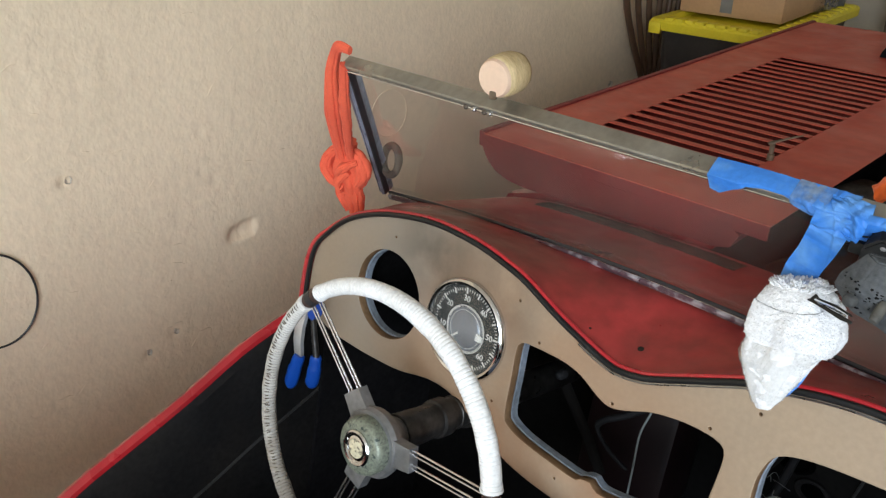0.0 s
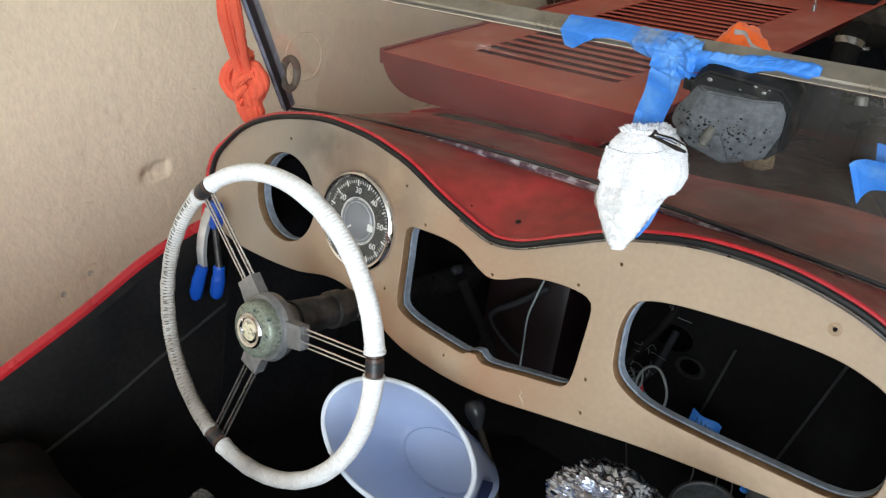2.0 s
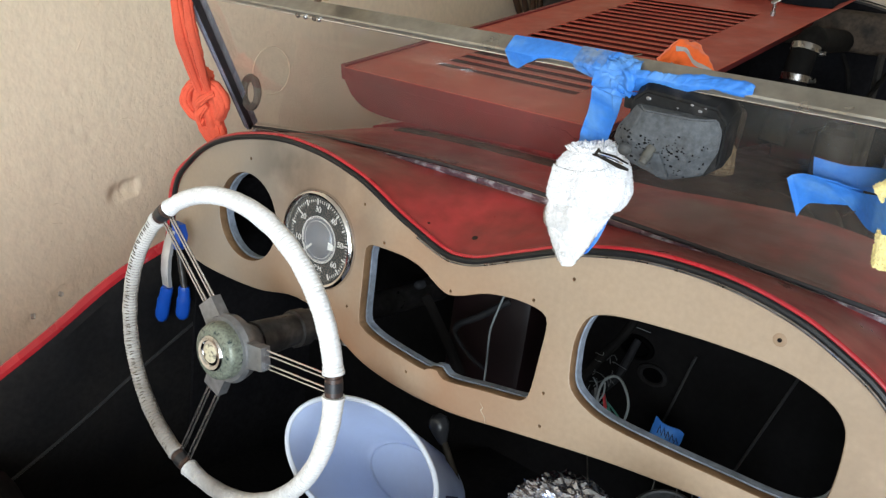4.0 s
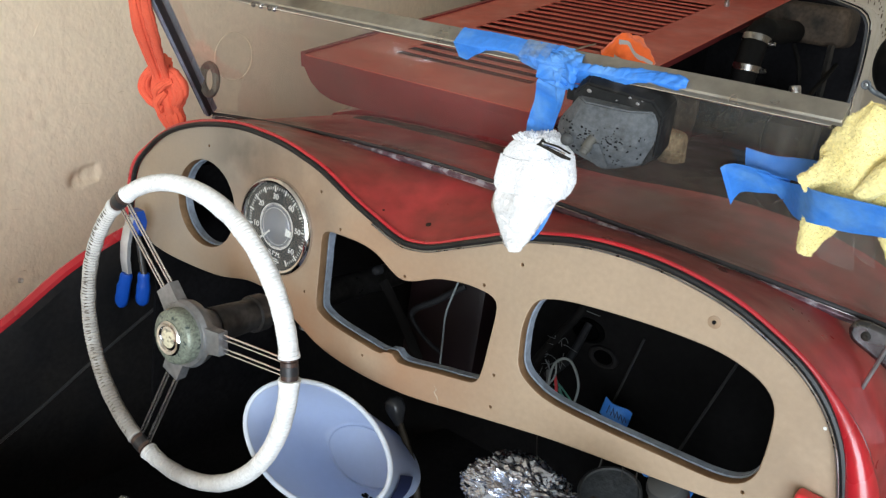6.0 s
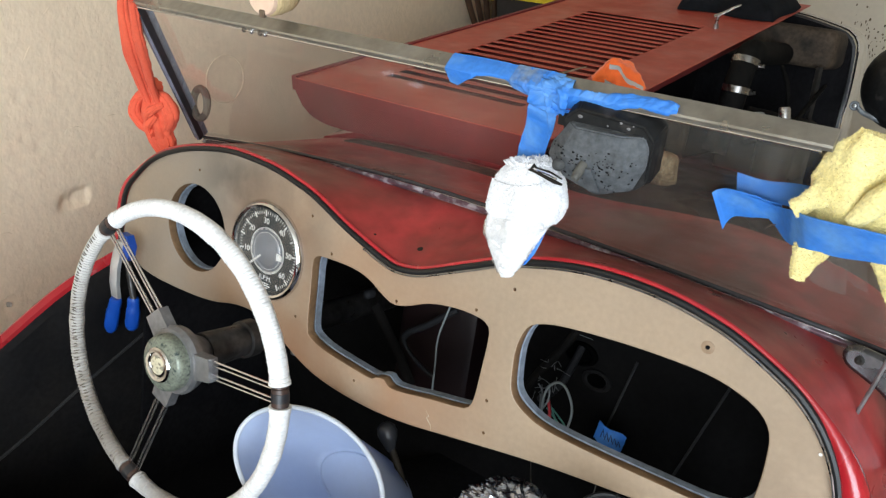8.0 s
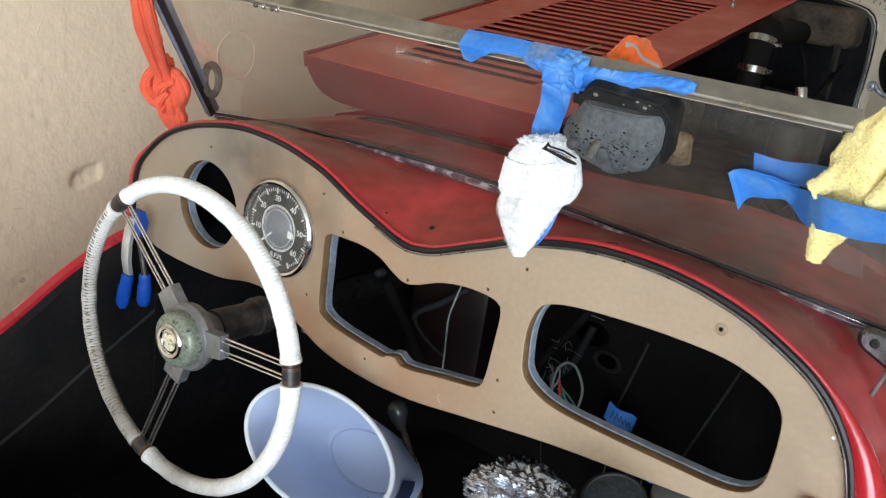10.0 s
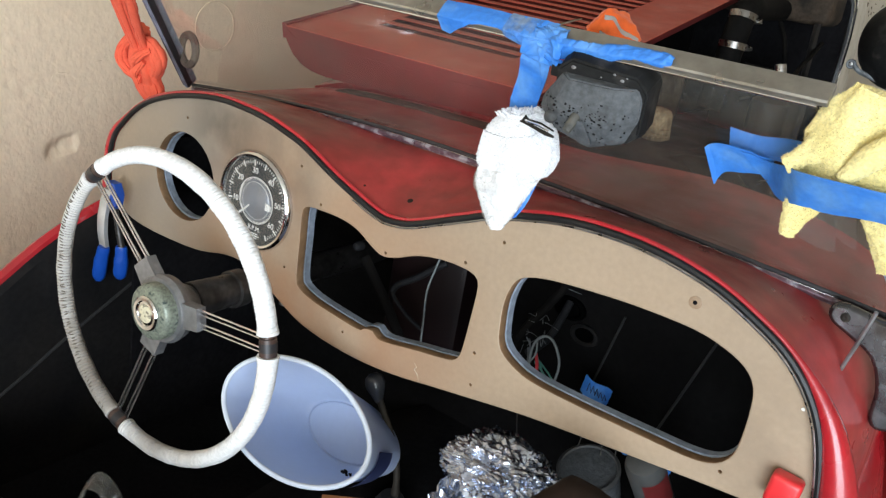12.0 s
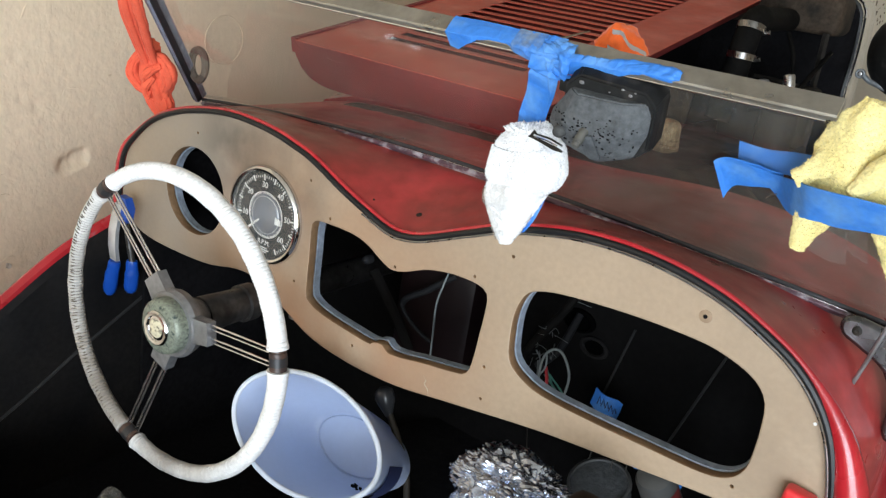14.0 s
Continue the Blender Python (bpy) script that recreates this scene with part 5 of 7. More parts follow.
part("lamp_bracket", tube(spline([LM @ Vector(q) for q in ((0.058, 1.30, 0.168), (0.072, 1.30, 0.158), (0.102, 1.30, 0.150), (0.14, 1.33, 0.135))], 14), 0.0055, 8), BLUE_STEEL, lamp, "bent zinc lamp stay")
bpy.context.view_layer.update()
for x, y, r, text in ((-0.1495, 0.031, 0.0036, "blackened screw hole"), (-0.206, 0.014, 0.0016, "small drilled hole")):
    hit, spot, normal, face = scuttle.ray_cast(Vector((x, y, 0.3)), Vector((0, 0, -1)))
    up = normal if normal.z > 0 else -normal
    part("scuttle_screw", turned([(r, -0.001), (r, 0.0004), (r * 0.5, 0.0007), (0, 0.0003)], 14), GREASE, car, text, m=facing(spot, up))


# ---- loose things, placed in the car's frame ----
def loose(name, bm, mats, centre, label, category, group="", smooth=60):
    """A thing of one mesh, built round its centre."""
    c = Vector(centre)
    for v in bm.verts:
        v.co -= c
    ob = part(name, bm, mats, None, "", CAR @ Matrix.Translation(c), smooth)
    return tagged(ob, label, category, group)


def sub(name, bm, mats, parent, centre, label="", smooth=60):
    for v in bm.verts:
        v.co -= Vector(centre)
    return part(name, bm, mats, parent, label, None, 18 if mats in (BLUE_TAPE, DUSTY_TAPE) else smooth)


def cloth_body(stations, k=36, fold=0.12, seed=0.0, lobes=5, caps=True, n=30):
    """A draped bundle: stations are (centre, half width, half depth); folds run down its length."""
    P = spline([s[0] for s in stations], n)
    wd = spline([(s[1], s[2], 0) for s in stations], n)
    rings = []
    for i, (p, w) in enumerate(zip(P, wd)):
        d = (P[min(i + 1, n - 1)] - P[max(i - 1, 0)]).normalized()
        x = (Vector((1, 0, 0)) - d * d.x).normalized()
        y = d.cross(x)
        ring = []
        for j in range(k):
            a = 2 * math.pi * j / k
            f = 1 + fold * math.sin(lobes * a + seed + i * 2.7 / n) + fold * 0.8 * noise.noise(Vector((math.cos(a) * 1.7 + seed, math.sin(a) * 1.7, i * 4.8 / n)))
            ring.append(p + x * (w.x * f * math.cos(a)) + y * (w.y * f * math.sin(a)))
        rings.append(ring)
    return skin(rings)


def pile(owner, source, count, size, mat, seed, label):
    """Short loops of terry standing out of a cloth's surface, as one part of it."""
    me = source.data
    rp = random.Random(seed)
    area = np.zeros(len(me.polygons))
    me.polygons.foreach_get("area", area)
    pick = np.searchsorted(np.cumsum(area) / area.sum(), [rp.random() for _ in range(count)])
    bm = bmesh.new()
    for i in pick:
        f = me.polygons[min(int(i), len(me.polygons) - 1)]
        q = [me.vertices[k].co for k in f.vertices]
        a, b, c1 = rp.sample(q, 3) if len(q) > 3 else q[:3]
        u, w = sorted((rp.random(), rp.random()))
        o = a * u + b * (w - u) + c1 * (1 - w)
        d = (f.normal + Vector((rp.gauss(0, 0.55), rp.gauss(0, 0.55), rp.gauss(0, 0.55)))).normalized()
        s1 = d.orthogonal().normalized()
        s2 = d.cross(s1)
        l, r = size * rp.uniform(0.6, 1.5), size * rp.uniform(0.30, 0.50)
        base = [bm.verts.new(o - d * 0.0003 + r * (math.cos(t) * s1 + math.sin(t) * s2)) for t in (0, 2.09, 4.19)]
        top = [bm.verts.new(o + d * l + 0.55 * r * (math.cos(t) * s1 + math.sin(t) * s2)) for t in (0.5, 2.6, 4.7)]
        for k in range(3):
            bm.faces.new((base[k], base[(k + 1) % 3], top[(k + 1) % 3], top[k]))
        bm.faces.new(top)
    return tagged(part("terry_pile", bm, mat, owner, label), kind="stuff")


# white rag hung from the wiper spindle by tape
c = (0.02, -0.045, 0.09)
RAG = [((-0.004, 0.1395), (0.026, 0.1475)), ((-0.015, 0.1345), (0.037, 0.1455)), ((-0.0215, 0.1235), (0.0480, 0.1370)), ((-0.0205, 0.1082), (0.0565, 0.1240)), ((-0.0186, 0.0889), (0.0610, 0.1111)), ((-0.0195, 0.0750), (0.0560, 0.0990)),
       ((-0.0150, 0.0630), (0.0470, 0.0840)), ((-0.0045, 0.0470), (0.0395, 0.0610)), ((0.0050, 0.0360), (0.0325, 0.0440)), ((0.0110, 0.0290), (0.0265, 0.0330))]
RAG_L, RAG_R = spline([(x, z, 0) for (x, z), _ in RAG], 121), spline([(x - 0.0045, z - 0.001, 0) for _, (x, z) in RAG], 121)


def rag_at(t, a, grow=1.0, wave=1.0):
    """A point on the bundle: t from its mouth to its foot, a round it."""
    q = min(119.999, max(0.0, t * 120))
    i = int(q)
    l, r = RAG_L[i].lerp(RAG_L[i + 1], q - i), RAG_R[i].lerp(RAG_R[i + 1], q - i)
    half = (r - l) * 0.5
    d = half.length * 0.60
    w = 1 + wave * (0.05 * math.sin(5 * a + 1 + 2 * t) + 0.10 * noise.noise(Vector((math.cos(a) * 2.2, math.sin(a) * 2.2, t * 4))) + 0.035 * noise.noise(Vector((math.cos(a) * 6, math.sin(a) * 6, t * 9))))
    mid_ = (l + r) * 0.5
    return Vector((mid_.x + half.x * 0.96 * grow * w * math.cos(a), -0.030 - 0.022 * t + d * grow * w * math.sin(a), mid_.y + half.y * grow * w * math.cos(a)))


rag = loose("white_rag", ruffle(skin([[rag_at(i / 110, 2 * math.pi * j / 170) for j in range(170)] for i in range(111)]), 0.0006, 300, 5), WHITE_CLOTH, c, "white terry rag bundled and taped to the windscreen", "rag")
# the turned-down upper layer with its hem
grid = []
for j in range(120):
    u = j / 119
    a = radians(-175 + 215 * u)
    t0 = 0.20 + 0.07 * math.sin(math.pi * min(1, u * 1.25)) - 0.03 * u
    t1 = 0.515 + 0.03 * noise.noise(Vector((u * 6, 2, 0))) - 0.10 * (1 - u) ** 2 + 0.02 * math.sin(u * 9)
    grid.append([rag_at(t0 + (t1 - t0) * k / 59, a, 1.05 - 0.06 * (1 - k / 59) ** 6) for k in range(60)])
hem = sub("turned_down_hem", ruffle(sheet(grid, 0.0016), 0.0006, 300, 9), WHITE_CLOTH, rag, c, "turned-down layer of terry")
# hem seam; its grey includes the shadow along the fold
sub("hem_seam", tube([rag_at(0.197 + 0.07 * math.sin(math.pi * min(1, j / 59 * 1.25)) - 0.03 * j / 59, radians(-175 + 215 * j / 59), 1.012) for j in range(60)], [0.0004 + 0.0011 * abs(noise.noise(Vector((j * 0.35, 0, 0)))) for j in range(60)], 6), material("seam_shadow_grey", (0.33, 0.33, 0.35), 0.9, scale=80), rag, c, "grey hem line with its shadow in the colour")
bm = bmesh.new()
rf = random.Random(3)
for k in range(420):
    a, t = rf.uniform(0, 2 * math.pi), rf.uniform(0.0, 0.10)
    p = rag_at(t, a)
    q = p + Vector((rf.gauss(0, 0.0016) + 0.0022 * math.cos(a), rf.gauss(0, 0.0014) + 0.001 * math.sin(a), rf.uniform(0.002, 0.0052) * (1 - t * 4)))
    tube([p, p.lerp(q, 0.5) + Vector((rf.gauss(0, 0.0006), 0, 0)), q], [0.0011, 0.0010, 0.0005], 5, bm=bm)
sub("fringe", bm, WHITE_CLOTH, rag, c, "frayed terry edge")
pile(rag, rag, 6000, 0.0009, WHITE_CLOTH, 5, "looped white pile")
pile(rag, hem, 6000, 0.0009, WHITE_CLOTH, 6, "looped white pile")
BAG = glass_material("cloudy_plastic_bag", (0.95, 0.95, 0.95), 0.22, 0.12)
sub("plastic_bag", ruffle(skin([[rag_at(0.50 + 0.46 * i / 30, 2 * math.pi * j / 64, 1.04 + 0.05 * math.sin(i / 30 * 3.0) * max(0.0, -math.cos(2 * math.pi * j / 64) * 0.9 + 0.2), 0.6) for j in range(64)] for i in range(31)], True, False), 0.0030, 75, 4), BAG, rag, c, "cloudy plastic wrap").visible_shadow = False
sub("clip", tube([(0.0295, -0.069, 0.1420), (0.034, -0.070, 0.1425), (0.045, -0.071, 0.1408), (0.058, -0.072, 0.1385), (0.0665, -0.072, 0.1375)], [0.0008, 0.0014, 0.0016, 0.0021, 0.0012], 8), GREASE, rag, c, "dark metal spring clip")
sub("clip_jaw", tube([(0.0315, -0.069, 0.1425), (0.0350, -0.070, 0.1475), (0.0375, -0.070, 0.1455)], [0.0012, 0.0017, 0.0010], 8), GREASE, rag, c, "dark jaw of the clip")
sub("clip_arm", tube([(0.036, -0.069, 0.1455), (0.052, -0.071, 0.1455), (0.0655, -0.072, 0.1425)], [0.0008, 0.0011, 0.0008], 8), GREASE, rag, c, "dark upper arm of the clip")
sub("clip_wire", tube(spline([(0.038, -0.073, 0.1440), (0.050, -0.0745, 0.1440), (0.062, -0.0755, 0.1420)], 12), 0.0008, 6), CHROME, rag, c, "bright wire arm")
sub("tape_tail", band([(0.0385, -0.034, 0.086), (0.0355, -0.036, 0.070), (0.0315, -0.039, 0.055), (0.0255, -0.042, 0.043)], (0.6, 0.3, 0.3), 0.007, crumple=0.001), BLUE_TAPE, rag, c, "end of blue tape")

# blue masking tape over the windscreen rail
TC = W(0.15, 0.0, 0.008)


def over_rail(dxs, up, lo, n=110, k=34):
    """A grid wrapped over the rail: up(dx) how far back it lies on the rail's top, lo(dx) how far it hangs down the front."""
    grid = []
    for i in range(n):
        dx = dxs[0] + (dxs[1] - dxs[0]) * i / (n - 1)
        d = min(1.0, max(0.0, (lo(dx) + 0.0070) / 0.004))
        path = [(-0.0092, min(up(dx), 0.001 + 0.004 * d)), (-0.0098, min(0.0, up(dx) * 0.4)), (-0.0090 + 0.0002 * d, 0.0012 + 0.0040 * d), (-0.0087 + 0.0017 * d, 0.0020 + 0.0042 * d), (max(lo(dx), -0.0084), 0.0026 + 0.0042 * d)]
        pts = [W(dx + 0.03 * (b - path[0][0]), b - 0.0004, o) for b, o in path]
        grid.append(spline(pts, k)[::-1])
    return grid


def along(knots):
    return lambda x: float(np.interp(x, [q[0] for q in knots], [q[1] for q in knots]))


tape = loose("masking_tape", sheet(over_rail((0.0835, 0.206), along([(0.08, -0.0135), (0.12, -0.0150), (0.16, -0.014), (0.21, -0.0145)]), along([(0.083, 0.0085), (0.092, 0.0115), (0.105, 0.0020), (0.118, -0.0050), (0.132, -0.0068), (0.150, -0.0066), (0.162, -0.0045), (0.178, 0.000), (0.206, 0.004)])),
                                   0.0004, lambda u, v: 0.0004 + 0.0015 * max(0.0, u - 0.45), 3, 26, 0.0), BLUE_TAPE, TC, "blue masking tape stuck round the windscreen rail", "tape", smooth=18)
left = [W(0.1815, -0.0095, 0.0), W(0.1790, -0.003, 0.0080), W(0.1755, 0.010, 0.0105), W(0.1665, 0.038, 0.0130), W(0.1560, 0.064, 0.020), W(0.150, 0.092, 0.028), W(0.149, 0.12, 0.032)]
right = [W(0.2100, -0.0095, 0.0), W(0.2090, -0.003, 0.0080), W(0.2065, 0.010, 0.0105), W(0.1975, 0.036, 0.0145), W(0.1850, 0.066, 0.022), W(0.179, 0.092, 0.030), W(0.178, 0.12, 0.034)]
sub("tape_strip", sheet(between(left, right, 110, 34), 0.0004, lambda u, v: 0.0010 + 0.0030 * max(0.0, 0.45 - u), 9, 24), BLUE_TAPE, tape, TC, "creased strip hanging down")
sub("tape_strip", sheet(over_rail((0.212, 0.3165), along([(0.21, 0.0058), (0.225, 0.0045), (0.240, 0.0020), (0.252, -0.002), (0.268, -0.0060), (0.290, -0.0085), (0.305, -0.0075), (0.3165, -0.0035)]),
                                  along([(0.212, 0.010), (0.225, 0.0065), (0.243, 0.0015), (0.262, -0.0020), (0.274, -0.0052), (0.284, -0.0062), (0.296, -0.0060), (0.308, -0.0055), (0.3165, -0.0068)])), 0.0004, lambda u, v: 0.0014 * min(1.0, v * 2.5) * (0.6 + abs(u - 0.45)), 17, 48, 0.0), BLUE_TAPE, tape, TC, "crumpled strip along the rail")
sub("tape_fold", sheet(between([W(0.186, -0.0112, -0.008), W(0.190, -0.0108, 0.002), W(0.196, -0.004, 0.0100), W(0.200, 0.006, 0.0120)], [W(0.218, -0.0112, -0.010), W(0.220, -0.0108, 0.0), W(0.219, -0.002, 0.0095), W(0.214, 0.011, 0.0110)], 70, 40), 0.0004, 0.0026, 23, 22), BLUE_TAPE, tape, TC, "wadded tape")
sub("tape_fold", sheet(between([W(0.201, 0.006, 0.0110), W(0.210, 0.009, 0.0105), W(0.222, 0.0055, 0.0090)], [W(0.204, 0.0145, 0.0120), W(0.214, 0.0130, 0.0115), W(0.226, 0.0085, 0.0100)], 24, 12), 0.0004, 0.0022, 31, 14), BLUE_TAPE, tape, TC)
sub("tape_fold", sheet(over_rail((0.157, 0.187), along([(0.1, -0.0145), (0.3, -0.0145)]), along([(0.157, -0.0045), (0.172, 0.002), (0.187, 0.000)]), 24, 20), 0.0004, 0.0014, 41, 14, 0.5), DUSTY_TAPE, tape, TC, "dusty greyed patch of tape")

# wiper motor under the rail
mc = Vector((0.094, -0.034, 0.180))
MM = facing(mc, (0.05, -0.95, -0.22), (1, 0, -0.08))
motor = thing("wiper_motor", "grey crackle-painted wiper motor bolted under the windscreen rail", "wiper motor", CAR @ MM @ Matrix.Diagonal((0.93, 0.93, 0.80, 1)))


def octagon(w, h, cut, z, dx=0.0, dy=0.0):
    return [Vector((dx + a, dy + b, z)) for a, b in ((-w + cut, -h), (w - cut, -h), (w, -h + cut), (w, h - cut), (w - cut, h), (-w + cut, h), (-w, h - cut), (-w, -h + cut))]


bm = skin([octagon(0.044, 0.033, 0.010, -0.004, 0.0, 0.005), octagon(0.0455, 0.034, 0.010, 0.020, 0.0, 0.004), octagon(0.0445, 0.032, 0.012, 0.034, -0.001, 0.000)])
bmesh.ops.bevel(bm, geom=bm.edges[:], offset=0.002, segments=2, affect="EDGES")
part("housing", ruffle(bm, 0.0008, 60), MOTOR_BLACK, motor, "chipped black housing")
# the cover's planes meet in a blunt ridge across its lower half
bm = bmesh.new()
edge = ((-0.0565, -0.0200), (-0.0370, -0.0375), (0.0, -0.0455), (0.0325, -0.0300), (0.0415, -0.0040), (0.0410, 0.0140), (0.0350, 0.0235), (-0.0385, 0.0190), (-0.0545, -0.0070))
for x, y, z in [(x * 0.97, y * 0.97, 0.024) for x, y in edge] + [(x, y, 0.036) for x, y in edge] + [(-0.0280, 0.0180, 0.046), (0.0155, 0.0215, 0.046), (-0.0370, -0.0110, 0.0555), (0.0190, -0.0102, 0.0575), (-0.0240, -0.0320, 0.0485), (0.0175, -0.0300, 0.0490)]:
    bm.verts.new((x, y, z))
hull = bmesh.ops.convex_hull(bm, input=bm.verts)
bmesh.ops.delete(bm, geom=[v for v in hull["geom_interior"] if isinstance(v, bmesh.types.BMVert)], context="VERTS")
bmesh.ops.dissolve_limit(bm, angle_limit=radians(4), verts=bm.verts, edges=bm.edges)
FACETS = [(f.normal.copy(), f.calc_center_median()) for f in bm.faces if f.normal.z > 0.2]
on_cover = lambda x, y: min(c.z - ((x - c.x) * n.x + (y - c.y) * n.y) / n.z for n, c in FACETS)
bmesh.ops.bevel(bm, geom=bm.edges[:], offset=0.0014, segments=2, affect="EDGES")
bmesh.ops.triangulate(bm, faces=bm.faces)
bmesh.ops.subdivide_edges(bm, edges=[e for e in bm.edges if e.calc_length() > 0.006], cuts=4, use_grid_fill=True)
part("cover", ruffle(bm, 0.0004, 90), MOTOR, motor, "grey crackle-painted cover")
MOTOR_DARK = material("dark_crusty_paint", (0.075, 0.076, 0.075), 0.7, spec=0.3, color2=(0.02, 0.02, 0.02), scale=90, grain=0.3, bump=0.0012, bump_scale=200)
part("terminal", turned([(0.0062, -0.004), (0.0062, 0.003), (0.0050, 0.005), (0.0036, 0.0065), (0, 0.007)], 14), MOTOR_DARK, motor, "crusty grey terminal", m=facing((-0.0365, -0.0195, 0.0530), (-0.3, -0.25, 1)))
spindle = part("wiper_spindle", turned([(0.0046, -0.004), (0.0046, 0.010), (0.0040, 0.0105), (0.0040, 0.0135), (0.0034, 0.015), (0, 0.0153)], 16), material("dusty_spindle", (0.115, 0.112, 0.10), 0.6, 0.2, color2=(0.06, 0.058, 0.052), scale=60, grain=0.3), motor, "dusty knurled wiper spindle", m=facing((-0.0120, -0.0135, 0.0575), (-0.10, -0.62, 0.8)))
part("spindle_lever", box(-0.0060, 0.0060, -0.0230, 0.0055, -0.0015, 0.0015, 0.001), MOTOR, motor, "flat grey lever behind the spindle", m=facing((-0.0065, -0.0180, 0.0570), (0.05, -0.45, 0.9), (1, 0.35, 0)))
part("mount_lug", box(-0.058, -0.042, 0.006, 0.018, 0.010, 0.020, 0.002), MOTOR_BLACK, motor, "black mounting lug")
part("strap", box(-0.030, 0.034, 0.030, 0.040, -0.006, 0.012, 0.001), MOTOR_BLACK, motor)
rs = random.Random(8)
for k, (x, y, w) in enumerate(((-0.002, 0.0240, 1.0), (0.010, 0.0300, 1.5), (0.018, 0.0265, 1.9), (0.022, 0.0300, 1.0), (-0.030, 0.0255, 2.4))):
    part("paint_chip", turned([(0.0011 * w, 0), (0.0008 * w, 0.0003), (0, 0.0003)], 7), PEWTER, motor, "bare metal chip", m=Matrix.Translation((x, y, 0.0342)) @ Matrix.Diagonal((1.0, 0.7, 1, 1)))
for k in range(90):
    x, y = (rs.uniform(-0.050, 0.018), rs.gauss(-0.006, 0.0042)) if k < 52 else (rs.uniform(-0.045, 0.018), rs.uniform(-0.034, -0.012)) if k < 80 else (rs.uniform(0.022, 0.034), rs.uniform(-0.030, 0.002))
    part("paint_pit", turned([(0.0006 + 0.0011 * rs.random() ** 2, 0), (0.0007, 0.0004), (0, 0.0004)], 6), BLACK_MATT, motor, m=Matrix.Translation((x, y, on_cover(x, y) - 0.0001)) @ Matrix.Diagonal((rs.uniform(0.8, 1.5), rs.uniform(0.6, 1.0), 1, 1)))

# yellow glove taped over the end of the screen
gc = Vector((0.30, -0.03, 0.17))
bm = cloth_body([((0.310, -0.056, 0.2290), 0.028, 0.006), ((0.308, -0.053, 0.221), 0.037, 0.014), ((0.305, -0.047, 0.205), 0.047, 0.020), ((0.302, -0.040, 0.187), 0.053, 0.021), ((0.308, -0.030, 0.165), 0.052, 0.018), ((0.314, -0.018, 0.148), 0.052, 0.014)], 240, 0.07, 3, 5, n=130)
glove_thing = loose("yellow_glove", ruffle(ruffle(bm, 0.005, 26, 1), 0.0004, 300, 3, 2), YELLOW_CLOTH, gc, "yellow terry glove bound to the windscreen with tape", "glove")
pile(glove_thing, glove_thing, 11000, 0.0009, YELLOW_CLOTH, 8, "looped yellow pile")
for q in ([(0.330, -0.066, 0.215), (0.312, -0.064, 0.190), (0.296, -0.058, 0.165)],):
    sub("fold", ruffle(cloth_body([(q[0], 0.004, 0.004), (q[1], 0.010, 0.006), (q[2], 0.006, 0.004)], 70, 0.05, 1, 3, n=70), 0.0006, 520, 1, 3), YELLOW_CLOTH, glove_thing, gc, "crease of folded terry")
FINGERS = (((0.274, -0.020, 0.146), (0.266, -0.018, 0.124), (0.2635, -0.018, 0.104), 0.0125), ((0.326, -0.018, 0.146), (0.334, -0.016, 0.122), (0.342, -0.016, 0.098), 0.017), ((0.362, -0.018, 0.150), (0.37, -0.016, 0.125), (0.378, -0.016, 0.10), 0.015),
           ((0.292, -0.044, 0.196), (0.270, -0.046, 0.178), (0.253, -0.044, 0.163), 0.0135))
for k, (a, b, c0, r) in enumerate(FINGERS):
    a, b, c0 = Vector(a), Vector(b), Vector(c0)
    finger = sub("finger", ruffle(ruffle(cloth_body([(a, r * 1.1, 0.012), (b, r * 1.1, 0.011), (b.lerp(c0, 0.8), r, 0.009), (c0, r * 0.45, 0.004)], 110, 0.07, k, 3, n=70), 0.003, 40, k), 0.0004, 300, k, 2), YELLOW_CLOTH, glove_thing, gc, "floppy glove finger")
    pile(glove_thing, finger, 1900, 0.0009, YELLOW_CLOTH, k, "looped yellow pile")
T2 = (0.25, -0.02, 0.14)
tape2 = loose("masking_tape", sheet(between([W(0.375, 0.0695, 0.0065), W(0.3994, 0.0700, 0.0085), W(0.4200, 0.0440, 0.028), W(0.4415, 0.0270, 0.042), W(0.4900, 0.0200, 0.046), (0.378, -0.066, 0.170)], [W(0.386, 0.085, 0.0065), W(0.3985, 0.0985, 0.0085), W(0.415, 0.092, 0.026), W(0.4340, 0.0700, 0.041), W(0.4590, 0.0665, 0.043), W(0.492, 0.0550, 0.046), (0.378, -0.064, 0.143)], 60, 14), 0.0004, 0.0007, 5, 10),
              BLUE_TAPE, T2, "blue masking tape bound round the yellow glove", "tape")
sub("tape_end", sheet(between([W(0.3436, 0.0754, 0.008), W(0.350, 0.0715, 0.0045), W(0.3615, 0.0686, 0.004), W(0.380, 0.0700, 0.0045), W(0.402, 0.0720, 0.005)], [W(0.3518, 0.1217, 0.010), W(0.3565, 0.1110, 0.0055), W(0.3625, 0.1050, 0.004), W(0.380, 0.0990, 0.0045), W(0.402, 0.0905, 0.005)], 40, 14), 0.0004, 0.0009, 12, 8), BLUE_TAPE, tape2, T2, "loose flared end of the tape")
sub("straw", tube([W(0.389, 0.108, 0.006), W(0.394, 0.099, 0.008), W(0.402, 0.092, 0.009)], 0.0006, 5), TAN, tape2, T2, "stray fibre")
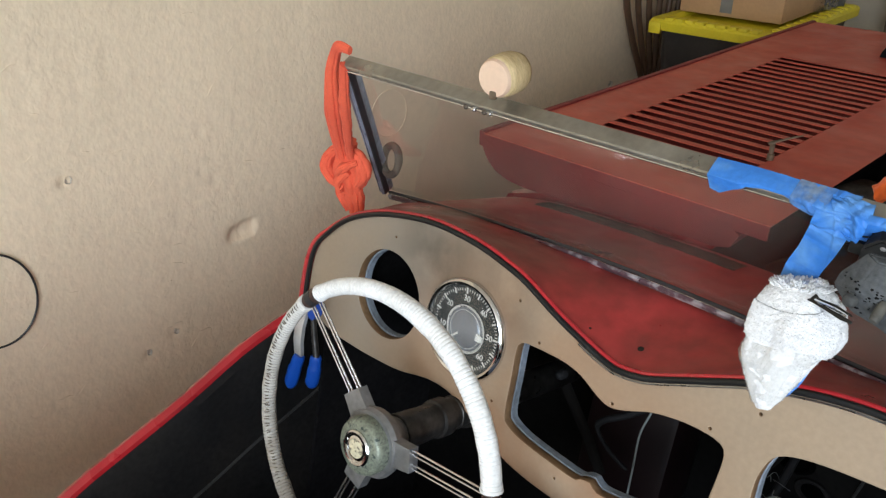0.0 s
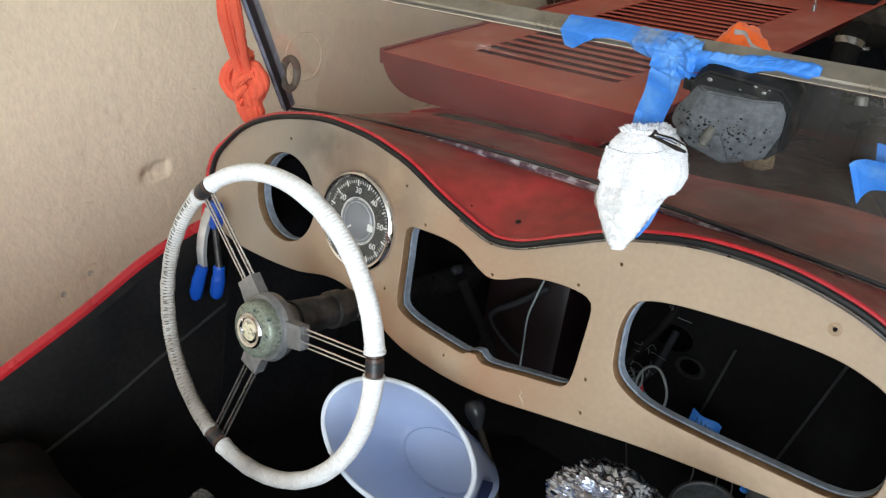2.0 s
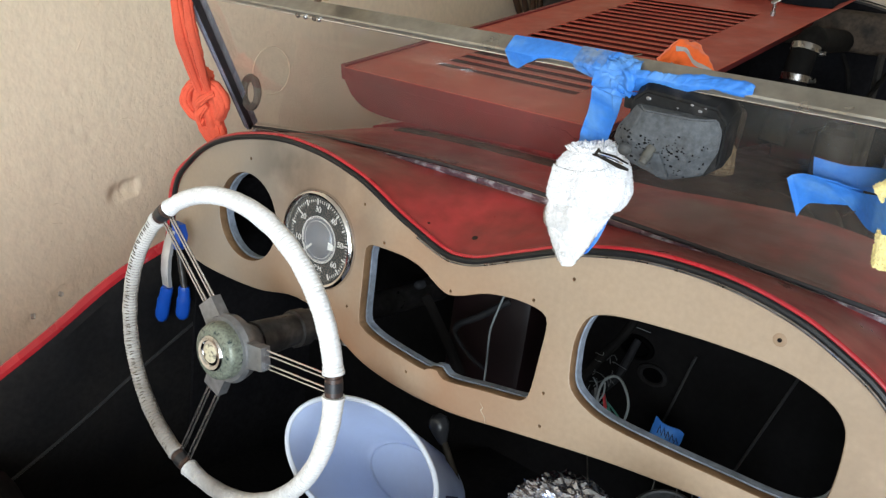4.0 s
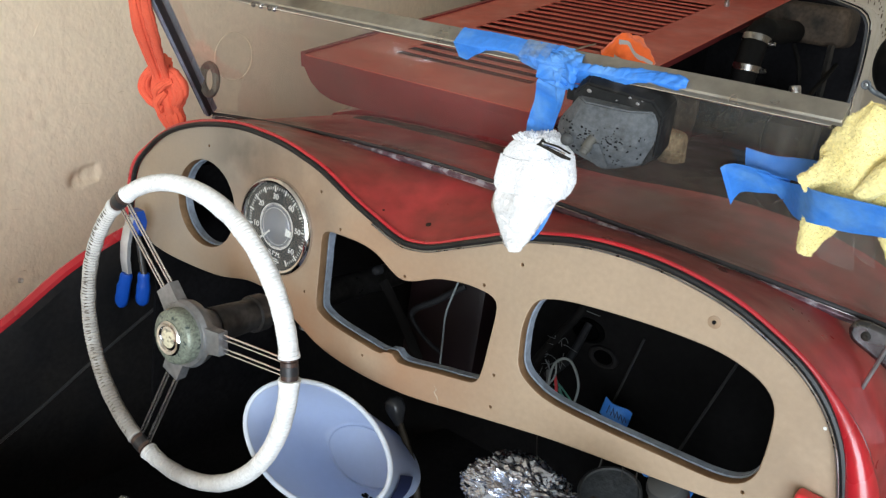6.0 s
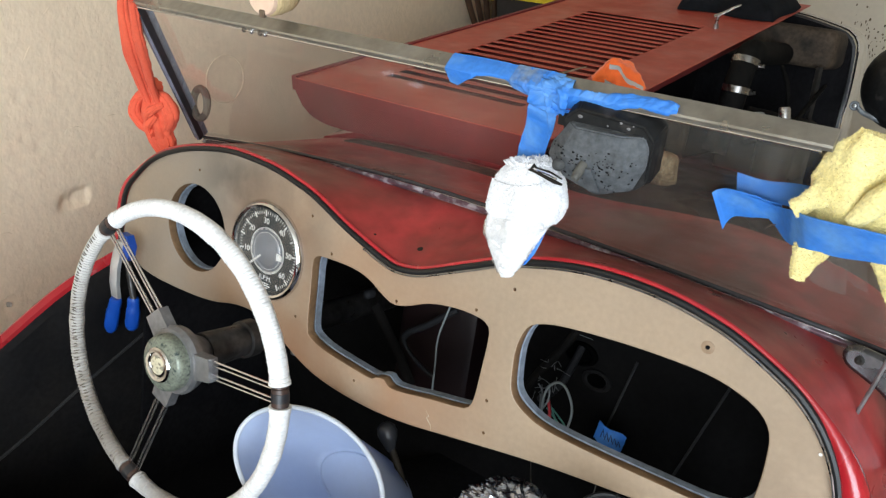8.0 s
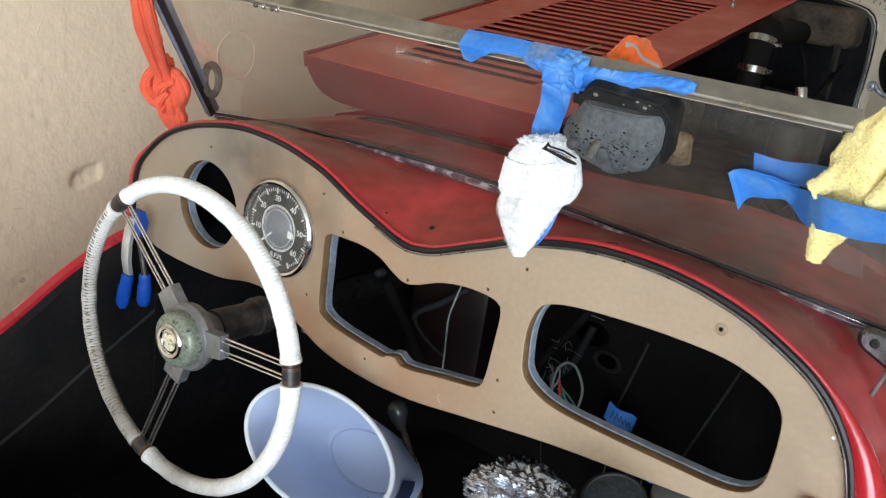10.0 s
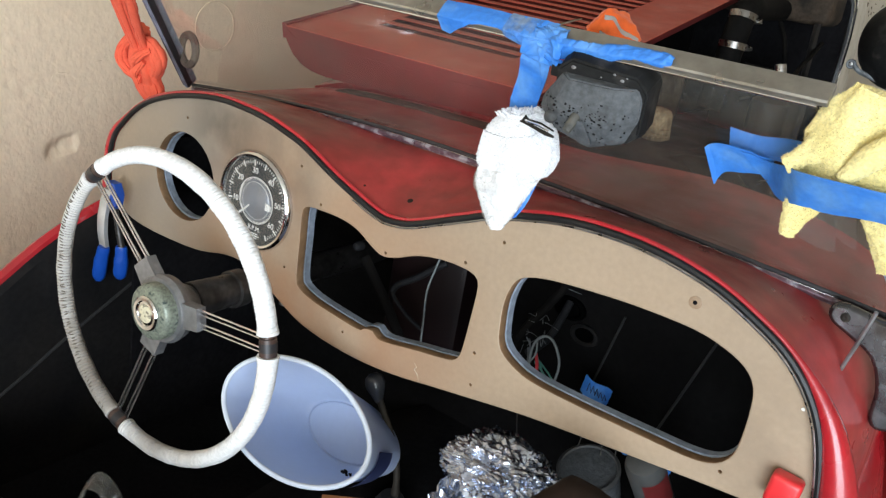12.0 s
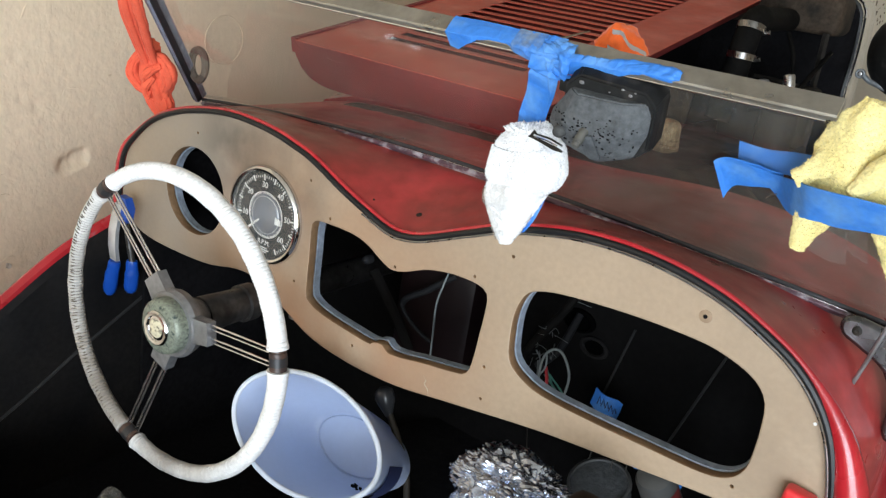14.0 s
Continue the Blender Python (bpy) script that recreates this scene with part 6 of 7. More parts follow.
sub("tape_back", band([(0.190, 0.012, 0.164), (0.215, 0.008, 0.162), (0.24, 0.004, 0.165), (0.28, -0.008, 0.166)], [(-0.25, 0.1, 1), (0.1, 0.1, 1), (0.1, 0.1, 1)], 0.015, end=0.024, crumple=0.0008, seed=8), BLUE_TAPE, tape2, T2)
film_piece = tagged(loose("plastic_sleeve", sheet(between([W(0.436, 0.118, 0.012), W(0.447, 0.112, 0.012), W(0.458, 0.106, 0.012)], [W(0.4284, 0.1630, 0.010), W(0.444, 0.1690, 0.010), W(0.4605, 0.1700, 0.010)], 24, 16), 0.0003, 0.0012, 6, 6), CLEAR_DIM, (0.29, 0.03, 0.11), "clear plastic film hanging under the glove", "film"))
flap = sub("film_flap", sheet(between([W(0.455, 0.106, 0.013), W(0.464, 0.102, 0.013), W(0.472, 0.098, 0.013)], [W(0.4585, 0.140, 0.012), W(0.468, 0.1480, 0.012), W(0.4775, 0.1530, 0.012)], 20, 14), 0.0003, 0.0012, 8, 5), CLEAR_DIM, film_piece, (0.29, 0.03, 0.11), "folded corner of the film")
film_piece.visible_shadow = flap.visible_shadow = False

# red cloth knotted round the side post
def twisted(pts, radii, grooves=5, depth=0.16, twist=2.0, flat=0.8, n=60, k=56, seed=0.0):
    """A rope of gathered cloth along points, with folds running round it."""
    P, rad = spline(pts, n), spline([(r, 0, 0) for r in radii], n)
    rings, side = [], Vector((1, 0, 0.3))
    for i, p in enumerate(P):
        d = (P[min(i + 1, n - 1)] - P[max(i - 1, 0)]).normalized()
        side = (side - d * side.dot(d)).normalized()
        up = d.cross(side)
        ring = []
        for j in range(k):
            a = 2 * math.pi * j / k
            w = math.sin(grooves * a + twist * i / n + seed)
            f = 1 - depth * (1 - abs(w)) ** 3 + depth * 0.5 * noise.noise(Vector((math.cos(a) * 1.5 + seed, math.sin(a) * 1.5, i * 5.0 / n)))
            ring.append(p + rad[i].x * f * (math.cos(a) * side + flat * math.sin(a) * up))
        rings.append(ring)
    return skin(rings)


rc = Vector((-0.70, 0.06, 0.08))
red_rag = loose("red_cloth", twisted([(-0.585, -0.060, 0.2340), (-0.606, -0.062, 0.2350), (-0.627, -0.050, 0.218), (-0.643, -0.038, 0.194), (-0.668, -0.010, 0.1454), (-0.690, 0.020, 0.1015), (-0.702, 0.045, 0.0620)], [0.006, 0.0115, 0.0155, 0.0160, 0.0145, 0.0130, 0.0100], 3, 0.20, 2.6, 0.75, 90, 64, 0.6),
                RED_CLOTH, rc, "coral red cloth knotted round the windscreen post", "cloth")
for q, rr, g, tw, fl, sd in (([(-0.5975, -0.056, 0.2140), (-0.6168, -0.034, 0.168), (-0.6450, 0.0, 0.1211), (-0.671, 0.030, 0.0834), (-0.684, 0.048, 0.0600)], [0.007, 0.0085, 0.0080, 0.0075, 0.006], 2, 2.0, 0.8, 2.0),
                             ([(-0.7010, 0.056, 0.0760), (-0.7296, 0.050, 0.0632), (-0.7436, 0.052, 0.0393), (-0.7345, 0.058, 0.0194), (-0.7083, 0.064, 0.0100)], [0.008, 0.0120, 0.0130, 0.0120, 0.009], 4, 3.0, 0.85, 1.0),
                             ([(-0.6966, 0.046, 0.0600), (-0.6785, 0.050, 0.0720), (-0.6660, 0.055, 0.0602), (-0.6680, 0.062, 0.0401), (-0.6854, 0.068, 0.0199)], [0.007, 0.0115, 0.0120, 0.0120, 0.009], 3, 2.5, 0.8, 4.0),
                             ([(-0.6680, 0.048, 0.0620), (-0.6832, 0.043, 0.0534), (-0.7042, 0.046, 0.0400), (-0.7150, 0.054, 0.0240)], [0.006, 0.0085, 0.0090, 0.006], 3, 4.0, 0.8, 2.5),
                             ([(-0.6893, 0.050, 0.0426), (-0.7114, 0.050, 0.0224), (-0.7155, 0.058, 0.0036)], [0.006, 0.0085, 0.0060], 2, 2.0, 0.7, 5.0)):
    sub("knot_turn", ruffle(twisted(q, rr, g, 0.22, tw, fl, 56, 48, sd), 0.0012, 70, sd), RED_CLOTH, red_rag, rc, "turn of twisted cloth")
sub("knot", ruffle(cloth_body([((-0.698, 0.052, 0.088), 0.014, 0.010), ((-0.706, 0.058, 0.066), 0.028, 0.014), ((-0.708, 0.062, 0.044), 0.031, 0.015), ((-0.708, 0.068, 0.022), 0.027, 0.013), ((-0.708, 0.076, 0.004), 0.019, 0.010)], 72, 0.10, 5, 7), 0.003, 50, 6), RED_CLOTH, red_rag, rc, "bulky middle of the knot")
sub("tail", ruffle(twisted([(-0.702, 0.070, 0.0335), (-0.702, 0.076, 0.0096), (-0.701, 0.082, -0.0124), (-0.700, 0.088, -0.0421)], [0.014, 0.0215, 0.0205, 0.012], 4, 0.22, 0.8, 0.5, 50, 60, 3.0), 0.0015, 60, 9), RED_CLOTH, red_rag, rc, "hanging end")
sub("tail", ruffle(twisted([(-0.734, 0.070, 0.0188), (-0.728, 0.076, -0.004), (-0.714, 0.084, -0.0288)], [0.010, 0.0145, 0.010], 3, 0.2, 1.0, 0.6, 40, 48, 1.0), 0.0015, 60, 4), RED_CLOTH, red_rag, rc, "hanging end")

# straw brush end resting on the rail
kc = W(-0.160, -0.042, -0.012)
KM = facing(kc, (0.10, -0.95, -0.22), (1, 0, 0)) @ Matrix.Scale(0.80, 4)
knob = tagged(thing("wooden_roller", "pale wooden roller wrapped in straw twine on the windscreen rail", "roller", CAR @ KM))
part("twine", ruffle(turned([(0.018, -0.042), (0.024, -0.040), (0.0275, -0.030), (0.0285, -0.016), (0.028, -0.002), (0.0255, 0.008)], 40), 0.0012, 90), STRAW, knob, "straw twine winding", smooth=80)
part("wooden_end", turned([(0.025, 0.004), (0.0255, 0.009), (0.023, 0.013), (0.0, 0.014)], 36), PINK, knob, "pale round wooden end")
part("bracket", box(-0.005, 0.005, -0.027, -0.016, 0.009, 0.0155, 0.002), BROWN_STEEL, knob, "small slotted bracket")

# orange rag behind the rail
oc = Vector((-0.01, 0.08, 0.215))
orag = loose("orange_cloth", ruffle(ruffle(cloth_body([((0.004, 0.045, 0.214), 0.008, 0.010), ((0.020, 0.05, 0.224), 0.012, 0.018), ((0.042, 0.055, 0.222), 0.012, 0.019), ((0.060, 0.06, 0.211), 0.006, 0.012)], 40, 0.10, 1, 4), 0.004, 50, 3), 0.0015, 120, 4), ORANGE, oc, "crumpled orange cloth with a grey stripe behind the rail", "cloth")
STRIPE = material("reflective_grey", (0.33, 0.37, 0.40), 0.5, color2=(0.45, 0.35, 0.28), scale=80)
for line in ([(0.022, 0.2372), (0.035, 0.2368), (0.044, 0.2296), (0.053, 0.2283), (0.063, 0.2280)], [(0.020, 0.222), (0.030, 0.2205), (0.040, 0.2165)]):
    spots = []
    for x, _, z in spline([(x, 0, z) for x, z in line], 22):
        hit, spot, normal, face = orag.ray_cast(Vector((x, -0.10, z + 0.065)) - oc, Vector((0, 0.9, -0.44)))
        if hit:
            spots.append((spot, normal))
    if len(spots) > 4:
        part("grey_stripe", sheet([[q + n0 * 0.0011 + Vector((0.0, -0.3, 1)).normalized() * (0.0024 * (k - 1)) for k in range(3)] for q, n0 in spots], 0.0005), STRIPE, orag, "grey reflective stripe")
orag.matrix_world = CAR @ Matrix.Translation(oc + Vector((0.0205, 0, 0.004))) @ Matrix.Diagonal((0.78, 0.9, 0.95, 1))

# black cloth lying on the bonnet
bc = Hd(-0.098, 1.085, 0.03)
bm = bmesh.new()
n = 30
g = []
for i in range(n):
    row = []
    for j in range(n):
        u, v = i / (n - 1) * 2 - 1, j / (n - 1) * 2 - 1
        q = min(1.0, max(abs(u), abs(v)))
        r = (1 + 0.22 * noise.noise(Vector((math.atan2(v, u) * 1.3, 3, 0)))) if q > 0 else 1
        k = max(0.0, 1 - q ** 2.2)
        h = 0.004 + 0.062 * k ** 0.6 * (0.8 + 0.5 * noise.fractal(Vector((u * 1.7, v * 1.7, 5)), 1, 2, 3))
        row.append(bm.verts.new(Hd(-0.098 + 0.112 * u * r, 1.098 + 0.106 * v * r, h)))
    g.append(row)
for i in range(n - 1):
    for j in range(n - 1):
        bm.faces.new((g[i][j], g[i + 1][j], g[i + 1][j + 1], g[i][j + 1]))
ex = bmesh.ops.extrude_face_region(bm, geom=bm.faces[:])
for v in ex["geom"]:
    if isinstance(v, bmesh.types.BMVert):
        v.co -= HZ * 0.003
loose("black_cloth", bm, BLACK_CLOTH, bc, "crumpled black cloth lying on the folded bonnet", "cloth")

PALE_STEEL = material("zinc_plated_steel", (0.62, 0.63, 0.64), 0.42, 0.55, color2=(0.42, 0.41, 0.40), scale=30, grain=0.1)
# spring clamp with blue grips hung inside the scuttle
pc = Vector((-0.645, -0.03, -0.22))
clamp = loose("hand_clamp", skin([[Vector((x - w, y, z)), Vector((x, y - 0.003, z)), Vector((x + w, y, z)), Vector((x + w, y + 0.006, z)), Vector((x - w, y + 0.006, z))] for x, y, z, w in ((-0.6465, -0.034, -0.1350, 0.0085), (-0.6520, -0.037, -0.1570, 0.0090), (-0.6548, -0.039, -0.1800, 0.0092), (-0.6540, -0.040, -0.2042, 0.0090), (-0.6475, -0.040, -0.2300, 0.0080))]), PALE_STEEL, pc, "steel hand clamp with blue grips clipped to the dash", "clamp")
for q in ([(-0.6440, -0.040, -0.2240), (-0.6529, -0.040, -0.2540), (-0.6610, -0.038, -0.2860)], [(-0.6246, -0.024, -0.2200), (-0.6266, -0.023, -0.2455), (-0.6315, -0.022, -0.2760)]):
    sub("grip", ruffle(tube(spline(q, 14), [0.0078] + [0.0092] * 4 + [0.0105] * 6 + [0.0098, 0.0085, 0.005], 16, flat=0.7), 0.0006, 60), BLUE_GRIP, clamp, pc, "blue plastic grip")
sub("jaw", skin([[Vector((x - w, y, z)), Vector((x + w, y, z)), Vector((x + w, y + 0.012, z)), Vector((x - w, y + 0.012, z))] for x, y, z, w in ((-0.6400, -0.034, -0.1230, 0.009), (-0.6330, -0.034, -0.1380, 0.0105), (-0.6350, -0.034, -0.1560, 0.0085), (-0.6380, -0.032, -0.1640, 0.004))]), BLUE_GRIP, clamp, pc, "blue clamp jaw")
sub("second_arm", tube([(-0.6378, -0.028, -0.1576), (-0.6330, -0.025, -0.1898), (-0.6240, -0.024, -0.2227)], [0.004, 0.0050, 0.0050], 8), COLUMN, clamp, pc)

# milky plastic bin lying in the footwell
axis = Vector((-0.09, 0.83, -0.545)).normalized()
BM_ = facing(Vector((-0.1717, -0.1009, -0.2614)), -axis, (0.995, 0.058, -0.077))


def oval(rx, ry, z, k=56):
    return [Vector((1.025 * rx * math.cos(2 * math.pi * i / k) * (1 + 0.03 * math.cos(4 * math.pi * i / k)), ry * math.sin(2 * math.pi * i / k), z)) for i in range(k)]


waste_bin = tagged(thing("plastic_bin", "milky blue-white plastic bin lying in the footwell", "bin", CAR @ BM_))
part("shell", skin([oval(0.074, 0.044, -0.150), oval(0.078, 0.047, -0.147), oval(0.1010, 0.0640, -0.004), oval(0.1030, 0.0655, 0.001), oval(0.1000, 0.0625, 0.002), oval(0.0985, 0.0615, -0.004), oval(0.0835, 0.0515, -0.09), oval(0.074, 0.0455, -0.122), oval(0.066, 0.0405, -0.134), oval(0.0605, 0.037, -0.1385), oval(0.0575, 0.0352, -0.1385), oval(0.0545, 0.0335, -0.1355), oval(0.034, 0.021, -0.1345), oval(0.012, 0.008, -0.1345)]), PLASTIC, waste_bin, "milky plastic bin body")
part("rim", tube(oval(0.1016, 0.0642, 0.0, 72), 0.0032, 10, True), material("white_rim", (0.62, 0.67, 0.76), 0.4, scale=10), waste_bin, "white rolled rim")
for k in range(5):
    part("debris", ruffle(box(0.040 + 0.004 * k, 0.046 + 0.003 * k, -0.038 + 0.002 * (k % 2), -0.035 + 0.003 * (k % 2), -0.098, -0.094, 0.001), 0.002, 200), BLACK_MATT, waste_bin, "dark scrap of dirt")
part("label", skin([[Vector((0.1105 * s * math.cos(a), 0.0690 * s * math.sin(a), z)) for a in [radians(-34 + 4.5 * i) for i in range(12)]] for z, s in ((-0.030, 0.955), (-0.095, 0.845))], False), INK, waste_bin, "dark blue label")

# crumpled foil
fc = Vector((0.054, -0.002, -0.256))
bm = bmesh.new()
bmesh.ops.create_icosphere(bm, subdivisions=6, radius=1)
for v in bm.verts:
    p = v.co.copy()
    q = p * 1.6 + Vector((noise.noise(p * 3), noise.noise(p * 3 + Vector((7, 0, 0))), noise.noise(p * 3 + Vector((0, 9, 0))))) * 0.3
    r = 1 + 0.22 * noise.fractal(p * 1.5 + Vector((4, 0, 0)), 1, 2, 2)
    for size, deep in ((2.6, 0.20), (5.0, 0.13), (9.0, 0.08), (15.0, 0.05)):
        d, _ = noise.voronoi(q * size * 0.6)
        r += deep * (d[0] * 1.5 - 0.6)
    r += 0.05 * abs(noise.noise(q * 9))
    v.co = Vector((p.x * 0.060, p.y * 0.046, p.z * (0.030 if p.z > 0 else 0.042))) * r + fc
loose("foil_ball", bm, FOIL, fc, "crumpled ball of shiny aluminium foil", "foil", smooth=11)
tagged(loose("foil_scrap", ruffle(band([(0.004, -0.048, -0.284), (0.022, -0.051, -0.279), (0.042, -0.053, -0.285)], (0, 1, 0.4), 0.036, crumple=0.012, seed=4), 0.0015, 90), FOIL, (0.0, -0.055, -0.28), "torn sheet of crumpled foil", "foil", smooth=20))

# tin, bottle, brown cushion and board in the passenger footwell
tin = tagged(thing("paint_tin", "grey paint tin with its lid on in the footwell", "tin", CAR @ facing((0.117, 0.098, -0.270), (-0.1, -0.35, 0.9))))
part("tin_body", turned([(0.036, -0.10), (0.036, 0.0), (0.0375, 0.001), (0.0375, 0.004)], 36), MOTOR, tin)
part("tin_lid", turned([(0.0375, 0.002), (0.0375, 0.006), (0.034, 0.007), (0.033, 0.003), (0, 0.003)], 36), material("tin_grey", (0.065, 0.065, 0.065), 0.6, 0.0, scale=20, grain=0.1), tin, "dull grey lid")
bottle = tagged(thing("plastic_bottle", "white bottle with a red label in the footwell", "bottle", CAR @ facing((0.181, 0.080, -0.214), (-0.15, -0.55, 0.8))))
part("bottle_body", turned([(0.018, -0.10), (0.022, -0.09), (0.022, -0.002), (0.019, 0.006), (0.012, 0.009), (0, 0.010)], 28), material("grey_white_plastic", (0.085, 0.085, 0.083), 0.5, scale=14, grain=0.1), bottle)
part("bottle_label", skin([[Vector((0.0226 * math.cos(radians(a)), 0.0226 * math.sin(radians(a)), z)) for a in range(-75, 20, 5)] for z in (-0.06, -0.012)], False), RED_DARK, bottle, "red label")
loose("leather_pad", ruffle(cloth_body([((0.135, -0.135, -0.222), 0.012, 0.02), ((0.155, -0.115, -0.205), 0.03, 0.03), ((0.185, -0.095, -0.192), 0.04, 0.035), ((0.225, -0.07, -0.200), 0.03, 0.03), ((0.245, -0.06, -0.215), 0.01, 0.01)], 36, 0.05, 1, 3), 0.003, 30), material("brown_leather", (0.016, 0.009, 0.006), 0.7, spec=0.2, color2=(0.018, 0.009, 0.005), scale=10, grain=0.1), (0.17, -0.095, -0.18), "dark brown leather pad beside the foil", "pad")
loose("wooden_board", skin([[Vector((-0.042 + 0.137 * t + a, -0.189 + 0.192 * t * 0.62 + b, -0.244 - 0.004 * t + d)) for a, b, d in ((0, 0, 0.000), (0.03, -0.045, 0.000), (0.03, -0.045, -0.018), (0, 0, -0.018))] for t in (0, 0.5, 1.0, 1.3)]), WOOD, (0.04, -0.13, -0.25), "reddish brown wooden board lying in the cockpit", "board")
tagged(loose("plastic_sheet", band([(-0.30, -0.285, -0.345), (-0.288, -0.28, -0.322), (-0.270, -0.272, -0.330), (-0.262, -0.268, -0.35)], (0.4, -0.9, -0.5), 0.022, crumple=0.004), CLEAR_DIM, (-0.28, -0.28, -0.335), "scrap of clear plastic sheet on the seat", "sheet")).visible_shadow = False
WIRE_STRAW = material("dull_straw_wire", (0.05, 0.046, 0.04), 0.6)
for k, pts in enumerate(([(0.10, 0.10, -0.185), (0.115, 0.12, -0.23), (0.12, 0.12, -0.30)], [(0.075, 0.10, -0.19), (0.09, 0.12, -0.25), (0.07, 0.10, -0.31)], [(0.0, 0.10, -0.20), (0.03, 0.06, -0.225), (0.05, 0.03, -0.24)], [(0.12, 0.09, -0.18), (0.135, 0.12, -0.24), (0.13, 0.12, -0.30)])):
    part("wire", tube(spline(pts, 14), 0.0008, 5), WIRE_STRAW, loom, "thin pale hanging wire")

# blue tape tag in the glove box, with a scribble
tagc = Vector((0.051, 0.245, -0.247))
tg = loose("tape_tag", band([(0.031, 0.24, -0.243), (0.045, 0.236, -0.247), (0.062, 0.242, -0.249), (0.068, 0.25, -0.256)], (0.15, 0, 1), 0.027, crumple=0.001), BLUE_TAPE, tagc, "blue tape tag with scribbled ink on a cable", "tag")
for k in range(5):
    sub("ink_mark", tube([(0.040 + 0.006 * k, 0.2355, -0.250 - 0.001 * k), (0.042 + 0.006 * k, 0.235, -0.237 - 0.002 * k), (0.045 + 0.006 * k, 0.2355, -0.248 - 0.001 * k)], 0.0007, 5), INK, tg, tagc)
loose("tape_scrap", band([(0.15, 0.10, -0.215), (0.18, 0.10, -0.219), (0.205, 0.10, -0.226)], (0, 1, 0.3), 0.025, crumple=0.003), BLUE_TAPE, (0.18, 0.10, -0.22), "scrap of blue tape in the glove box", "tape")

# red plastic block on the dash corner
rb = Vector((0.3265, -0.009, -0.1175))
RBM = Matrix.Translation(rb) @ Matrix.Rotation(radians(4), 4, "Y")
loose_block = box(-0.0135, 0.0135, -0.009, 0.009, -0.0165, 0.0145, 0.0045, 4)
tagged(part("red_block", loose_block, RED_PLASTIC, None, "", CAR @ RBM), "red plastic block stuck on the corner of the dash", "block")

# ---- far end of the garage ----
TX0, TX1, TY0, TY1, TZ = -1.015, -0.605, 1.655, 2.42, 0.955


def tote(z0, z1, lid, name_label):
    root = thing("storage_tote", name_label, "storage tote", Matrix.Translation((TX1, TY0, z0)) @ Matrix.Rotation(radians(4), 4, "Z") @ Matrix.Translation((-TX1, -TY0, 0)), "stacked totes")
    h = z1 - z0
    def rr(s, z, r=0.03):
        cx, cy, hx, hy = (TX0 + TX1) / 2, (TY0 + TY1) / 2, (TX1 - TX0) / 2 - s, (TY1 - TY0) / 2 - s
        return [Vector((cx + sx * (hx - r) + r * math.cos(a), cy + sy * (hy - r) + r * math.sin(a), z)) for sx, sy, b in ((1, 1, 0), (-1, 1, 90), (-1, -1, 180), (1, -1, 270)) for a in (radians(b + 22.5 * i) for i in range(5))]
    part("tub", skin([rr(0.06, 0.0), rr(0.03, h - 0.04), rr(0.025, h - 0.035)]), TOTE, root, "black plastic tub")
    part("lid", skin([rr(0.012, h - 0.036), rr(0.002, h - 0.034), rr(0.0, h - 0.010), rr(0.006, h - 0.002), rr(0.035, h), rr(0.045, h - 0.014), rr(0.10, h - 0.014)]), lid, root, "ribbed yellow lid")
    for i in range(9):
        x = TX0 + 0.07 + i * (TX1 - TX0 - 0.14) / 8
        part("lid_rib", box(x - 0.014, x + 0.014, TY0 + 0.004, TY0 + 0.042, h - 0.006, h + 0.006, 0.003), lid, root)
    for i in range(12):
        y = TY0 + 0.08 + i * (TY1 - TY0 - 0.16) / 11
        part("lid_rib", box(TX1 - 0.042, TX1 - 0.004, y - 0.016, y + 0.016, h - 0.006, h + 0.006, 0.003), lid, root)
        if i % 3 == 1:
            part("lid_hole", box(TX1 - 0.036, TX1 - 0.012, y + 0.019, y + 0.038, h - 0.004, h + 0.001), BLACK_MATT, root)
    for x in (TX0 + 0.03, TX1 - 0.03):
        part("latch", box(x - 0.02, x + 0.02, TY0 - 0.004, TY0 + 0.004, h - 0.045, h - 0.01, 0.002), lid, root)
    return root


tote(0.0, 0.44, YELLOW, "black storage tote with yellow lid on the floor")
tote(0.44, TZ, YELLOW, "black storage tote with ribbed yellow lid, stacked")
carton = thing("carton", "brown cardboard carton standing on the yellow lid", "carton", Matrix.Translation((-0.862, 2.02, TZ)) @ Matrix.Rotation(radians(5), 4, "Z"))
part("box_body", box(-0.165, 0.165, -0.20, 0.19, 0.0, 0.30, 0.004), CARDBOARD, carton)
part("tape_patch", box(-0.030, 0.008, -0.2025, -0.2005, 0.012, 0.065), material("grey_tape", (0.20, 0.20, 0.20), 0.4, scale=30), carton, "grey tape patch")
part("flap_seam", box(-0.165, 0.165, -0.2015, -0.2005, 0.288, 0.2895), RED_DARK, carton)
jar = thing("grey_bin", "grey plastic tub with crumpled wrap beside the carton", "tub", Matrix.Translation((-0.735, 2.31, TZ)))
part("tub_body", turned([(0.05, 0.0), (0.058, 0.15), (0.062, 0.16), (0.0, 0.16)], 24), material("grey_tub", (0.09, 0.09, 0.095), 0.5, scale=14), jar)
part("wrap", ruffle(cloth_body([((0.03, -0.20, 0.02), 0.02, 0.015), ((0.04, -0.12, 0.03), 0.03, 0.025), ((0.03, -0.05, 0.02), 0.02, 0.015)], 24, 0.2, 3, 4), 0.008, 40), CLEAR, jar, "crumpled clear wrap")

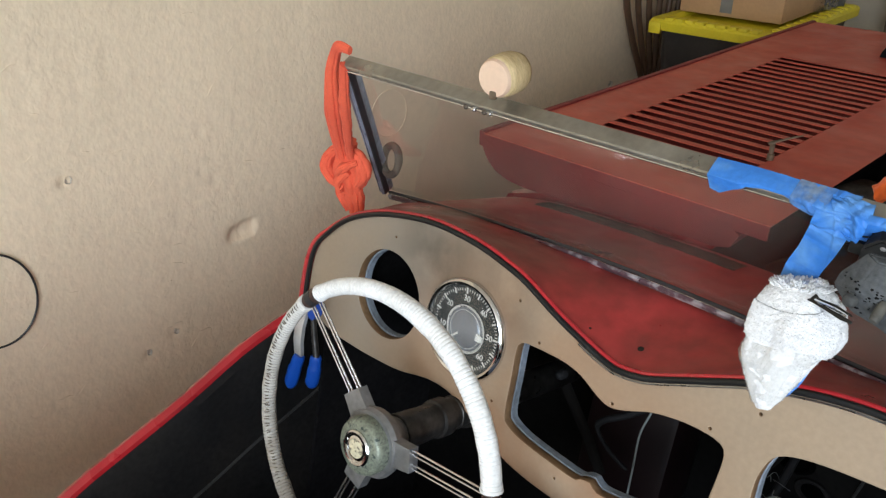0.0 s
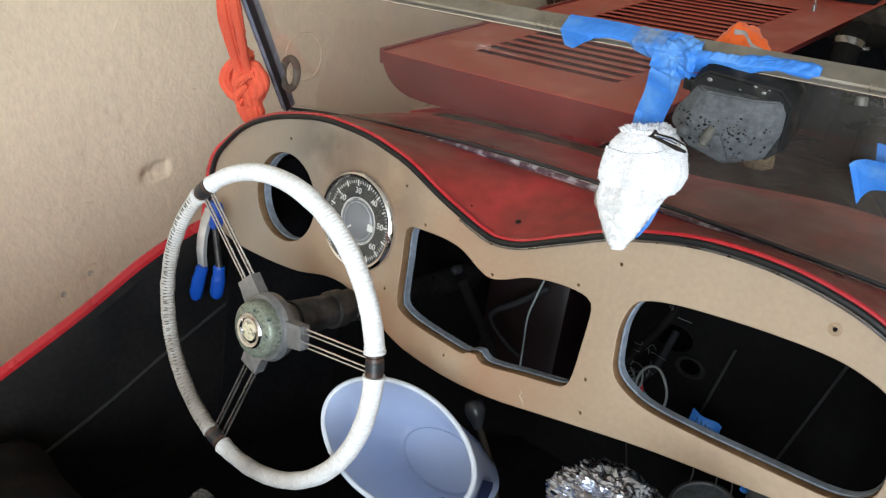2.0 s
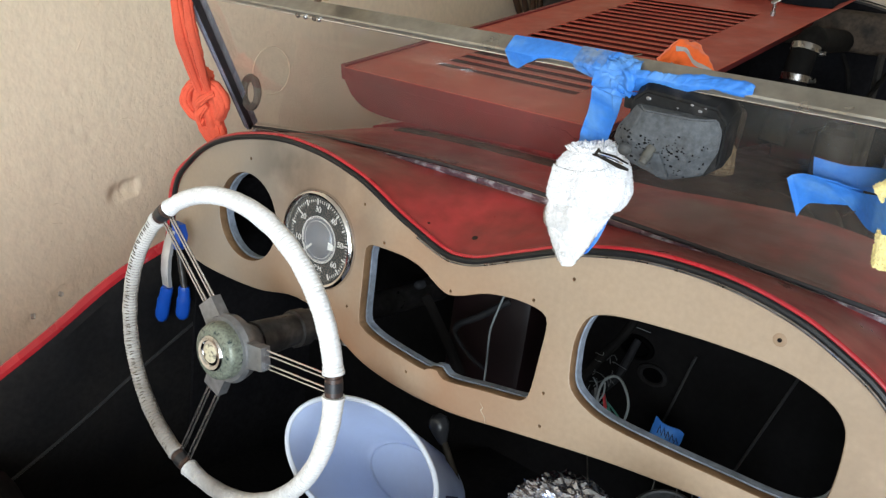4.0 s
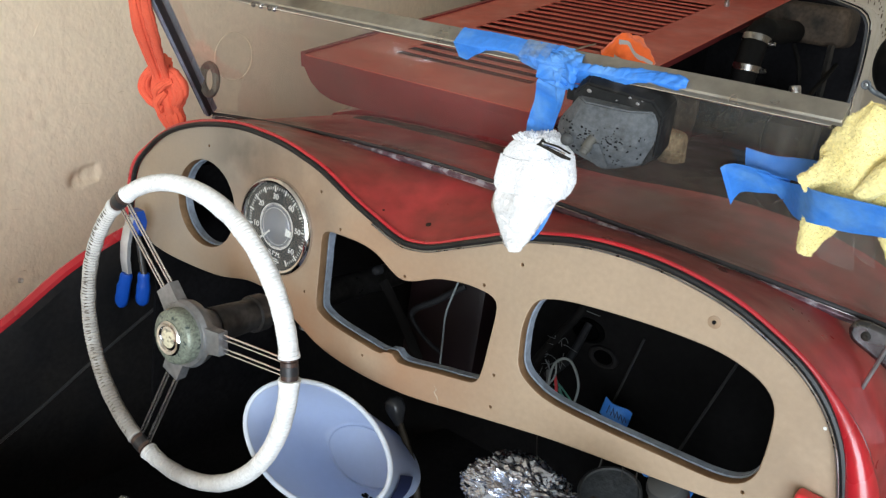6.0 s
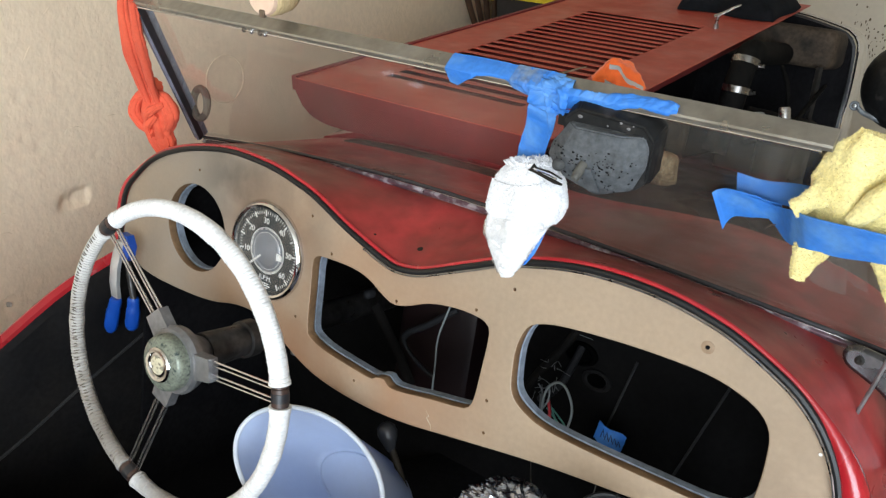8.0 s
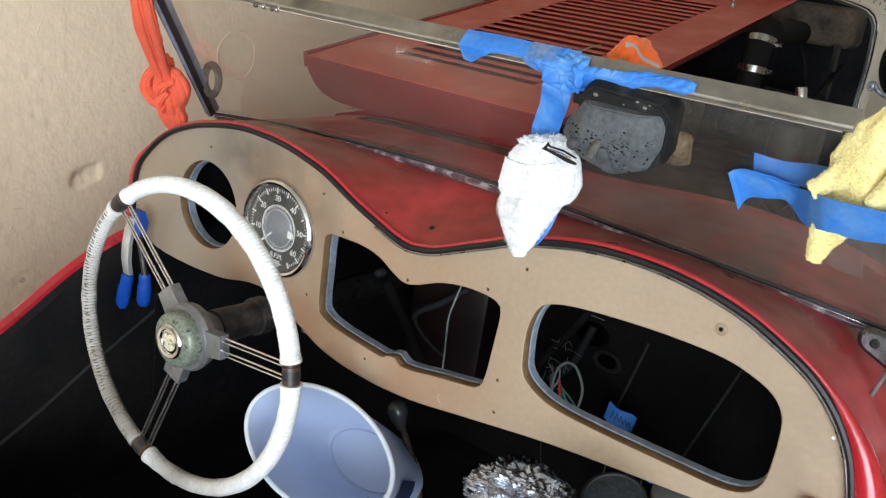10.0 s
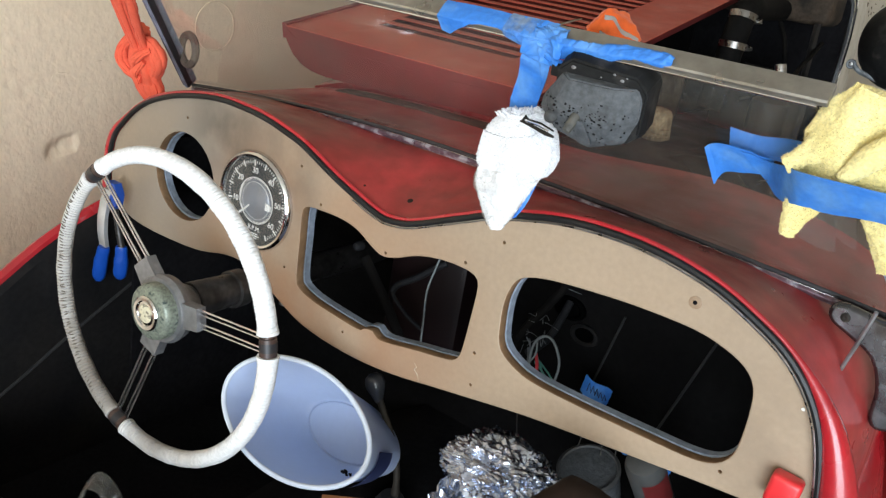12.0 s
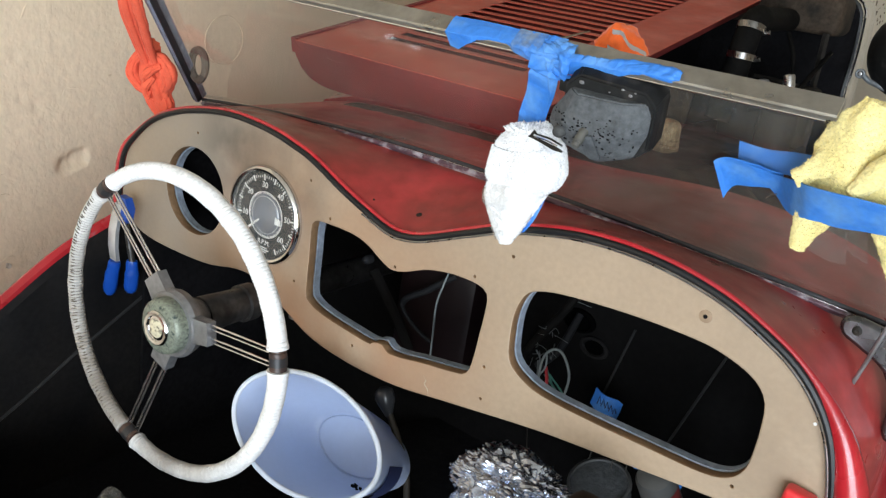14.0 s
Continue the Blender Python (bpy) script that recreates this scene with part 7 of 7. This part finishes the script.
# chair with a spindle back between tote and wall
ch = thing("wooden_chair", "dark wooden fan-back chair against the wall", "chair", pose(-1.098, 1.86, 0, 0, 0, 90))
for k in range(8):
    xt = -0.235 + 0.47 * k / 7
    part("back_post" if k in (0, 7) else "spindle", tube(spline([(xt * 0.15, 0.0, 0.44), (xt * 0.30, 0, 0.68), (xt * 0.72, 0.0, 0.86), (xt * 1.0, 0.0, 1.02), (xt * 0.98, 0.0, 1.25)], 22), 0.011 if k in (0, 7) else 0.010, 10), DARK_WOOD, ch)
part("top_rail", tube(spline([(-0.24, 0.0, 1.24), (0, 0.0, 1.29), (0.24, 0.0, 1.24)], 14), 0.020, 10, flat=0.7), DARK_WOOD, ch)
part("seat", box(-0.16, 0.16, -0.045, 0.045, 0.42, 0.45, 0.008), DARK_WOOD, ch)
for x in (-0.13, 0.13):
    part("leg", tube([(x * 1.1, 0.0, 0.0), (x, 0, 0.43)], 0.016, 10), DARK_WOOD, ch)

# old ladder standing against the far wall
lad = thing("wooden_ladder", "grey-brown wooden ladder leaning on the far wall", "ladder", pose(-0.62, 2.64, 0, 0, 0, 0))
OLD = material("old_wood", (0.20, 0.15, 0.10), 0.7, color2=(0.13, 0.10, 0.07), scale=10, grain=0.2, stretch=(15, 15, 2))
for x in (-0.40, 0.0):
    part("rail", box(x - 0.016, x + 0.016, -0.03, 0.03, 0, 2.0, 0.003), OLD, lad)
for k in range(7):
    part("rung", tube([(-0.40, 0, 0.14 + 0.28 * k), (0.0, 0, 0.14 + 0.28 * k)], 0.014, 10), OLD, lad)

# oily splashes on the far wall
OIL = material("brown_oil_stain", (0.13, 0.085, 0.045), 0.6, color2=(0.06, 0.038, 0.02), scale=60)
rnd = random.Random(4)
for k in range(170):
    y0 = rnd.gauss(0, 1)
    x, z, r = -0.045 + 0.045 * rnd.gauss(0, 1), 0.70 + 0.09 * rnd.gauss(0, 1), 0.0011 + 0.0027 * rnd.random() ** 2
    ring = [Vector((x + r * 0.8 * math.cos(a) * (1 + 0.3 * rnd.random()), FAR - 0.0015, z + r * (1.0 + 1.6 * y0 * y0 * 0.4) * math.sin(a))) for a in [i * math.pi / 5 for i in range(10)]]
    bm = bmesh.new()
    skin([[p + Vector((0, 0.003, 0)) for p in ring], ring], True, True, bm)
    tagged(part("oil_splash", bm, OIL, None, "dark oily splash on the wall"), category="stain", kind="structure")
# wire hoop hung on the left wall
tagged(part("wire_hoop", tube([(LEFT + 0.004, -0.312 + 0.078 * math.cos(a), 0.632 + 0.098 * math.sin(a)) for a in [i * math.pi / 24 for i in range(48)]], 0.0022, 8, True), RUBBER, None), "dark wire hoop hanging on the cream wall", "hoop")
